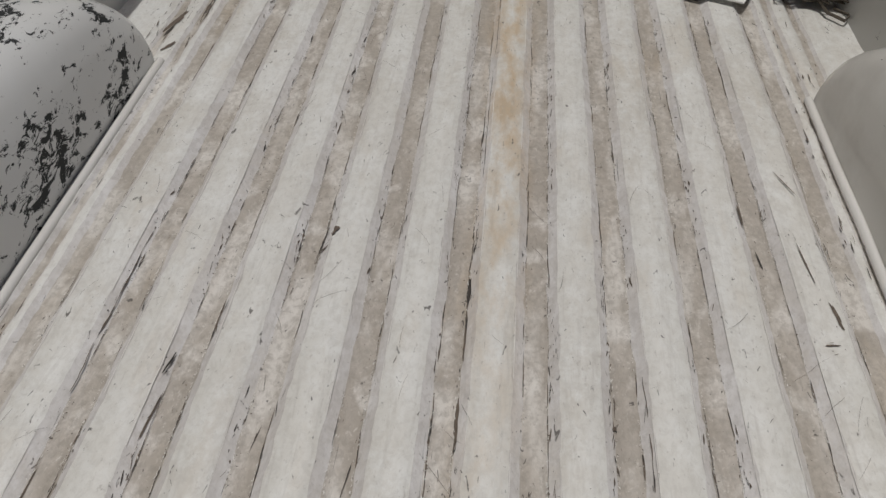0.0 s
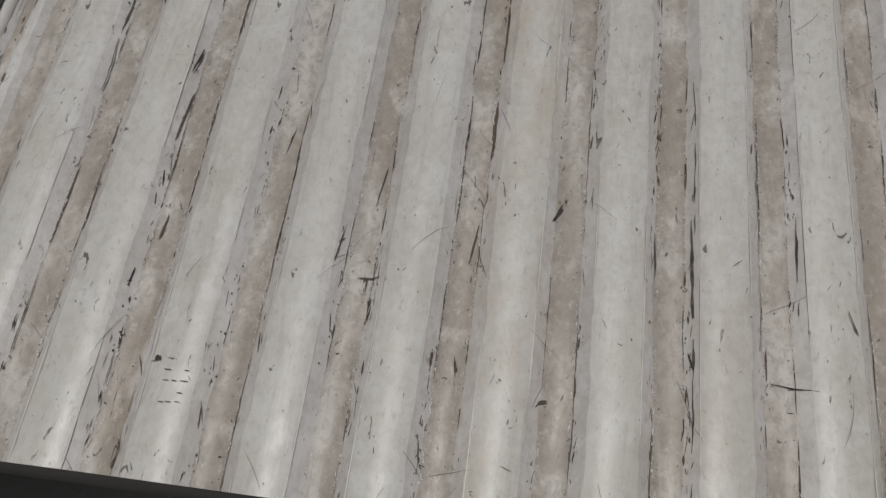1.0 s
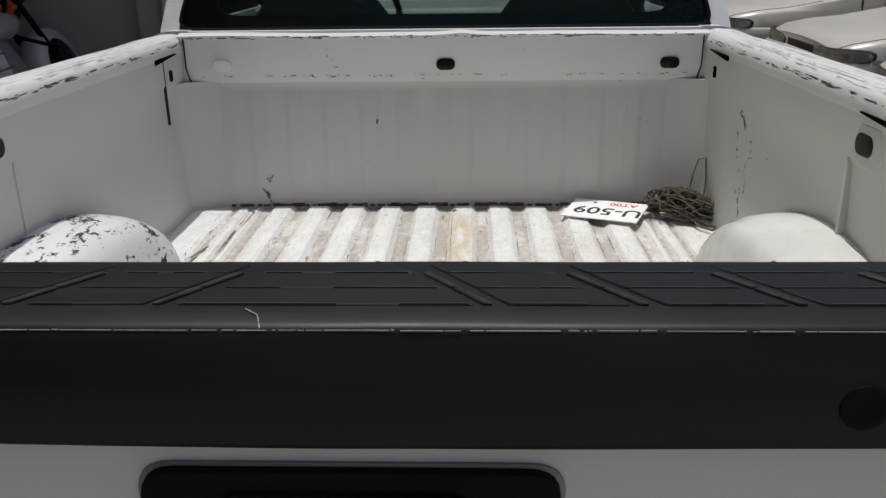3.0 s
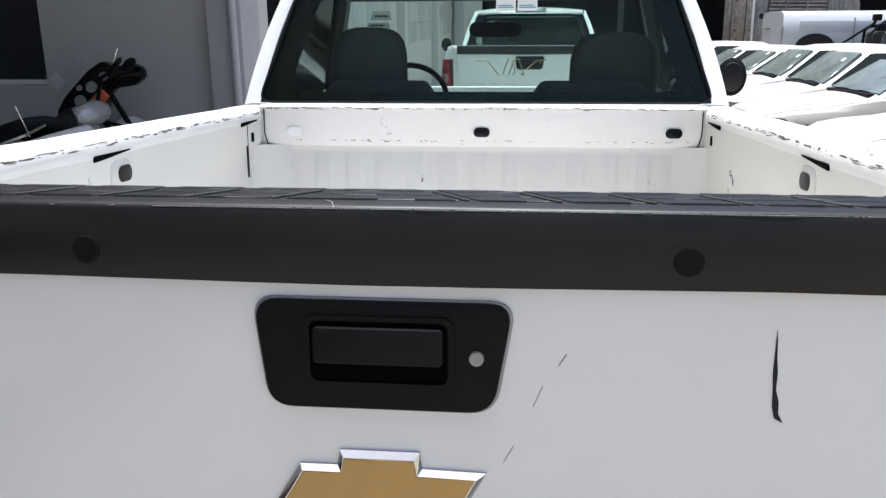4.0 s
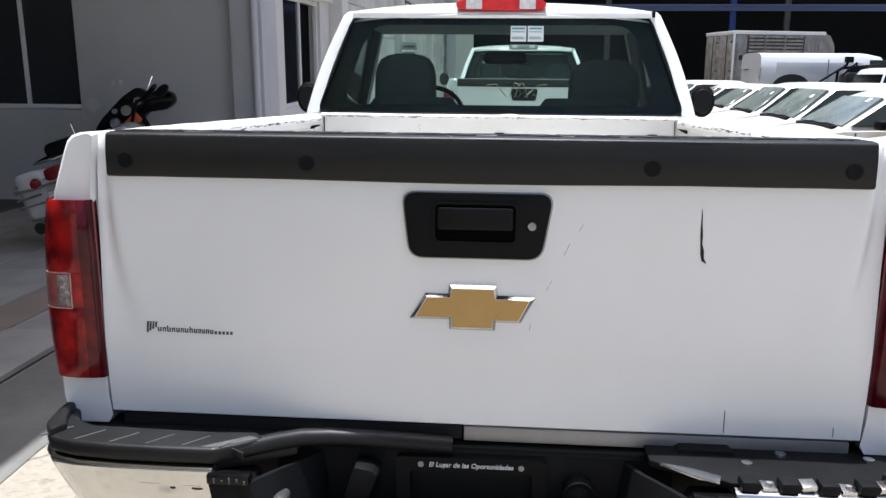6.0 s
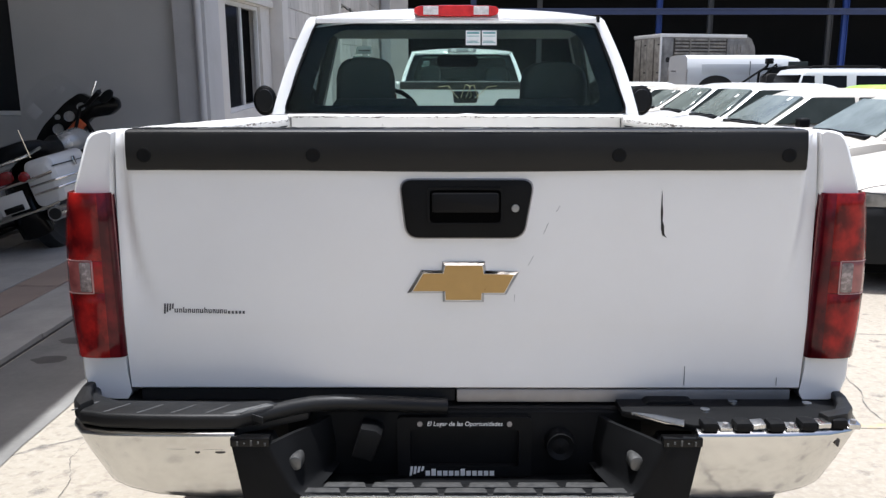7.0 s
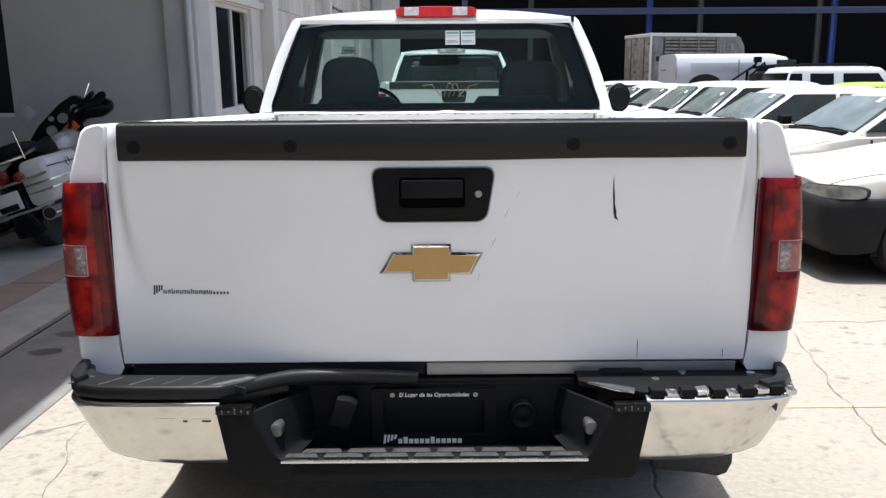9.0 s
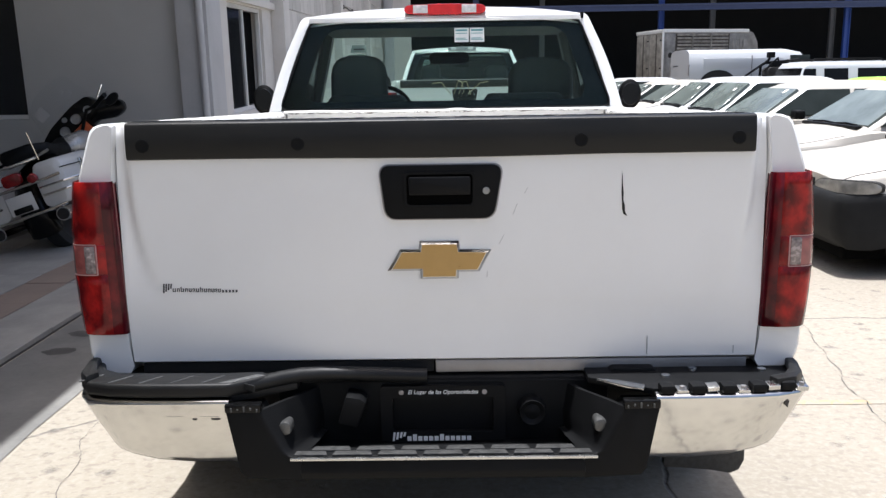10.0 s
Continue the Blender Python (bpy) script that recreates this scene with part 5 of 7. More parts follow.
    part("bumper_filler", box(-0.85, 0.85, -0.04, 0.10, 0.60, 0.676, 0.01), M_DARK, b)
    part("cross_beam", box(-0.70, 0.70, -0.055, 0.05, 0.53, 0.655, 0.02), M_DARK, b)
    # plate frame with the slogan; the name below it as bars
    o, i = rounded(-0.158, 0.158, 0.530, 0.678, 0.010), rounded(-0.128, 0.128, 0.556, 0.648, 0.006)
    y0, y1 = -0.108, -0.090
    fr = part("plate_frame", loft([[(u, y1, v) for u, v in o], [(u, y0, v) for u, v in o], [(u, y0, v) for u, v in i], [(u, y1, v) for u, v in i]], caps=False), M_BLACK, b, "black plate frame with no plate", smooth=30)
    for x in (-0.105, 0.105):
        part("frame_screw", lathe([(-0.110, 0.0), (-0.110, 0.006), (-0.106, 0.007)], "y", 12, (x, 0, 0.662)), M_GREY, fr)
    lettering("slogan", "El Lugar de las Oportunidades", 0.0145, M_PAPER, fr, pose(0.0, -0.109, 0.658, 90), 0.2)
    bm, x = None, -0.130
    for k in range(4):
        bm = prism([(x + 0.009 * k, 0.533 + 0.004 * k), (x + 0.009 * k + 0.0055, 0.533 + 0.004 * k), (x + 0.009 * k + 0.0085, 0.556), (x + 0.009 * k + 0.003, 0.556)], "y", -0.1092, -0.107, into=bm)
    x = -0.092
    for k in range(12):
        bm = box(x, x + 0.0105, -0.1092, -0.107, 0.533, 0.545 + (0.005 if k in (1, 6) else 0), into=bm)
        x += 0.0138
    part("lettering", bm, M_PAPER, fr, "white lettering as bars")


bumper()


def cab():
    c = new("cab")
    c.parent = truck
    tagged(c, "white regular cab with tinted rear window")
    # lower body
    ring0 = [(0.0, 0.52), (0.88, 0.52), (0.945, 0.56), (0.975, 0.75), (0.99, 0.93), (0.975, 1.08), (0.945, 1.25), (0.905, 1.335), (0.86, 1.345), (0.0, 1.345)]
    for y0, y1, nm in ((2.125, 2.31, "cab_corner"),):
        for s in (-1, 1):
            part(nm, loft([[(s * max(x, 0.80), y, z) for x, z in ring0[1:9]] + [(s * 0.80, y, 1.345), (s * 0.80, y, 0.52)] for y in (y0, y1)]), M_BODY, c)
    part("back_panel", box(-0.805, 0.805, 2.135, 2.16, 0.55, 1.343, 0.004), M_BODY, c)
    for s in (-1, 1):
        door = part("door", loft([[(s * max(x, 0.90) - (s * 0.0), y, z) for x, z in ring0[1:8]] + [(s * 0.90, y, 1.335), (s * 0.88, y, 0.9), (s * 0.88, y, 0.52)] for y in (2.318, 2.7, 3.1, 3.52)]), M_BODY, c, "white cab door")
        part("door_handle", box(*sorted((s * 0.965, s * 1.0)), 2.42, 2.58, 1.06, 1.10, 0.012), M_BLACK, door, "black door handle")
        # rear pillar, drip edge
        low = [(0.842, 2.165), (0.905, 2.165), (0.912, 2.30), (0.87, 2.30)]
        high = [(0.684, 2.283), (0.738, 2.283), (0.745, 2.42), (0.71, 2.42)]
        rings = []
        for k in range(9):
            t = k / 8
            bow = 0.016 * math.sin(math.pi * t)
            rings.append([(s * (a[0] * (1 - t) + b[0] * t + bow), a[1] * (1 - t) + b[1] * t, 1.335 + 0.47 * t) for a, b in zip(low, high)])
        part("rear_pillar", bevel(loft(rings), 0.008), M_BODY, c)
        fl, fh = [(0.86, 3.50), (0.90, 3.50), (0.90, 3.62), (0.86, 3.62)], [(0.69, 3.12), (0.735, 3.12), (0.735, 3.20), (0.69, 3.20)]
        part("front_pillar", loft([[(s * a, y, 1.335) for a, y in fl], [(s * a, y, 1.80) for a, y in fh]]), M_TRIM, c)
        trim = [[(s * (a[0] * (1 - t) + b[0] * t + 0.012 * math.sin(math.pi * t) - d), a[1] * (1 - t) + b[1] * t + 0.03, 1.345 + 0.445 * t) for a, b, d in ((low[0], high[0], 0.030), (low[1], high[1], 0.058), (low[2], high[2], 0.058), (low[3], high[3], 0.030))] for t in [k / 6 for k in range(7)]]
        part("pillar_trim", loft(trim), M_TRIM, c)
        part("side_glass", loft([[(s * (a + d), y, z) for a, y, z in ((0.89, 2.29, 1.34), (0.89, 3.52, 1.34), (0.728, 3.13, 1.80), (0.728, 2.41, 1.80))] for d in (0, 0.004)]), M_CLEAR, c)
        part("side_rail", box(*sorted((s * 0.69, s * 0.742)), 2.40, 3.16, 1.795, 1.83, 0.01), M_BODY, c)
        m = part("mirror", lathe([(3.58, 0.0), (3.585, 0.07), (3.60, 0.09), (3.64, 0.085), (3.70, 0.05), (3.715, 0.0)], "y", 24), M_BLACK, c, "black door mirror", at=pose(s * 1.245, 0, 1.41) @ Matrix.Diagonal((0.85, 1, 1.1, 1)))
        part("mirror_glass", lathe([(3.5795, 0.0), (3.5795, 0.066), (3.583, 0.068)], "y", 24), M_DARKGLASS, m)
        part("mirror_arm", box(*sorted((s * 0.93, s * 1.20)), 3.62, 3.67, 1.345, 1.385, 0.012), M_BLACK, c)
        part("front_fender", loft([[(s * max(x, 0.84), y, min(z, top)) for x, z in ring0[1:8]] + [(s * 0.84, y, top), (s * 0.84, y, 0.55)] for y, top in ((3.527, 1.30), (4.0, 1.24), (4.6, 1.20), (4.85, 1.10), (4.93, 0.9))]), M_BODY, c)
        part("head_lamp", box(*sorted((s * 0.60, s * 0.90)), 4.86, 4.96, 0.86, 1.06, 0.02), M_LENS, c, "clear head lamp")
    # roof
    bm = bmesh.new()
    ys = [2.262, 2.276, 2.296, 2.322, 2.356, 2.40, 2.47, 2.65, 2.9, 3.08, 3.17, 3.21]
    zs = [1.800, 1.8165, 1.833, 1.848, 1.860, 1.8695, 1.878, 1.886, 1.882, 1.866, 1.845, 1.820]
    rows = []
    for y, z in zip(ys, zs):
        rows.append([bm.verts.new((0.745 * u, y + 0.02 * u * u, z - 0.042 * abs(u) ** 2.6)) for u in [k / 10 for k in range(-10, 11)]])
    for a, b in zip(rows, rows[1:]):
        for i in range(20):
            bm.faces.new((a[i], a[i + 1], b[i + 1], b[i]))
    bmesh.ops.solidify(bm, geom=bm.faces[:], thickness=0.03)
    part("roof", bm, M_BODY, c, "white cab roof", smooth=60)
    part("roof_header", box(-0.695, 0.695, 2.268, 2.30, 1.786, 1.812, 0.006), M_BODY, c)
    part("roof_seam", box(0.700, 0.714, 2.268, 2.30, 1.790, 1.822, 0.003), M_BLACK, c, "black roof seam strip")
    part("headliner", box(-0.69, 0.69, 2.32, 3.15, 1.775, 1.79), M_TRIM, c)
    # rear window with its black border
    def pane(x, z):
        t = (z - 1.345) / 0.45
        return (x, 2.172 + 0.112 * t, z)
    outer = [(-0.848, 1.345), (0.848, 1.345), (0.690, 1.795), (-0.690, 1.795)]
    glass_ob = part("rear_window", loft([[pane(*p) for p in outer], [Vector(pane(*p)) + Vector((0, 0.005, -0.001)) for p in outer]]), M_TINT, c, "tinted rear window with a black border")
    inner = [(-0.735, 1.385), (0.735, 1.385), (0.612, 1.755), (-0.612, 1.755)]
    o2, i2 = round_outline(outer, 0.05), round_outline(inner, 0.085)
    off = Vector((0, 0.0075, 0))
    part("window_border", loft([[Vector(pane(*p)) + off for p in o2], [Vector(pane(*p)) + off for p in i2], [Vector(pane(*p)) + off * 1.3 for p in i2], [Vector(pane(*p)) + off * 1.3 for p in o2]], caps=False), M_GLOSS_BLACK, glass_ob, "black printed border")
    part("window_seal", tube([Vector(pane(*p)) + Vector((0, -0.002, 0)) for p in round_outline(outer, 0.05)], 0.006, 6, closed=True), M_BLACK, glass_ob)
    for x in (0.052, 0.132):
        q = [(x, 1.679), (x + 0.073, 1.679), (x + 0.073, 1.751), (x, 1.751)]
        lb = part("paper_label", loft([[Vector(pane(*p)) + Vector((0, -0.0015, 0)) for p in q], [Vector(pane(*p)) + Vector((0, -0.0005, 0)) for p in q]]), M_PAPER, glass_ob, "white paper label on the glass")
        bm = None
        for z, w in ((1.735, 0.060), (1.722, 0.06), (1.697, 0.052), (1.690, 0.06)):
            y = pane(0, z)[1] - 0.0025
            bm = box(x + 0.006, x + 0.006 + w, y - 0.0005, y + 0.0005, z, z + (0.008 if z > 1.73 else 0.003), into=bm)
        part("label_print", bm, M_PRINT_TEAL, lb)
    # third brake lamp
    lamp = part("brake_lamp", loft([[(x, y, 1.845 + 0.026 * q * e) for e, y in ((-1, 2.262), (-0.9, 2.254), (0.9, 2.262), (1, 2.272), (1, 2.33), (-1, 2.31))] for x, q in ((-0.203, 0.30), (-0.197, 0.62), (-0.185, 0.85), (-0.165, 0.95), (-0.082, 0.97), (-0.076, 1.06), (0.083, 1.06), (0.089, 0.97), (0.175, 0.95), (0.195, 0.85), (0.207, 0.62), (0.213, 0.30))]), M_RED_GLOW, c, "red brake lamp strip on the roof edge")
    for a, b2 in ((-0.158, -0.083), (0.090, 0.165)):
        part("cargo_lens", prism([(a, 1.825), (b2, 1.825), (b2, 1.866), (a, 1.866)], "y", 2.2525, 2.27, 0.003), M_CARGO, lamp, "clear cargo lamp lens")
    # windscreen, bonnet, grille
    ws = [(-0.87, 3.60, 1.34), (0.87, 3.60, 1.34), (0.70, 3.19, 1.805), (-0.70, 3.19, 1.805)]
    part("windscreen", loft([ws, [(x, y + 0.005, z + 0.003) for x, y, z in ws]]), M_CLEAR, c)
    part("bonnet", bevel(loft([[(-0.84, y, z - 0.05), (-0.84, y, z - 0.01), (-0.4, y, z + 0.03), (0.4, y, z + 0.03), (0.84, y, z - 0.01), (0.84, y, z - 0.05)] for y, z in ((3.60, 1.33), (4.2, 1.27), (4.7, 1.20), (4.90, 1.10))]), 0.01), M_BODY, c)
    part("grille", box(-0.60, 0.60, 4.87, 4.95, 0.72, 1.06, 0.02), M_DARK, c)
    part("grille_bar", box(-0.62, 0.62, 4.93, 4.97, 0.90, 0.97, 0.015), M_CHROME, c)
    part("front_bumper", box(-0.95, 0.95, 4.86, 5.06, 0.45, 0.70, 0.05), M_CHROME, c)
    part("cab_floor", box(-0.87, 0.87, 2.16, 3.60, 0.52, 0.60), M_DARK, c)
    part("firewall", box(-0.85, 0.85, 3.60, 3.66, 0.55, 1.29), M_DARK, c)
    part("engine_bay", box(-0.80, 0.80, 3.7, 4.85, 0.45, 1.02), M_DARK, c)
    # cabin
    part("dashboard", prism([(3.22, 0.95), (3.20, 1.22), (3.27, 1.33), (3.42, 1.36), (3.58, 1.345), (3.58, 0.95)], "x", -0.86, 0.86, 0.02), M_TRIM, c, "dark grey dashboard")
    for x in (-0.42, 0.42):
        s = part("seat", box(x - 0.26, x + 0.26, 2.34, 2.92, 0.80, 1.00, 0.05, 3), M_SEAT, c, "grey cloth seat")
        rings = []
        for z, w, y, d in ((0.95, 0.26, 2.40, 0.15), (1.15, 0.27, 2.36, 0.15), (1.34, 0.25, 2.33, 0.13), (1.42, 0.19, 2.325, 0.12)):
            rings.append([(x + u, v, z) for u, v in rounded(-w, w, y - d / 2 + 0.08, y + d / 2 + 0.08, 0.05, 4)])
        part("backrest", bevel(loft(rings), 0.02), M_SEAT, s)
        cx, k, up = (-0.465, 0.88, -0.012) if x < 0 else (0.515, 1.0, -0.035)
        part("headrest", bevel(loft([[(cx + u, v, z) for u, v in rounded(-w * k, w * k, 2.40, 2.50, 0.04, 4)] for z, w in ((1.36, 0.16), (1.42, 0.175), (1.54 + up, 0.172), (1.585 + up, 0.160), (1.615 + up, 0.138), (1.632 + up, 0.105), (1.640 + up, 0.06))]), 0.01), M_SEAT, s)
    wheel = [(-0.40 + 0.19 * math.cos(a), 3.10 + 0.07 * math.sin(a), 1.30 + 0.175 * math.sin(a)) for a in [math.tau * k / 28 for k in range(28)]]
    sw = part("steering_wheel", tube(wheel, 0.014, 8, closed=True), M_BLACK, c, "black steering wheel")
    part("wheel_spoke", box(-0.58, -0.22, 3.09, 3.12, 1.275, 1.315, 0.012), M_BLACK, sw)
    part("wheel_column", tube([(-0.40, 3.11, 1.29), (-0.40, 3.26, 1.20)], 0.035, 10), M_BLACK, sw)
    part("cabin_mirror", prism(rounded(-0.10, 0.145, 1.603, 1.673, 0.033, 7), "y", 3.015, 3.05, 0.008), M_BLACK, c, "black cabin mirror")
    for x0, x1, za, zb in ((-0.598, -0.495, 1.690, 1.735), (-0.623, -0.503, 1.646, 1.678)):
        note = part("paper_note", prism([(x0, za), (x1, za), (x1 - 0.004, zb), (x0 + 0.012, zb)], "y", 3.200, 3.2012), M_THIN_PAPER, c, "white paper note inside the windscreen")
        bm = None
        for k in range(5):
            bm = box(x0 + 0.022 + 0.014 * k, x0 + 0.032 + 0.014 * k, 3.1990, 3.1998, za + 0.014, za + 0.024, into=bm)
        part("note_print", bm, M_PRINT_BLACK, note)
    for wire in (((-0.09, 1.495), (-0.03, 1.50), (0.0, 1.46), (0.03, 1.425)), ((0.05, 1.425), (0.06, 1.46), (0.08, 1.51), (0.10, 1.50), (0.115, 1.44), (0.10, 1.425)), ((0.08, 1.425), (0.11, 1.50), (0.13, 1.505), (0.16, 1.42), (0.15, 1.425)), ((0.14, 1.425), (0.17, 1.45), (0.22, 1.495), (0.27, 1.50))):
        part("loose_wire", tube([(x, 3.36 + 0.05 * math.sin(40 * x), z) for x, z in wire], 0.0028, 6), M_WIRE, c, "thin tan wire springing from the dashboard", smooth=60)
    # wheels
    for s in (-1, 1):
        for y in (1.05, 4.07):
            wz = 0.385 + GROUND_SLOPE * y
            w = new("wheel")
            w.parent, w.matrix_basis = truck, pose(s * 0.86, y, wz)
            part("tyre", lathe([(-0.115, 0.22), (-0.125, 0.30), (-0.12, 0.36), (-0.095, 0.385), (0.095, 0.385), (0.12, 0.36), (0.125, 0.30), (0.115, 0.22)], "x", 40), M_RUBBER, w, "black tyre")
            part("rim", lathe([(s * -0.05, 0.0), (s * 0.02, 0.06), (s * 0.04, 0.10), (s * 0.02, 0.15), (s * 0.09, 0.205), (s * 0.10, 0.225), (s * -0.09, 0.225), (s * -0.09, 0.20)], "x", 32), M_DULL_CHROME, w, "grey steel rim")
    part("axle", tube([(-0.8, 1.05, 0.41), (0.8, 1.05, 0.41)], 0.05, 10), M_DARK, truck)
    for s in (-1, 1):
        part("chassis_rail", box(*sorted((s * 0.38, s * 0.46)), 0.05, 4.8, 0.47, 0.62, 0.01), M_DARK, truck)
    part("mud_flap", prism([(0.70, 0.215), (0.85, 0.202), (0.912, 0.190), (0.940, 0.202), (0.956, 0.235), (0.958, 0.62), (0.70, 0.62)], "y", 0.40, 0.412, 0.003), M_STEP, truck, "grey dusty mud flap")


cab()

# ---- what lies in the bed ----
sign = thing("unit_sign", "white card sign with black and red print", "sign", LEAN @ pose(0.502, 1.915, 0.8165, 4.0, -1.5, -25) @ Matrix.Scale(0.93, 4))
part("card", box(-0.125, 0.125, -0.085, 0.085, 0.0, 0.004, 0.001), M_PAPER, sign)
lettering("black_print", "U-509", 0.085, M_PRINT_BLACK, sign, pose(0.012, 0.012, 0.0042, 0, 0, 180), stretch=1.05)
lettering("red_print", "AT00", 0.036, M_PRINT_RED, sign, pose(-0.052 + 0.10, 0.066, 0.0042, 0, 0, 180), stretch=1.15)
part("card_hole", lathe([(0.0, 0.006), (0.0046, 0.006), (0.0046, 0.0)], "z", 12, (-0.05, 0.058, 0)), M_DARK, sign)

rope = thing("rope_bundle", "tangled bundle of dirty brown rope in the bed corner", "rope", LEAN @ pose(0.722, 1.885, 0.803) @ Matrix.Scale(0.86, 4))
for j in range(18):
    rr = random.Random(j)
    pts = []
    ph = rr.random() * 6
    for k in range(60):
        a = k * 0.42 + ph
        r = (0.025 + 0.065 * (0.5 + 0.5 * math.sin(k * 0.31 + j * 1.7))) * (0.75 + 0.5 * rr.random())
        pts.append((r * 1.15 * math.cos(a + j), r * 0.85 * math.sin(a * 0.93 + j), 0.012 + 0.10 * (0.5 + 0.5 * math.sin(k * 0.53 + j)) * (1 - (r / 0.11) ** 2 * 0.6)))
    part("strand", tube(pts, 0.0020 + 0.0016 * rr.random(), 5), M_ROPE, rope)
part("loose_end", tube([(0.02, -0.03, 0.02), (0.04, -0.11, 0.006), (0.075, -0.15, 0.005), (0.095, -0.12, 0.006), (0.06, -0.09, 0.008)], 0.0045, 5), M_ROPE, rope)
part("raised_end", tube([(0.03, 0.03, 0.07), (0.045, 0.04, 0.15), (0.06, 0.045, 0.20), (0.085, 0.045, 0.205), (0.09, 0.035, 0.13), (0.075, 0.0, 0.03)], 0.003, 5), M_ROPE, rope)


# ---- scratches on the bed floor: bare dark nicks along the ribs ----
def floor_marks():
    rr = random.Random(11)
    bm = bmesh.new()

    def sliver(x, y, length, width, turn=0.0, z=0.8022):
        pts = []
        n = 5
        for side in (1, -1):
            for k in range(n) if side > 0 else range(n - 1, -1, -1):
                t = k / (n - 1)
                w = width * (0.25 + 0.75 * math.sin(math.pi * min(0.97, max(0.03, t)))) * (0.6 + 0.8 * rr.random())
                pts.append((x + math.sin(turn) * (t - 0.5) * length + side * w / 2 * math.cos(turn), y + math.cos(turn) * (t - 0.5) * length - side * w / 2 * math.sin(turn)))
        bm.faces.new([bm.verts.new((a, b, floor_height(a, b) + 0.0012)) for a, b in pts])
    def blot(x, y, length, width, turn):
        """A bare spot with a ragged outline."""
        ring, off = [], rr.random() * 50
        for k in range(16):
            a = math.tau * k / 16
            r = 1 + 0.75 * noise.noise((math.cos(a) * 1.6 + off, math.sin(a) * 1.6, off))
            u, v = width / 2 * r * math.cos(a), length / 2 * r * math.sin(a)
            p, q = x + u * math.cos(turn) + v * math.sin(turn), y - u * math.sin(turn) + v * math.cos(turn)
            ring.append(bm.verts.new((p, q, floor_height(p, q) + 0.0014)))
        bm.faces.new(ring)

    def crack(x, y0, y1, width):
        """A thin bare line along a rib's edge, of uneven width, with breaks."""
        n, off, last = max(4, int((y1 - y0) / 0.008)), rr.random() * 90, None
        for k in range(n + 1):
            y = y0 + (y1 - y0) * k / n
            w = width * (0.75 + 1.3 * noise.noise((off, y * 38, 1.0)) + 0.5 * noise.noise((off, y * 120, 4.0))) * min(1.0, 0.2 + 3.2 * min(k, n - k) / n)
            xx = x + 0.0022 * noise.noise((off, y * 16, 7.0)) + 0.0008 * noise.noise((off, y * 70, 3.0))
            if w < width * 0.12:
                last = None
                continue
            row = [bm.verts.new((xx + q * w / 2, y, floor_height(xx, y) + 0.0014)) for q in (-1, 1)]
            if last:
                bm.faces.new((last[0], last[1], row[1], row[0]))
            last = row

    def hair(x, y, length, width, turn, curl):
        """A fine curved scratch."""
        rows, n = [], 7
        for k in range(n):
            w = width * (0.35 + 0.65 * math.sin(math.pi * (k + 0.5) / n))
            for q in (-1, 1):
                a, e = x + q * w / 2 * math.cos(turn), y - q * w / 2 * math.sin(turn)
                rows.append(bm.verts.new((a, e, floor_height(a, e) + 0.0012)))
            x, y, turn = x + math.sin(turn) * length / n, y + math.cos(turn) * length / n, turn + curl * length / n
        for k in range(n - 1):
            bm.faces.new((rows[2 * k], rows[2 * k + 1], rows[2 * k + 3], rows[2 * k + 2]))

    for k in range(10):
        c = 0.007 + 0.1157 * (k - 4.5)
        for s in (-1, 1):
            for _ in range(260):
                y = 0.13 + 1.88 * rr.random()
                if noise.noise((c * 31, y * 4.5, s * 3.0)) + 0.6 * noise.noise((c * 17, y * 19, s)) < 0.02 + 0.35 * rr.random():
                    continue
                sliver(c + s * (0.034 + 0.0085 * rr.random()), y, 0.002 + 0.024 * rr.random() ** 3, 0.0005 + 0.0016 * rr.random() ** 3, rr.gauss(0, 0.12))
        for s in (-1, 1):
            for _ in range(90):
                sliver(c + s * (0.041 + 0.010 * rr.random() ** 2), 0.13 + 1.88 * rr.random(), 0.001 + 0.0035 * rr.random() ** 2, 0.0005 + 0.0012 * rr.random() ** 2, rr.random() * 3.1)
        for _ in range(38):
            sliver(c + 0.11 * (rr.random() - 0.5), 0.13 + 1.85 * rr.random(), 0.002 + 0.012 * rr.random() ** 2, 0.0003 + 0.0006 * rr.random() ** 2, rr.gauss(0, 0.5))
        for _ in range(13):
            hair(c + 0.11 * (rr.random() - 0.5), 0.13 + 1.80 * rr.random(), 0.02 + 0.06 * rr.random(), 0.00025 + 0.0003 * rr.random(), rr.gauss(0, 0.5), rr.gauss(0, 9))
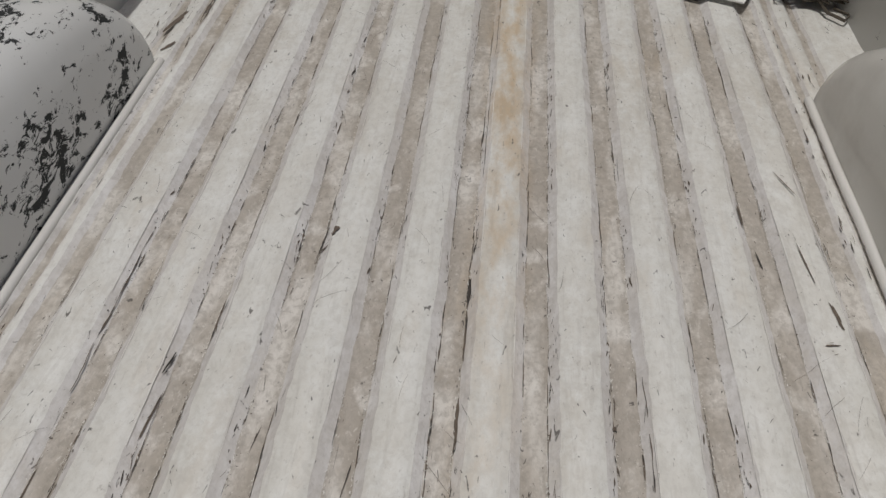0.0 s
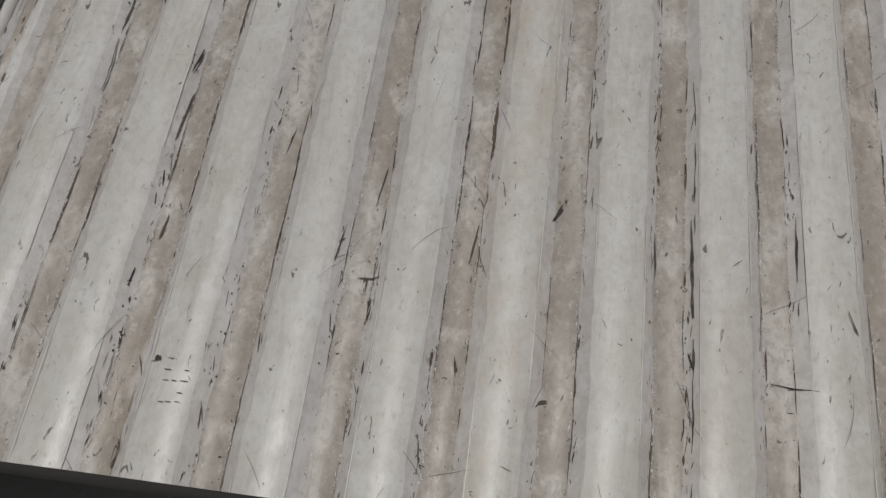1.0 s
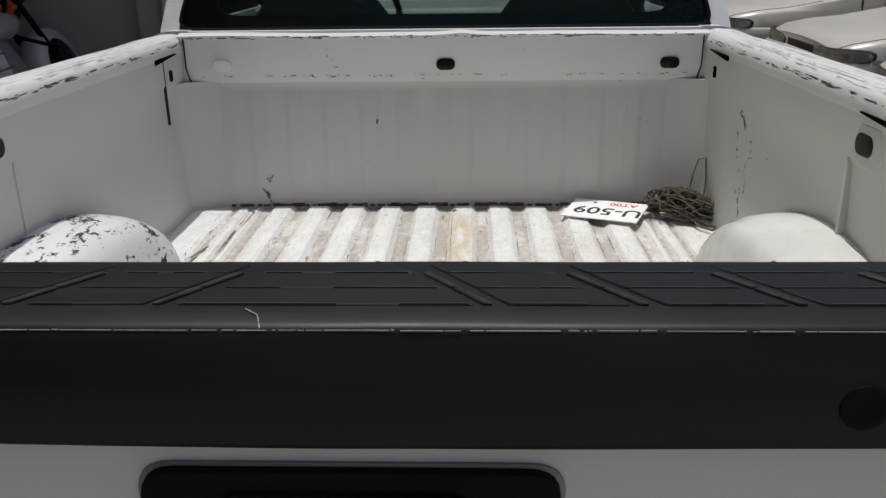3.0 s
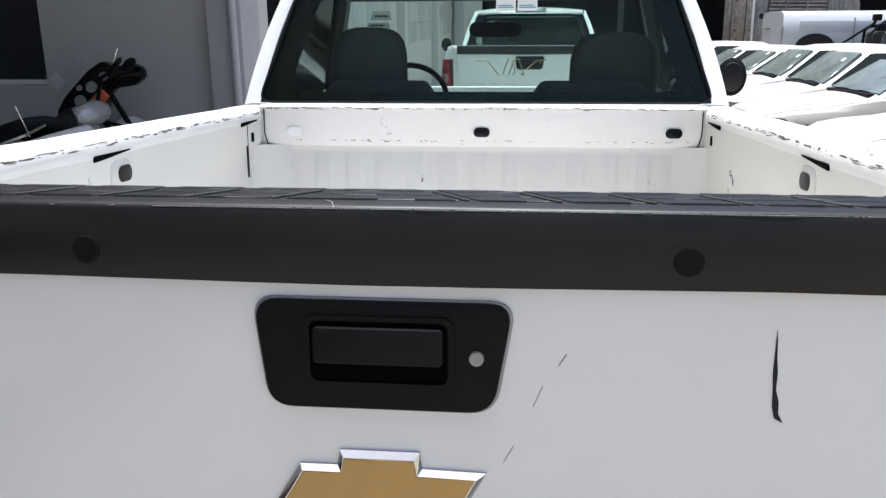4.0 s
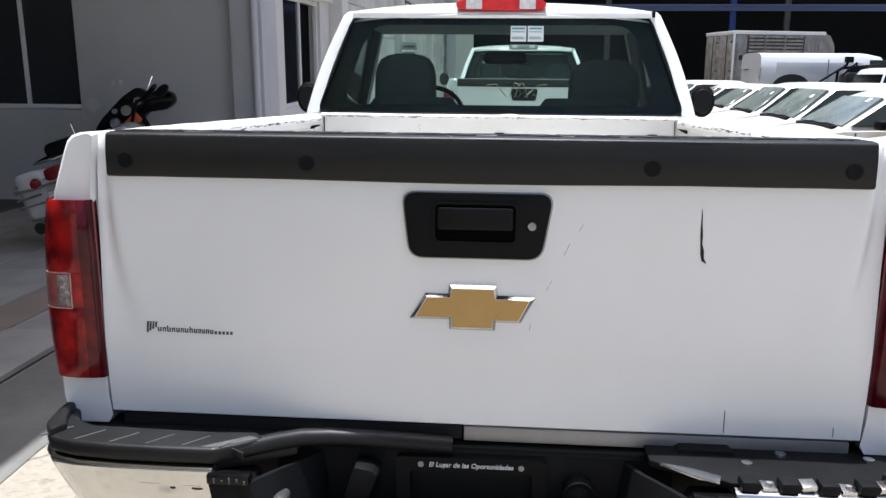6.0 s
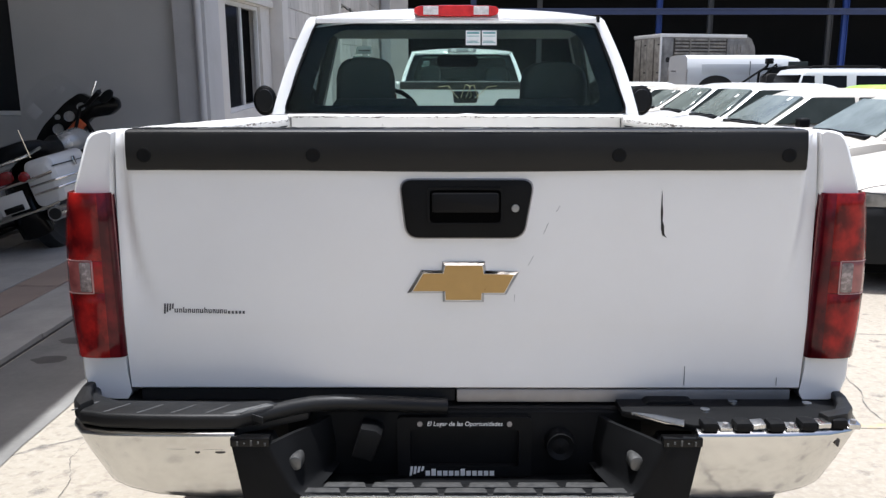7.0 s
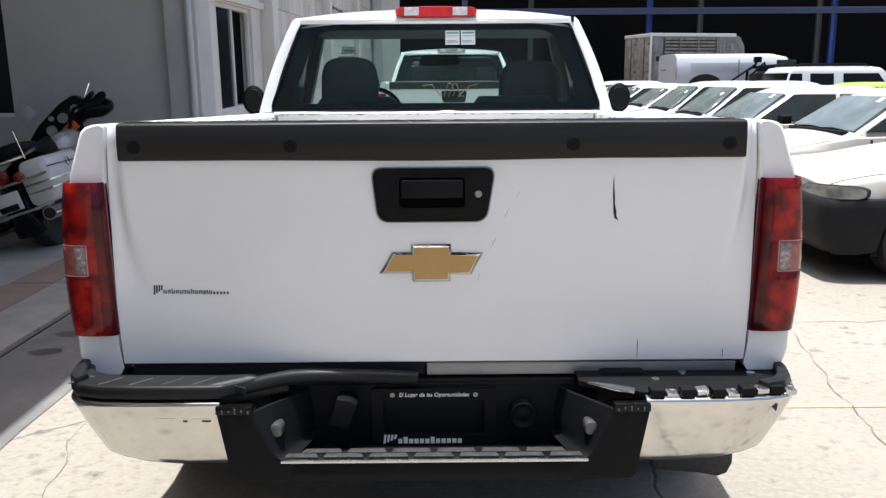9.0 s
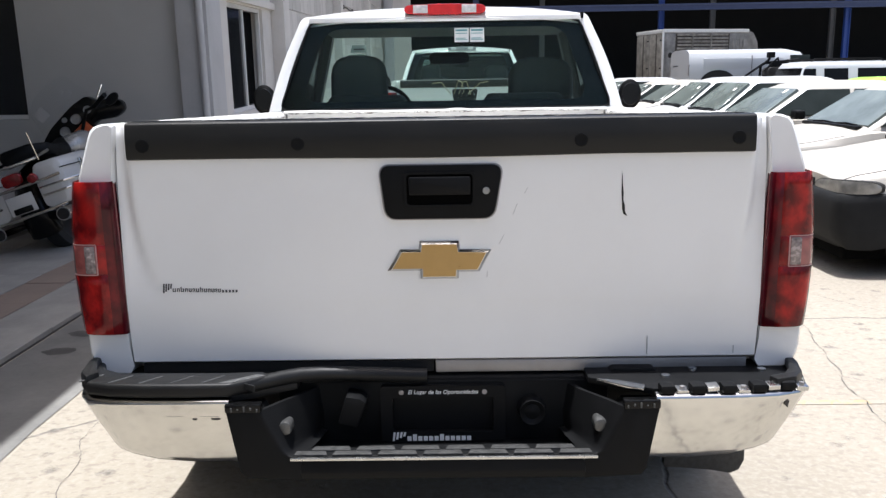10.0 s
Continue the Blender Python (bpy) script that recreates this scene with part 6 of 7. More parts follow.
    for x, y, ln, w, t in ((-0.098, 0.421, 0.036, 0.0042, 1.52), (-0.0985, 0.413, 0.026, 0.0034, 0.06), (0.024, 0.87, 0.07, 0.014, 0.02), (0.0245, 0.80, 0.16, 0.012, 0.02), (0.0235, 0.97, 0.15, 0.009, 0.02), (0.024, 0.64, 0.11, 0.010, 0.0), (0.030, 1.30, 0.36, 0.005, 0.0), (0.033, 1.75, 0.45, 0.005, 0.01),
                           (0.016, 0.475, 0.06, 0.005, 0.1), (-0.192, 0.969, 0.034, 0.016, 0.3), (-0.205, 0.932, 0.02, 0.012, 1.3), (-0.208, 0.95, 0.11, 0.004, 0.1), (-0.1, 0.545, 0.08, 0.0025, 0.12), (-0.221, 0.59, 0.06, 0.002, 0.15),
                           (0.450, 1.075, 0.075, 0.010, -0.05), (0.462, 0.98, 0.06, 0.006, -0.1), (0.525, 0.97, 0.10, 0.005, -0.1), (0.525, 0.806, 0.025, 0.006, 1.5), (0.545, 0.86, 0.08, 0.012, -0.15), (0.535, 1.16, 0.09, 0.006, -0.4), (0.56, 1.0, 0.11, 0.005, -0.1),
                           (-0.476, 0.78, 0.36, 0.007, 0.0), (-0.47, 0.47, 0.12, 0.006, 0.02), (-0.363, 0.69, 0.05, 0.005, 0.1), (-0.36, 0.60, 0.12, 0.004, 0.05), (-0.303, 0.298, 0.009, 0.013, 1.5),
                           (-0.014, 0.336, 0.022, 0.007, 0.0), (0.012, 0.333, 0.034, 0.005, -0.15), (0.108, 0.304, 0.016, 0.009, 1.4), (0.341, 0.375, 0.05, 0.004, 0.0), (0.365, 0.352, 0.06, 0.002, 1.7), (0.109, 0.53, 0.035, 0.010, 0.4), (0.222, 0.648, 0.010, 0.010, 0.0),
                           (0.262, 0.42, 0.30, 0.010, 0.0), (0.264, 0.62, 0.22, 0.006, 0.0), (0.377, 0.49, 0.13, 0.006, -0.05), (0.43, 0.43, 0.05, 0.003, -0.3), (-0.135, 0.455, 0.06, 0.004, 0.1), (-0.345, 0.455, 0.05, 0.006, 0.1), (0.04, 1.968, 0.025, 0.03, 0.0), (0.004, 1.93, 0.03, 0.012, 0.1),
                           (-0.61, 1.75, 0.32, 0.022, 0.03), (-0.66, 1.60, 0.12, 0.03, 0.2), (-0.60, 1.92, 0.2, 0.012, 0.0), (-0.64, 1.50, 0.06, 0.02, 0.5)):
        if ln > 0.12:
            crack(x, y - ln / 2, y + ln / 2, w * 0.26)
        else:
            blot(x, y, ln * 0.70, w * 0.45, t)
            for _ in range(3):
                sliver(x + rr.gauss(0, w * 0.4), y + rr.gauss(0, ln * 0.4), 0.002 + 0.008 * rr.random(), 0.0005 + 0.0009 * rr.random(), t + rr.gauss(0, 0.25))
    # rows of short grey dashes on one rib
    for k in range(5):
        for q in range(3):
            if rr.random() < 0.4:
                continue
            sliver(-0.290 + 0.009 * q + 0.004 * rr.random(), 0.298 - 0.0115 * k + 0.002 * rr.random(), 0.003 + 0.007 * rr.random(), 0.0006 + 0.001 * rr.random(), 1.55)
    for k in range(10):
        c = 0.007 + 0.1157 * (k - 4.5)
        for s in (-1, 1):
            y = 0.12 + 0.3 * rr.random()
            while y < 1.95:
                ln = 0.03 + 0.22 * rr.random() ** 2
                crack(c + s * (0.0405 + 0.002 * rr.random()), y, y + ln, 0.0008 + 0.0014 * rr.random() ** 2)
                y += ln + 0.02 + 0.22 * rr.random() ** 2
    for s in (-1, 1):
        for x in (0.606, 0.625, 0.644, 0.659, 0.678, 0.698):
            for _ in range(70):
                y = 0.13 + 1.86 * rr.random()
                if noise.noise((x * 41, y * 4.0, s * 5.0)) > -0.1:
                    sliver(s * (x + rr.gauss(0, 0.003)), y, 0.003 + 0.04 * rr.random() ** 2, 0.0006 + 0.0018 * rr.random() ** 2, rr.gauss(0, 0.06))
    # worn edges of the rails and the front wall
    def chip(p, along, across, ln, w):
        p, along, across = Vector(p), Vector(along), Vector(across)
        bm.faces.new([bm.verts.new(p + along * a * ln + across * c * w) for a, c in ((-0.5, 0), (-0.2, 0.5 * rr.random() + 0.2), (0.3, 0.5), (0.5, 0), (0.2, -0.5), (-0.3, -0.4 * rr.random() - 0.1))])
    for s in (-1, 1):
        for _ in range(110):
            y = 0.14 + 1.9 * rr.random()
            chip((s * (0.7905), y, 1.312 + 0.010 * rr.random()), (0, 1, 0), (0, 0, 1), 0.008 + 0.06 * rr.random() ** 2, 0.001 + 0.003 * rr.random())
        for _ in range(190):
            y = 0.14 + 1.9 * rr.random()
            chip((s * (0.800 + 0.020 * rr.random() ** 2), y, 1.3428), (0, 1, 0), (1, 0, 0), 0.006 + 0.05 * rr.random() ** 2, 0.0006 + 0.0016 * rr.random())
        for _ in range(46):
            y = 0.2 + 1.75 * rr.random()
            chip((s * (rr.choice((0.812, 0.846)) + rr.gauss(0, 0.002)), y, 1.3432), (0, 1, 0), (1, 0, 0), 0.05 + 0.22 * rr.random() ** 2, 0.0008 + 0.0014 * rr.random())
    for _ in range(120):
        x = -0.77 + 1.54 * rr.random()
        chip((x, 2.0195, 1.328 + 0.008 * rr.random()), (1, 0, 0), (0, 0, 1), 0.006 + 0.04 * rr.random() ** 2, 0.001 + 0.003 * rr.random())
    for _ in range(60):
        chip((-0.77 + 1.54 * rr.random(), 2.0255, 1.213 + 0.006 * rr.random()), (1, 0, 0), (0, 0, 1), 0.004 + 0.02 * rr.random() ** 2, 0.001 + 0.002 * rr.random())
    floor = next(o for o in truck.children if o.name == "bed_floor")
    ob = part("bare_scratch", bm, (M_BARE, M_GRIME), floor, "dark bare scratches along ribs and rails", smooth=0)
    for face in ob.data.polygons:
        face.material_index = 1 if rr.random() < 0.68 else 0
    tagged(ob, kind="stuff")
    # pale crumbs of lifted paint along the foot of the ribs, and painted crest glints
    bm = bmesh.new()
    for k in range(10):
        c = 0.007 + 0.1157 * (k - 4.5)
        for s in (-1, 1):
            for _ in range(420):
                y = 0.13 + 1.88 * rr.random()
                if noise.noise((c * 23, y * 6.0, s * 9.0)) > -0.15:
                    x = c + s * (0.0425 + rr.gauss(0, 0.0009))
                    ln, w, t = 0.001 + 0.005 * rr.random() ** 2, 0.0004 + 0.0008 * rr.random(), rr.gauss(0, 0.35)
                    bm.faces.new([bm.verts.new((x + a * w + e * ln * math.sin(t), y + e * ln * math.cos(t), floor_height(x, y) + 0.0015)) for a, e in ((-0.5, -0.3), (0, -0.5), (0.5, -0.2), (0.4, 0.4), (-0.3, 0.5))])
            # the crest's highlight, laid on as long pale slivers
            y = 0.12
            while y < 1.95:
                ln = 0.05 + 0.25 * rr.random()
                x = c + s * (0.0275 + 0.001 * rr.random())
                bm.faces.new([bm.verts.new((x + a * 0.0010, y + e * ln, floor_height(x, y) + 0.0013)) for a, e in ((-0.3, 0), (0.3, 0), (0.5, 0.5), (0.2, 1), (-0.2, 1), (-0.5, 0.5))])
                y += ln + 0.3 * rr.random()
    tagged(part("paint_crumb", bm, M_CHALK_GLINT, floor, "pale crumbs of lifted paint and painted glints on the crests", smooth=0), kind="stuff")


floor_marks()


# ---- the second pickup, ahead ----
other = copy_thing(truck, pose(0.21, 8.87, 0) @ LEAN @ Matrix.Scale(1.07, 4))
tagged(other, "white pickup parked ahead, seen through the cab")
for o in list(other.children_recursive):
    if o.name.split(".")[0] in ("tread", "worn_line", "cap_screw", "rubbed_edge", "dirt_crumb", "scrape", "scratch", "bare_scratch", "black_print", "sticker", "paper_label", "label_print", "tread_rib", "badge", "badge_face", "plate_frame", "slogan", "lettering", "frame_screw", "loose_wire"):
        bpy.data.objects.remove(o)
    elif o.name.split(".")[0] == "brake_lamp":
        o.material_slots[0].link = "OBJECT"
        o.material_slots[0].material = M_GREY
        tagged(o, "dull smoked brake lamp strip")


# ---- parked cars ----
def ring_of(half):
    return half + [(-y, z) for y, z in half[-2:0:-1]]


def sedan(at, paint, label, group="row of parked cars", tall=1.35, bumper=None, lamp_orange=False):
    """A small saloon with its nose at x = 0, tail towards +x."""
    car = thing("sedan_car", label, "car", at, group)
    st = [(0.0, 0.88, 0.690, 0.40), (0.03, 0.92, 0.715, 0.34), (0.10, 0.965, 0.745, 0.28), (0.30, 0.99, 0.782, 0.22), (0.37, 0.992, 0.790, 0.215), (0.60, 1.0, 0.81, 0.20), (0.95, 1.0, 0.87, 0.20), (1.18, 1.0, 0.905, 0.20), (1.6, 1.0, 0.915, 0.20), (2.4, 1.0, 0.925, 0.20), (3.2, 1.0, 0.94, 0.20), (3.5, 0.99, 0.955, 0.22), (3.85, 0.965, 0.945, 0.26), (4.02, 0.93, 0.90, 0.30), (4.10, 0.88, 0.80, 0.38)]
    rings = []
    for x, w, top, low in st:
        half = [(0.0, low), (0.66 * w, low), (0.77 * w, low + 0.06), (0.822 * w, 0.45), (0.832 * w, 0.58 + 0.1 * (top - 0.6)), (0.818 * w, min(0.76, top - 0.07)), (0.785 * w, top - 0.035), (0.70 * w, top - 0.010), (0.35 * w, top + 0.012), (0.0, top + 0.018)]
        tuck = 0.86 if x < 0.35 else 1.0
        rings.append([(x, y * (tuck if z < 0.57 else 1), z) for y, z in ring_of(half)])
    bm = loft(rings)
    body = part("body", bm, paint, car, smooth=42)
    part("underbody", box(0.10, 3.98, -0.74, 0.74, 0.165, 0.198, 0.01), M_DARK, car)
    # greenhouse: roof with pillars
    def plan(x0, x1, hw, z, r):
        return [(u, v, z) for u, v in rounded(x0, x1, -hw, hw, r, 4)]
    h = tall
    gh = loft([plan(1.10, 3.52, 0.735, 0.88, 0.10), plan(1.345, 3.33, 0.700, 1.02, 0.10), plan(1.70, 3.03, 0.615, h - 0.10, 0.12), plan(1.84, 2.92, 0.575, h - 0.045, 0.13), plan(2.0, 2.80, 0.50, h - 0.012, 0.14), plan(2.3, 2.6, 0.3, h, 0.1)])
    part("roof", gh, paint, car, smooth=50)
    k = (h - 0.10 - 0.90)

    def pane(name, pts, push, label="dark window glass"):
        a = [Vector(p) + Vector(push) for p in pts]
        b = [Vector(p) - Vector(push) * 3 for p in pts]
        return part(name, bevel(loft([a, b]), 0.003, 1), M_SCREENGLASS if name == "windscreen" else M_CARGLASS, car, label)
    zt, zb = h - 0.105, 0.925
    ws = pane("windscreen", [(1.195, -0.685, zb), (1.195, 0.685, zb), (1.67, 0.565, zt), (1.67, -0.565, zt)], (-0.013, 0, 0.014), "dusty sloping windscreen with sky sheen in its colour")
    pane("rear_screen", [(3.46, -0.64, zb), (3.46, 0.64, zb), (3.06, 0.52, zt), (3.06, -0.52, zt)], (0.013, 0, 0.013))
    for s in (-1, 1):
        pane("side_glass", [(1.285, s * 0.735, 0.935), (2.27, s * 0.735, 0.935), (2.27, s * 0.634, zt), (1.75, s * 0.634, zt)], (0, s * 0.010, 0.004))
        pane("side_glass", [(2.33, s * 0.735, 0.935), (3.05, s * 0.735, 0.935), (2.92, s * 0.634, zt), (2.33, s * 0.634, zt)], (0, s * 0.010, 0.004))
        m = part("door_mirror", box(1.50, 1.62, *sorted((s * 0.79, s * 0.96)), 0.90, 1.01, 0.03, 3), M_BLACK, car, "black door mirror")
        cols = ((0.33, -0.012, 0.604, 0.644), (0.42, -0.013, 0.600, 0.670), (0.55, -0.013, 0.599, 0.680), (0.70, -0.012, 0.600, 0.688), (0.765, 0.012, 0.601, 0.692), (0.812, 0.060, 0.602, 0.692), (0.836, 0.150, 0.604, 0.686), (0.838, 0.190, 0.608, 0.676), (0.838, 0.215, 0.616, 0.664), (0.838, 0.226, 0.630, 0.650))

        def lens(grow, out):
            rows = [(x - out, s * (y + out * 0.4), z0 - grow, z1 + grow) for y, x, z0, z1 in cols]
            return loft([[(x, y, z0), (x - 0.004, y * 1.003, (z0 + z1) / 2), (x, y, z1), (x + 0.06, y * 0.95, z1), (x + 0.06, y * 0.95, z0)] for x, y, z0, z1 in rows])
        part("lamp_gasket", lens(0.0045, 0.0), M_DARK, car)
        lamp = part("head_lamp", lens(0.0, 0.005), M_HEADLAMP, car, "clear head lamp", smooth=50)
        if lamp_orange:
            part("side_lamp", box(0.09, 0.17, *sorted((s * 0.74, s * 0.80)), 0.57, 0.65, 0.01), M_ORANGE, car, "orange side lamp")
        part("door_seam", box(1.30, 1.306, *sorted((s * 0.80, s * 0.834)), 0.30, 0.86), M_DARK, car)
        part("door_seam", box(2.29, 2.296, *sorted((s * 0.80, s * 0.834)), 0.30, 0.86), M_DARK, car)
        for x in (0.70, 3.30):
            w = new("wheel")
            w.parent, w.matrix_basis = car, pose(x, s * 0.745, 0.29)
            part("tyre", lathe([(-0.09, 0.17), (-0.10, 0.24), (-0.085, 0.285), (0.085, 0.285), (0.10, 0.24), (0.09, 0.17)], "y", 28), M_RUBBER, w, "black tyre")
            part("rim", lathe([(s * 0.03, 0.0), (s * 0.05, 0.08), (s * 0.06, 0.15), (s * 0.095, 0.175), (s * -0.06, 0.175)], "y", 24), M_DULL_CHROME, w, "grey wheel cover")
            part("wheel_well", lathe([(s * 0.088, 0.33), (s * -0.14, 0.33), (s * -0.14, 0.0)], "y", 24), M_DARK, w)
    part("grille", box(-0.004, 0.05, -0.29, 0.29, 0.590, 0.665, 0.012), M_DARK, car, "dark grille")
    b = bumper or paint
    # the bumper wraps round the corners and is cut away along the front wheel arch
    way = [(0.46, 0.826, 0.54), (0.41, 0.828, 0.475), (0.365, 0.829, 0.38), (0.335, 0.829, 0.22), (0.20, 0.828, 0.20), (0.11, 0.820, 0.20), (0.055, 0.800, 0.20), (0.022, 0.755, 0.20), (0.010, 0.66, 0.20), (0.003, 0.40, 0.20), (0.0, 0.0, 0.20)]
    way = [(x, -y, z) for x, y, z in way] + [(x, y, z) for x, y, z in way[-2::-1]]
    rings = []
    for k, (x, y, low) in enumerate(way):
        a, c = way[max(k - 1, 0)], way[min(k + 1, len(way) - 1)]
        out = Vector((a[1] - c[1], c[0] - a[0])).normalized()
        f = 1.0 if x < 0.03 else 0.4
        ring = []
        for o, z in ((-0.02, 0.20), (0.035, 0.27), (0.055, 0.34), (0.060, 0.53), (0.046, 0.586), (0.02, 0.602), (-0.05, 0.606), (-0.06, 0.20)):
            ring.append((x + out.x * o * f, y + out.y * o * f, max(z, low + 0.05 * (z - 0.2))))
        rings.append(ring)
    # black block stands for the low nose edge and the shadow beneath it
    part("lower_lip", box(0.03, 0.34, -0.76, 0.76, 0.12, 0.24, 0.03), M_SHADE_BLACK, car)
    for s in (-1, 1):
        seam = [(x, s * 0.742 * w, top - 0.0225) for x, w, top, low in st[1:7]]
        part("hood_seam", tube(seam, 0.0042, 5), M_DARK, car)
    part("front_bumper", loft(rings), b, car, "front bumper", smooth=60)
    part("rear_bumper", box(4.0, 4.14, -0.78, 0.78, 0.32, 0.55, 0.04), b, car)
    for y0, y1 in ((-0.5, -0.05), (0.0, 0.45)):
        part("wiper", tube([(1.165, y0, 0.935), (1.17, (y0 + y1) / 2, 0.945), (1.155, y1, 0.935)], 0.010, 5), M_BLACK, car, "black wiper")
    part("cowl", box(1.10, 1.175, -0.62, 0.62, 0.895, 0.932, 0.012), M_BLACK, car)
    tag = [(y, z, 1.195 + 0.475 * (z - zb) / (zt - zb)) for y, z in ((-0.30, 1.19), (-0.38, 1.19), (-0.38, 1.23), (-0.30, 1.23))]
    part("paper_tag", loft([[(x - o, y, z + o) for y, z, x in tag] for o in (0.016, 0.014)]), M_PAPER, ws, "white paper tag")
    return car


near = sedan(pose(2.80, 4.50, 0), M_CARPAINT, "cream-white saloon with a charcoal bumper, dusty", bumper=M_CARGREY)
second = sedan(pose(2.84, 6.62, 0), M_CARPAINT, "dusty cream-white saloon in a parked row", lamp_orange=True)
for y, dx in ((8.90, -0.22), (15.4, 0.1), (17.6, 0.05)):
    copy_thing(second, pose(2.88 + dx, y, 0))
tall = sedan(pose(2.80, 11.0, 0), M_CARPAINT_B, "clean white saloon in a parked row", tall=1.41)
for y, dx in ((13.2, 0.1), (19.8, 0.0), (22.0, 0.1)):
    copy_thing(tall, pose(2.80 + dx, y, 0))
lime = sedan(pose(7.45, 17.0, 0), M_LIME, "lime green saloon behind the parked row", group="")


# ---- van, box body, estate car and the black machine ----
def van(at):
    v = thing("panel_van", "white panel van with plain sides", "van", at)
    half = [(0.0, 0.35), (0.90, 0.35), (0.97, 0.5), (0.98, 1.1), (0.95, 1.5), (0.88, 1.98), (0.78, 2.10), (0.4, 2.15), (0.0, 2.16)]
    rings = []
    for x, s, lift in ((0.0, 0.96, 0), (0.05, 1, 0), (3.3, 1, 0), (3.75, 0.97, -0.12), (4.15, 0.95, -0.75), (4.75, 0.92, -1.0), (4.95, 0.85, -1.15)):
        rings.append([(x, y * s, z + (lift * (z - 0.6) / 1.5 if z > 0.6 else 0)) for y, z in ring_of(half)])
    part("body", loft(rings), M_VAN, v, smooth=45)
    for s in (-1, 1):
        part("side_glass", box(3.35, 4.0, *sorted((s * 0.90, s * 0.955)), 1.35, 1.85, 0.02), M_CARGLASS, v)
        part("side_panel", box(0.45, 3.1, *sorted((s * 0.93, s * 0.968)), 1.05, 1.75, 0.02), M_VAN, v)
        part("panel_seam", box(2.05, 2.065, *sorted((s * 0.94, s * 0.986)), 0.55, 1.85), M_STEEL_GREY, v)
        for x in (0.95, 4.1):
            w = new("wheel")
            w.parent, w.matrix_basis = v, pose(x, s * 0.88, 0.36)
            part("tyre", lathe([(-0.11, 0.2), (-0.12, 0.3), (-0.1, 0.36), (0.1, 0.36), (0.12, 0.3), (0.11, 0.2)], "y", 28), M_RUBBER, w, "black tyre")
            part("rim", lathe([(s * 0.03, 0.0), (s * 0.06, 0.12), (s * 0.11, 0.205), (s * -0.06, 0.205)], "y", 24), M_GREY, w)
            part("wheel_well", lathe([(s * 0.108, 0.60), (s * -0.2, 0.60), (s * -0.2, 0.0)], "y", 28, (0, 0, 0.28)), M_DARK, w)
    part("windscreen", loft([[(3.83, -0.75, 1.95), (3.83, 0.75, 1.95), (4.22, 0.78, 1.30), (4.22, -0.78, 1.30)], [(3.80, -0.75, 1.9), (3.80, 0.75, 1.9), (4.15, 0.78, 1.28), (4.15, -0.78, 1.28)]]), M_CARGLASS, v)
    for s in (-1, 1):
        part("tail_lamp", box(-0.01, 0.05, *sorted((s * 0.82, s * 0.93)), 1.0, 1.5, 0.01), M_GREY, v, "grey tail lamp")
    part("rear_lettering", box(-0.012, 0.02, 0.15, 0.62, 1.42, 1.47, 0.004), M_PRINT_GREY, v, "dark lettering as a bar")
    return v


tagged(part("loading_platform", box(6.9, 16.0, 23.2, 26.4, -0.1, 0.75, 0.02), M_APRON), "low grey concrete loading platform behind the cars", "platform", kind="structure")
van(pose(7.24, 24.5, 0.75, 0, 0, 3) @ Matrix.Diagonal((0.93, 1, 0.68, 1)))


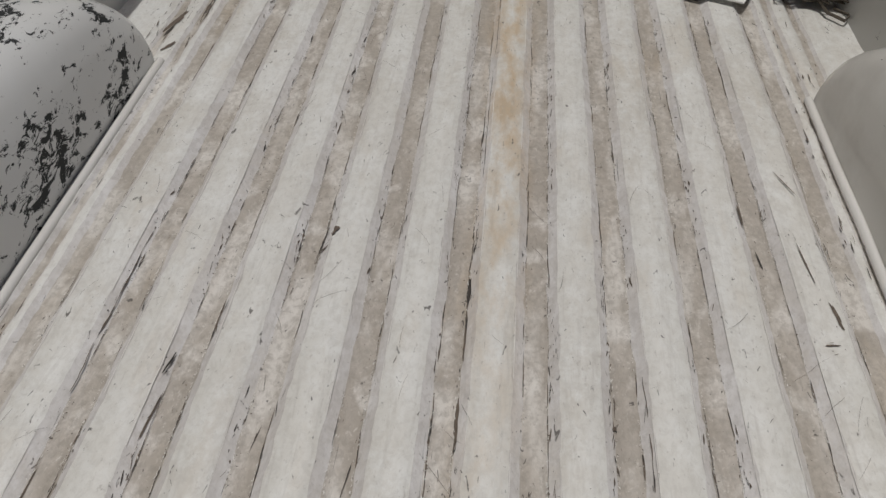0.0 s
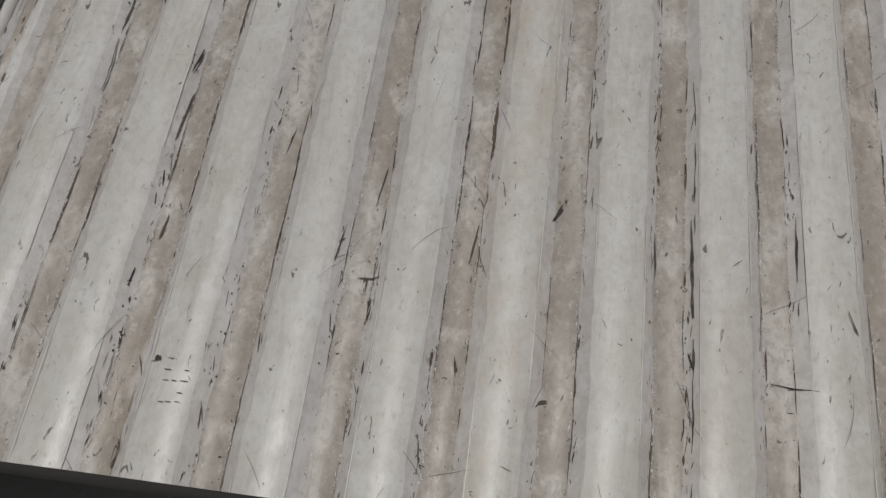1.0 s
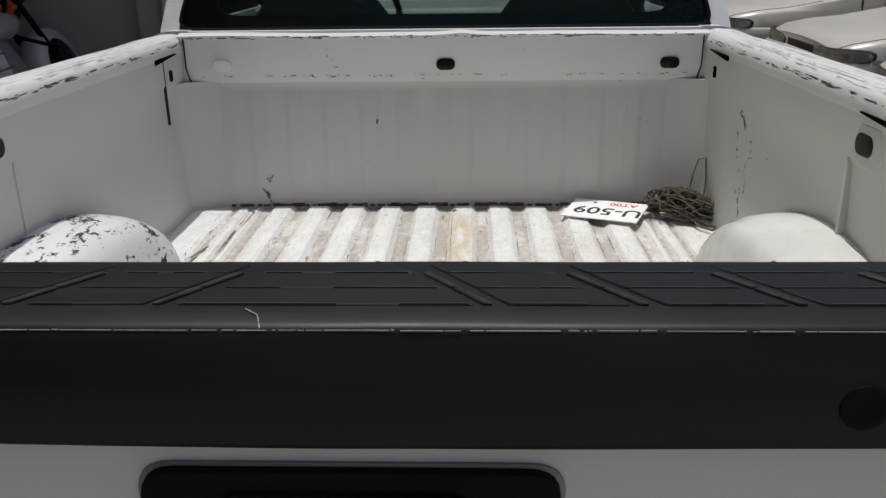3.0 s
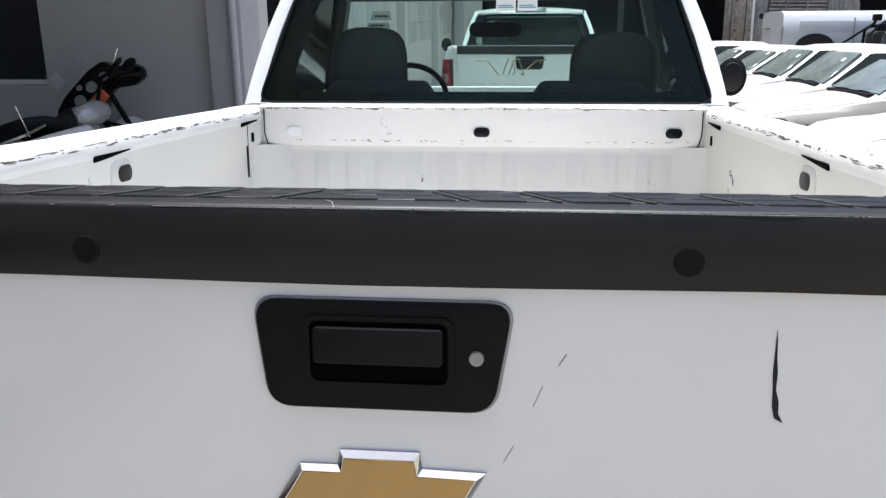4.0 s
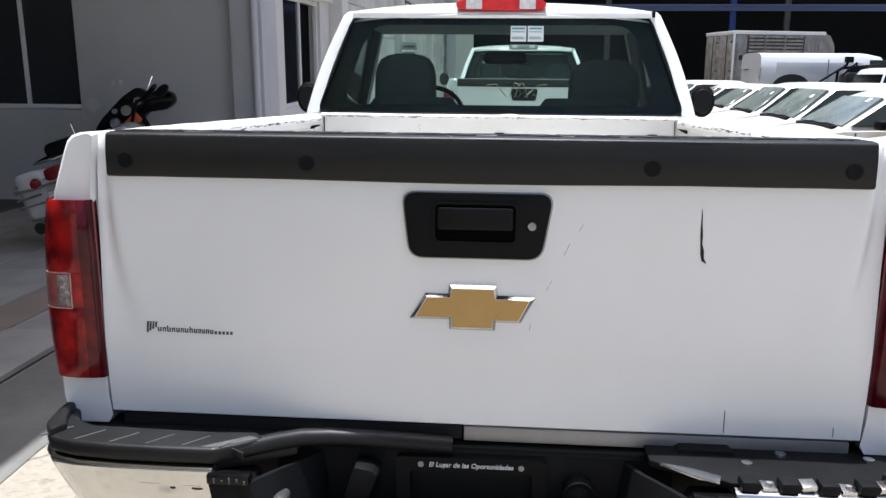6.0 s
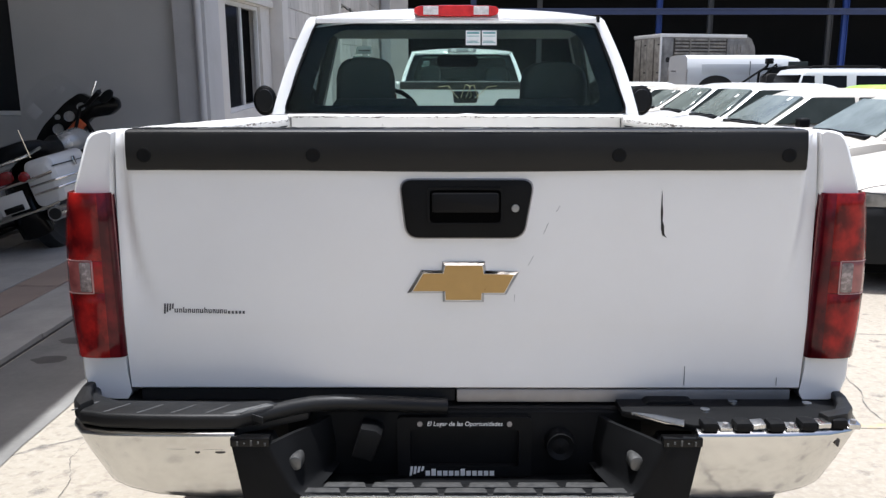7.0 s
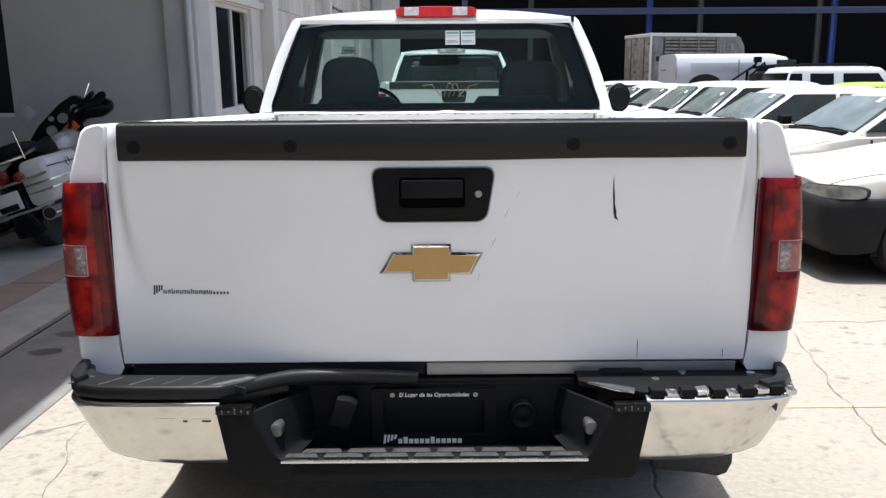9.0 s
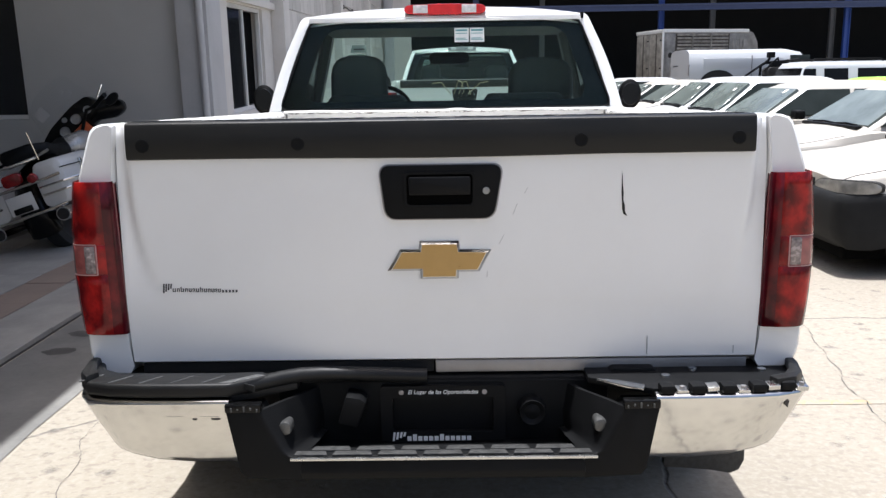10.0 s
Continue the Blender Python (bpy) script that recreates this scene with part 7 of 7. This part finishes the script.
def box_body(at):
    b = thing("box_trailer", "weathered aluminium box body with a ribbed side", "trailer", at)
    L, W, z0, z1 = 4.3, 2.1, 0.75, 3.18
    part("shell", box(0, L, 0, W, z0, z1, 0.02), M_BOXALU, b)
    part("nose", loft([[(L + x, y, z) for x, z in ((0, z0), (0, z1 - 0.02), (0.3, z1 - 0.12), (0.52, z1 - 0.45), (0.6, z1 - 0.9), (0.6, z0))] for y in (0.03, W - 0.03)]), M_BOXALU, b, smooth=60)
    part("top_rail", box(-0.03, L + 0.02, -0.035, 0.0, z1 - 0.10, z1 + 0.02, 0.01), M_ALU, b)
    part("corner_post", box(-0.035, 0.02, -0.03, 0.06, z0, z1, 0.01), M_ALU, b)
    for k in range(17):
        z = z0 + 0.2 + 0.125 * k
        for x0, x1 in ((0.66, 1.42), (1.46, 2.36), (2.40, 3.28)):
            part("slat", prism([(0.0, z), (-0.045, z + 0.015), (-0.045, z + 0.07), (0.0, z + 0.085)], "x", x0 + 0.04 * random.random(), x1 - 0.05 * random.random()), M_SLAT, b)
    # dark sheet added so the gaps between slats read as shaded
    part("slat_backing", box(0.60, 3.34, -0.006, 0.0, z0 + 0.12, z1 - 0.14), M_BARE, b, "dark sheet standing for shade between the slats")
    for x in (1.44, 2.38):
        part("side_stud", box(x - 0.02, x + 0.02, -0.055, 0.0, z0 + 0.1, z1 - 0.12, 0.004), M_SLAT, b)
    for y0 in (0.06, 1.08):
        leaf = part("end_door", box(-0.022, 0.0, y0, y0 + 0.94, z0 + 0.10, z1 - 0.12, 0.006), M_SLAT, b, "stained grey end door")
        for z in (z0 + 0.35, 1.75, z1 - 0.4):
            part("hinge", box(-0.035, -0.02, y0 + 0.02, y0 + 0.16, z, z + 0.05, 0.004), M_DARK, leaf)
        part("door_channel", box(-0.030, -0.02, y0 + 0.40, y0 + 0.48, z0 + 0.14, z1 - 0.16, 0.004), M_BARE, leaf)
    part("end_rail", box(-0.04, 0.0, 0.0, W, z1 - 0.11, z1 + 0.02, 0.01), M_ALU, b)
    part("side_door", box(0.12, 0.55, -0.02, 0.0, z0 + 0.1, z1 - 0.14, 0.01), M_BOXALU, b)
    part("round_vent", lathe([(-0.04, 0.0), (-0.045, 0.08), (-0.03, 0.10), (0.0, 0.10)], "y", 20, (0.34, 0, 2.25)), M_DARK, b, "dark round vent")
    side_door = part("side_door", box(3.38, 4.16, -0.02, 0.0, z0 + 0.1, z1 - 0.2, 0.01), M_BOXALU, b)
    for k in range(4):
        part("door_batten", box(3.48 + 0.18 * k, 3.51 + 0.18 * k, -0.045, -0.02, z0 + 0.2, z1 - 0.35, 0.004), M_SLAT, side_door)
    for x in (0.9, 3.6):
        for y in (0.2, W - 0.2):
            w = new("wheel")
            w.parent, w.matrix_basis = b, pose(x, y, 0.42)
            part("tyre", lathe([(-0.12, 0.22), (-0.13, 0.36), (-0.1, 0.42), (0.1, 0.42), (0.13, 0.36), (0.12, 0.22)], "y", 28), M_RUBBER, w, "black tyre")
            part("rim", lathe([(-0.09, 0.0), (-0.1, 0.22), (0.1, 0.22), (0.09, 0.0)], "y", 20), M_GREY, w)
    part("frame", box(0.1, L, 0.3, W - 0.3, 0.5, 0.75, 0.02), M_DARK, b)


box_body(pose(7.74, 28.6, 0, 0, 0, 14) @ Matrix.Diagonal((0.80, 1, 0.967, 1)))


def estate(at):
    e = thing("estate_car", "white four-wheel-drive estate with dark windows and roof bars", "car", at)
    half = [(0.0, 0.35), (0.82, 0.35), (0.90, 0.5), (0.93, 0.8), (0.91, 1.02), (0.86, 1.10), (0.0, 1.12)]
    part("body", loft([[(x, y * s, z * t + (1 - t) * 0.5) for y, z in ring_of(half)] for x, s, t in ((0, 0.93, 0.97), (0.08, 1, 1), (3.3, 1, 1), (3.6, 0.99, 0.97), (4.4, 0.95, 0.9), (4.55, 0.88, 0.8))]), M_VAN, e, smooth=45)
    def plan(x0, x1, hw, z, r):
        return [(u, v, z) for u, v in rounded(x0, x1, -hw, hw, r, 4)]
    part("roof", loft([plan(0.04, 3.45, 0.87, 1.08, 0.06), plan(0.22, 2.85, 0.79, 1.62, 0.08), plan(0.30, 2.72, 0.75, 1.73, 0.10), plan(0.5, 2.5, 0.6, 1.77, 0.1)]), M_VAN, e, smooth=50)
    for s in (-1, 1):
        for a, b, c, d in ((0.10, 0.54, 0.24, 0.54), (0.76, 1.40, 0.76, 1.40), (1.66, 2.95, 1.66, 2.62)):
            pts = [(a, s * 0.868, 1.14), (b, s * 0.868, 1.14), (d, s * 0.80, 1.58), (c, s * 0.80, 1.58)]
            part("side_glass", loft([[Vector(p) + Vector((0, s * 0.006, 0.002)) for p in pts], [Vector(p) - Vector((0, s * 0.02, 0)) for p in pts]]), M_GLOSS_BLACK, e)
        part("roof_bar", tube([(0.45, s * 0.68, 1.765), (0.55, s * 0.68, 1.83), (2.3, s * 0.68, 1.83), (2.4, s * 0.68, 1.765)], 0.022, 6), M_BLACK, e, "black roof bar")
        for x in (0.85, 3.6):
            w = new("wheel")
            w.parent, w.matrix_basis = e, pose(x, s * 0.80, 0.37)
            part("tyre", lathe([(-0.11, 0.2), (-0.12, 0.3), (-0.1, 0.37), (0.1, 0.37), (0.12, 0.3), (0.11, 0.2)], "y", 28), M_RUBBER, w, "black tyre")
            part("rim", lathe([(s * 0.03, 0.0), (s * 0.06, 0.12), (s * 0.115, 0.21), (s * -0.06, 0.21)], "y", 24), M_DULL_CHROME, w)
    part("rear_screen", loft([[(0.105, -0.80, 1.14), (0.105, 0.80, 1.14), (0.235, 0.72, 1.60), (0.235, -0.72, 1.60)], [(0.042, -0.80, 1.14), (0.042, 0.80, 1.14), (0.185, 0.72, 1.60), (0.185, -0.72, 1.60)]]), M_GLOSS_BLACK, e, "dark rear screen")
    for s in (-1, 1):
        part("tail_lamp", box(-0.012, 0.06, *sorted((s * 0.78, s * 0.88)), 0.75, 1.1, 0.01), M_RED, e, "red tail lamp")


estate(pose(9.02, 20.8, 0, 0, 0, 3) @ Matrix.Diagonal((1, 1, 0.99, 1)))

rig = thing("black_rig", "black tubular machine on wheels standing among the cars", "machine", pose(9.02, 22.4, 0) @ Matrix.Scale(0.90, 4))
part("frame", tube([(-0.05, 0, 0.3), (0.0, 0, 1.85), (0.25, 0, 2.05), (0.3, 0, 2.2)], 0.045, 8), M_BLACK, rig)
part("boom", tube([(-1.15, 0, 1.1), (0.1, 0, 1.95)], 0.035, 8), M_BLACK, rig)
part("boom", tube([(0.1, 0, 1.95), (1.2, 0, 2.05)], 0.04, 8), M_BLACK, rig)
part("boom", tube([(0.25, 0, 1.35), (0.75, 0, 2.0)], 0.035, 8), M_BLACK, rig)
part("boom", tube([(0.45, 0.2, 2.02), (0.95, 0.2, 1.3)], 0.03, 8), M_BLACK, rig)
part("head", box(0.2, 0.42, -0.1, 0.1, 2.12, 2.3, 0.03), M_BLACK, rig)
part("gear_case", bevel(loft([[(0.32 + u, q, 1.72 + v) for u, v in rounded(0, 0.46, 0, 0.30, 0.07)] for q in (-0.16, 0.16)]), 0.02), M_BLACK, rig)
for a, c in (((0.05, -0.15, 1.70), (0.50, -0.15, 2.12)), ((0.70, -0.12, 1.55), (0.48, -0.12, 2.10)), ((0.35, 0.12, 1.50), (0.92, 0.12, 1.98)), ((0.62, 0.0, 2.02), (0.95, 0.0, 1.62))):
    part("hose", tube([a, tuple((p + q) / 2 + 0.03 for p, q in zip(a, c)), c], 0.028, 8), M_BLACK, rig)
part("engine", bevel(loft([[(0.15 + u, -0.3 + 0.6 * q, 1.2 + v) for u, v in rounded(0, 0.85, 0, 0.62, 0.12)] for q in (0, 1)]), 0.03), M_DARK, rig)
part("chassis", box(-0.3, 1.3, -0.3, 0.3, 0.35, 1.2, 0.08), M_DARK, rig)
for x in (-0.05, 1.05):
    for y in (-0.36, 0.36):
        part("wheel", lathe([(-0.08, 0.0), (-0.09, 0.3), (-0.06, 0.36), (0.06, 0.36), (0.09, 0.3), (0.08, 0.0)], "y", 20, (x, y, 0.36)), M_RUBBER, rig)


# ---- the touring motorcycle under the canopy ----
MIRROR = [(-0.02, 0.0), (-0.018, 0.05), (0.0, 0.055), (0.02, 0.03), (0.025, 0.0)]


def motorcycle(at):
    b = thing("motorcycle", "white and black touring motorcycle leaning on its stand", "motorcycle", at)
    for y, nm in ((0.0, "rear"), (1.62, "front")):
        w = new("wheel")
        w.parent, w.matrix_basis = b, pose(0, y, 0.33)
        part("tyre", lathe([(-0.05, 0.22), (-0.072, 0.27), (-0.05, 0.318), (0, 0.33), (0.05, 0.318), (0.072, 0.27), (0.05, 0.22)], "x", 36), M_RUBBER, w, "black tyre")
        part("rim", lathe([(-0.05, 0.0), (-0.055, 0.06), (-0.02, 0.10), (-0.02, 0.18), (-0.05, 0.225), (0.05, 0.225), (0.02, 0.18), (0.02, 0.10), (0.055, 0.06), (0.05, 0.0)], "x", 28), M_DULL_CHROME, w)
    def fender(y, a0, a1, r, hw, m, nm):
        rings = []
        for k in range(13):
            a = radians(a0 + (a1 - a0) * k / 12)
            rings.append([(x, y + (r + e) * math.cos(a), 0.33 + (r + e) * math.sin(a)) for x, e in ((-hw, -0.07), (-hw, 0), (-hw * 0.6, 0.03), (0, 0.04), (hw * 0.6, 0.03), (hw, 0), (hw, -0.07), (hw * 0.6, 0.0), (0, 0.01), (-hw * 0.6, 0))])
        part(nm, loft(rings), m, b, smooth=60)
    fender(0, 20, 205, 0.37, 0.115, M_GLOSS_BLACK, "rear_fender")
    fender(1.62, -10, 170, 0.36, 0.10, M_BIKEWHITE, "front_fender")
    part("engine", bevel(loft([[(u, 0.62 + v, z) for u, v in rounded(-w, w, -0.22, 0.25, 0.08)] for z, w in ((0.22, 0.17), (0.42, 0.20), (0.62, 0.14), (0.72, 0.12))]), 0.02), M_GREY, b, "grey engine block")
    part("tank", loft([[(0.07 + u, y, z + v) for u, v in rounded(-w, w, -h, h, min(w, h) * 0.85, 5)] for y, z, w, h in ((0.55, 0.78, 0.06, 0.04), (0.66, 0.79, 0.11, 0.08), (0.86, 0.80, 0.135, 0.10), (1.02, 0.80, 0.11, 0.08), (1.10, 0.82, 0.06, 0.05))]), M_SILVER, b, "rounded silver fuel tank", smooth=70)
    part("seat", loft([[(u, y, z + v) for u, v in rounded(-w, w, -0.055, 0.055, 0.05, 4)] for y, z, w in ((-0.30, 0.80, 0.11), (-0.22, 0.81, 0.15), (0.05, 0.80, 0.155), (0.18, 0.775, 0.15), (0.40, 0.755, 0.16), (0.56, 0.79, 0.10), (0.66, 0.83, 0.06))]), M_BLACK, b, "long black seat", smooth=70)
    for s in (-1, 1):
        bag = part("saddle_bag", bevel(loft([[(s * (0.135 + u), y, 0.36 + v) for u, v in rounded(0, w, 0, h, 0.05, 4)] for y, w, h in ((-0.46, 0.17, 0.30), (-0.43, 0.21, 0.34), (0.18, 0.22, 0.35), (0.24, 0.17, 0.29))]), 0.008), M_BIKEWHITE, b, "hard white saddle bag")
        part("bag_lid", box(*sorted((s * 0.130, s * 0.362)), -0.44, 0.20, 0.615, 0.622, 0.002), M_DARK, bag)
        part("latch", box(*sorted((s * 0.358, s * 0.372)), -0.1, -0.06, 0.58, 0.65, 0.004), M_CHROME, bag, "chrome latch")
        for z in (0.46, 0.52):
            part("bag_rail", tube([(s * 0.16, -0.50, z), (s * 0.34, -0.49, z), (s * 0.385, -0.42, z), (s * 0.39, 0.15, z)], 0.009, 6), M_CHROME, bag, "chrome guard rail")
        part("exhaust", tube([(s * 0.22, 0.55, 0.28), (s * 0.24, 0.2, 0.27), (s * 0.25, -0.52, 0.29)], [0.03, 0.05, 0.052], 14), M_CHROME, b, "chrome exhaust")
        part("exhaust_mouth", tube([(s * 0.25, -0.515, 0.29), (s * 0.25, -0.528, 0.29)], 0.042, 14), M_DARK, b)
        part("indicator", lathe([(-0.56, 0.0), (-0.555, 0.03), (-0.53, 0.042), (-0.50, 0.03)], "y", 16, (s * 0.155, 0, 0.60)), M_RED, b, "red indicator")
        part("grip", tube([(s * 0.28, 1.12, 1.02), (s * 0.42, 1.02, 1.00)], 0.02, 8), M_BLACK, b)
        part("lever", tube([(s * 0.27, 1.14, 1.035), (s * 0.43, 1.08, 1.02)], 0.007, 6), M_CHROME, b)
        part("bar", tube([(s * 0.04, 1.22, 0.98), (s * 0.2, 1.18, 1.06), (s * 0.28, 1.12, 1.02)], 0.014, 8), M_BLACK, b)
        part("mirror_stem", tube([(s * 0.33, 1.14, 1.05), (s * 0.43, 1.16, 1.10)], 0.007, 6), M_CHROME, b)
        if s > 0:
            part("mirror", lathe(MIRROR, "y", 20), M_BLACK, b, "oval black mirror", at=pose(0.40, 1.17, 0.97) @ Matrix.Diagonal((1.1, 1, 0.7, 1)))
        part("fork", tube([(s * 0.09, 1.62, 0.33), (s * 0.09, 1.34, 0.95)], 0.024, 10), M_BLACK, b)
        part("crash_bar", tube([(s * 0.08, 0.95, 0.28), (s * 0.33, 0.98, 0.35), (s * 0.36, 0.98, 0.55), (s * 0.08, 1.02, 0.72)], 0.016, 8), M_BLACK, b)
    part("antenna", tube([(0.20, -0.40, 0.72), (0.21, -0.43, 0.93)], 0.005, 6), M_CHROME, b)
    part("grab_rail", tube([(-0.17, -0.1, 0.78), (-0.17, -0.40, 0.74), (0, -0.46, 0.73), (0.17, -0.40, 0.74), (0.17, -0.1, 0.78)], 0.012, 8), M_CHROME, b, "chrome grab rail")
    part("tail_lamp", bevel(loft([[(u, y, 0.635 + v) for u, v in rounded(-w, w, -0.045, 0.045, 0.03, 4)] for y, w in ((-0.44, 0.05), (-0.50, 0.075), (-0.53, 0.07))]), 0.006), M_RED, b, "red tail lamp")
    part("rear_bar", tube([(-0.34, -0.50, 0.58), (-0.2, -0.54, 0.57), (0.2, -0.54, 0.57), (0.34, -0.50, 0.58)], 0.012, 8), M_CHROME, b)
    part("rear_bar", tube([(-0.30, -0.48, 0.36), (-0.2, -0.52, 0.35), (0.2, -0.52, 0.35), (0.30, -0.48, 0.36)], 0.012, 8), M_CHROME, b)
    part("plate_holder", box(-0.10, 0.10, -0.525, -0.515, 0.38, 0.52, 0.006), M_BIKEWHITE, b)
    part("plate_lamp", box(-0.07, 0.07, -0.54, -0.524, 0.385, 0.43, 0.006), M_GLOSS_BLACK, b)
    # fairing: a black shell with horns, seen from its inner side
    outline = [(-0.41, 0.93), (-0.37, 1.02), (-0.28, 1.07), (-0.25, 1.17), (-0.12, 1.20), (0.12, 1.20), (0.25, 1.17), (0.28, 1.07), (0.37, 1.02), (0.41, 0.93), (0.37, 0.87), (0.28, 0.88), (0.17, 0.97), (-0.17, 0.97), (-0.28, 0.88), (-0.37, 0.87)]
    f = part("fairing", bevel(prism(round_outline(outline, 0.03, 3), "y", 1.30, 1.40), 0.015), M_GLOSS_BLACK, b, "black handlebar fairing", smooth=45)
    for x, z, r in ((-0.065, 1.095, 0.040), (0.065, 1.100, 0.040), (-0.19, 1.075, 0.028), (0.18, 1.085, 0.030), (0.0, 1.160, 0.020)):
        part("gauge", lathe([(1.296, 0.0), (1.296, r * 0.85), (1.288, r), (1.31, r * 1.05)], "y", 20, (x, 0, z)), M_LOCK, f, "round grey gauge")
    part("radio_panel", box(-0.18, 0.11, 1.24, 1.30, 0.955, 1.035, 0.014), M_ORANGE, f, "orange console panel")
    part("console", bevel(loft([[(u, y, z + v) for u, v in rounded(-0.07, 0.07, -0.03, 0.03, 0.02)] for y, z in ((0.95, 0.86), (1.28, 0.80))]), 0.004), M_BLACK, b)
    part("windshield", loft([[(x, 1.42 + yy, z) for x, yy, z in ((-0.25, 0.02, 1.19), (0.25, 0.02, 1.19), (0.21, 0.08, 1.44), (0.10, 0.09, 1.50), (-0.10, 0.09, 1.50), (-0.21, 0.08, 1.44))], [(x, 1.416 + yy, z) for x, yy, z in ((-0.25, 0.02, 1.19), (0.25, 0.02, 1.19), (0.21, 0.08, 1.44), (0.10, 0.09, 1.50), (-0.10, 0.09, 1.50), (-0.21, 0.08, 1.44))]]), M_SCREEN, f, "clear windshield")
    for x, z, w, h in ((-0.17, 1.30, 0.09, 0.10), (0.08, 1.34, 0.05, 0.03), (0.11, 1.29, 0.06, 0.04)):
        part("windshield_tag", box(x, x + w, 1.424, 1.427, z, z + h, 0.001), plain("faded tag", (0.42, 0.41, 0.40), 0.7), f, "faded paper tag")
    part("head_lamp", lathe([(1.40, 0.09), (1.46, 0.085), (1.48, 0.0)], "y", 20, (0, 0, 1.02)), M_LENS, b)
    # the bars are turned, so that the fairing hangs further over
    tip = pose(-0.035, 1.3, 0.89) @ pose(0, 0, 0, 0, -27, 0) @ Matrix.Diagonal((1.22, 1.18, 1.14, 1)) @ pose(0, -1.3, -1.0)
    for o in b.children:
        if o.name.split(".")[0] in ("fairing", "grip", "lever", "bar", "mirror_stem", "mirror", "head_lamp"):
            o.matrix_basis = tip @ o.matrix_basis
    part("mirror", lathe(MIRROR, "y", 20), M_CHROME, b, "oval mirror with the sky in it", at=pose(-0.433, 1.12, 0.67, -11, 18, 44) @ Matrix.Diagonal((1.25, 1, 0.85, 1)))
    part("stand", tube([(-0.10, 0.7, 0.25), (-0.30, 0.66, 0.085)], 0.012, 6), M_GREY, b)
    return b


motorcycle(pose(-3.42, 5.22, 0, 0, -18, 5) @ Matrix.Scale(1.12, 4))


# ---- large concrete blocks of the side wall ----
first, row = None, 0
z = 1.04
while z < 5.8:
    y = 3.84 + 0.39 * (row % 2)
    while y < 23.0:
        at = pose(SX, y + 0.39, z + 0.24, 0.2 * (random.random() - 0.5), 0, 0.4 * (random.random() - 0.5)) @ pose(0.006 * random.random(), 0, 0)
        if first is None:
            first = part("block", box(-0.02, 0.022, -0.381, 0.381, -0.232, 0.232, 0.008, 1), M_BLOCK, wall_east, at=at)
        else:
            twin(first, at)
        y += 0.78
    z += 0.48
    row += 1
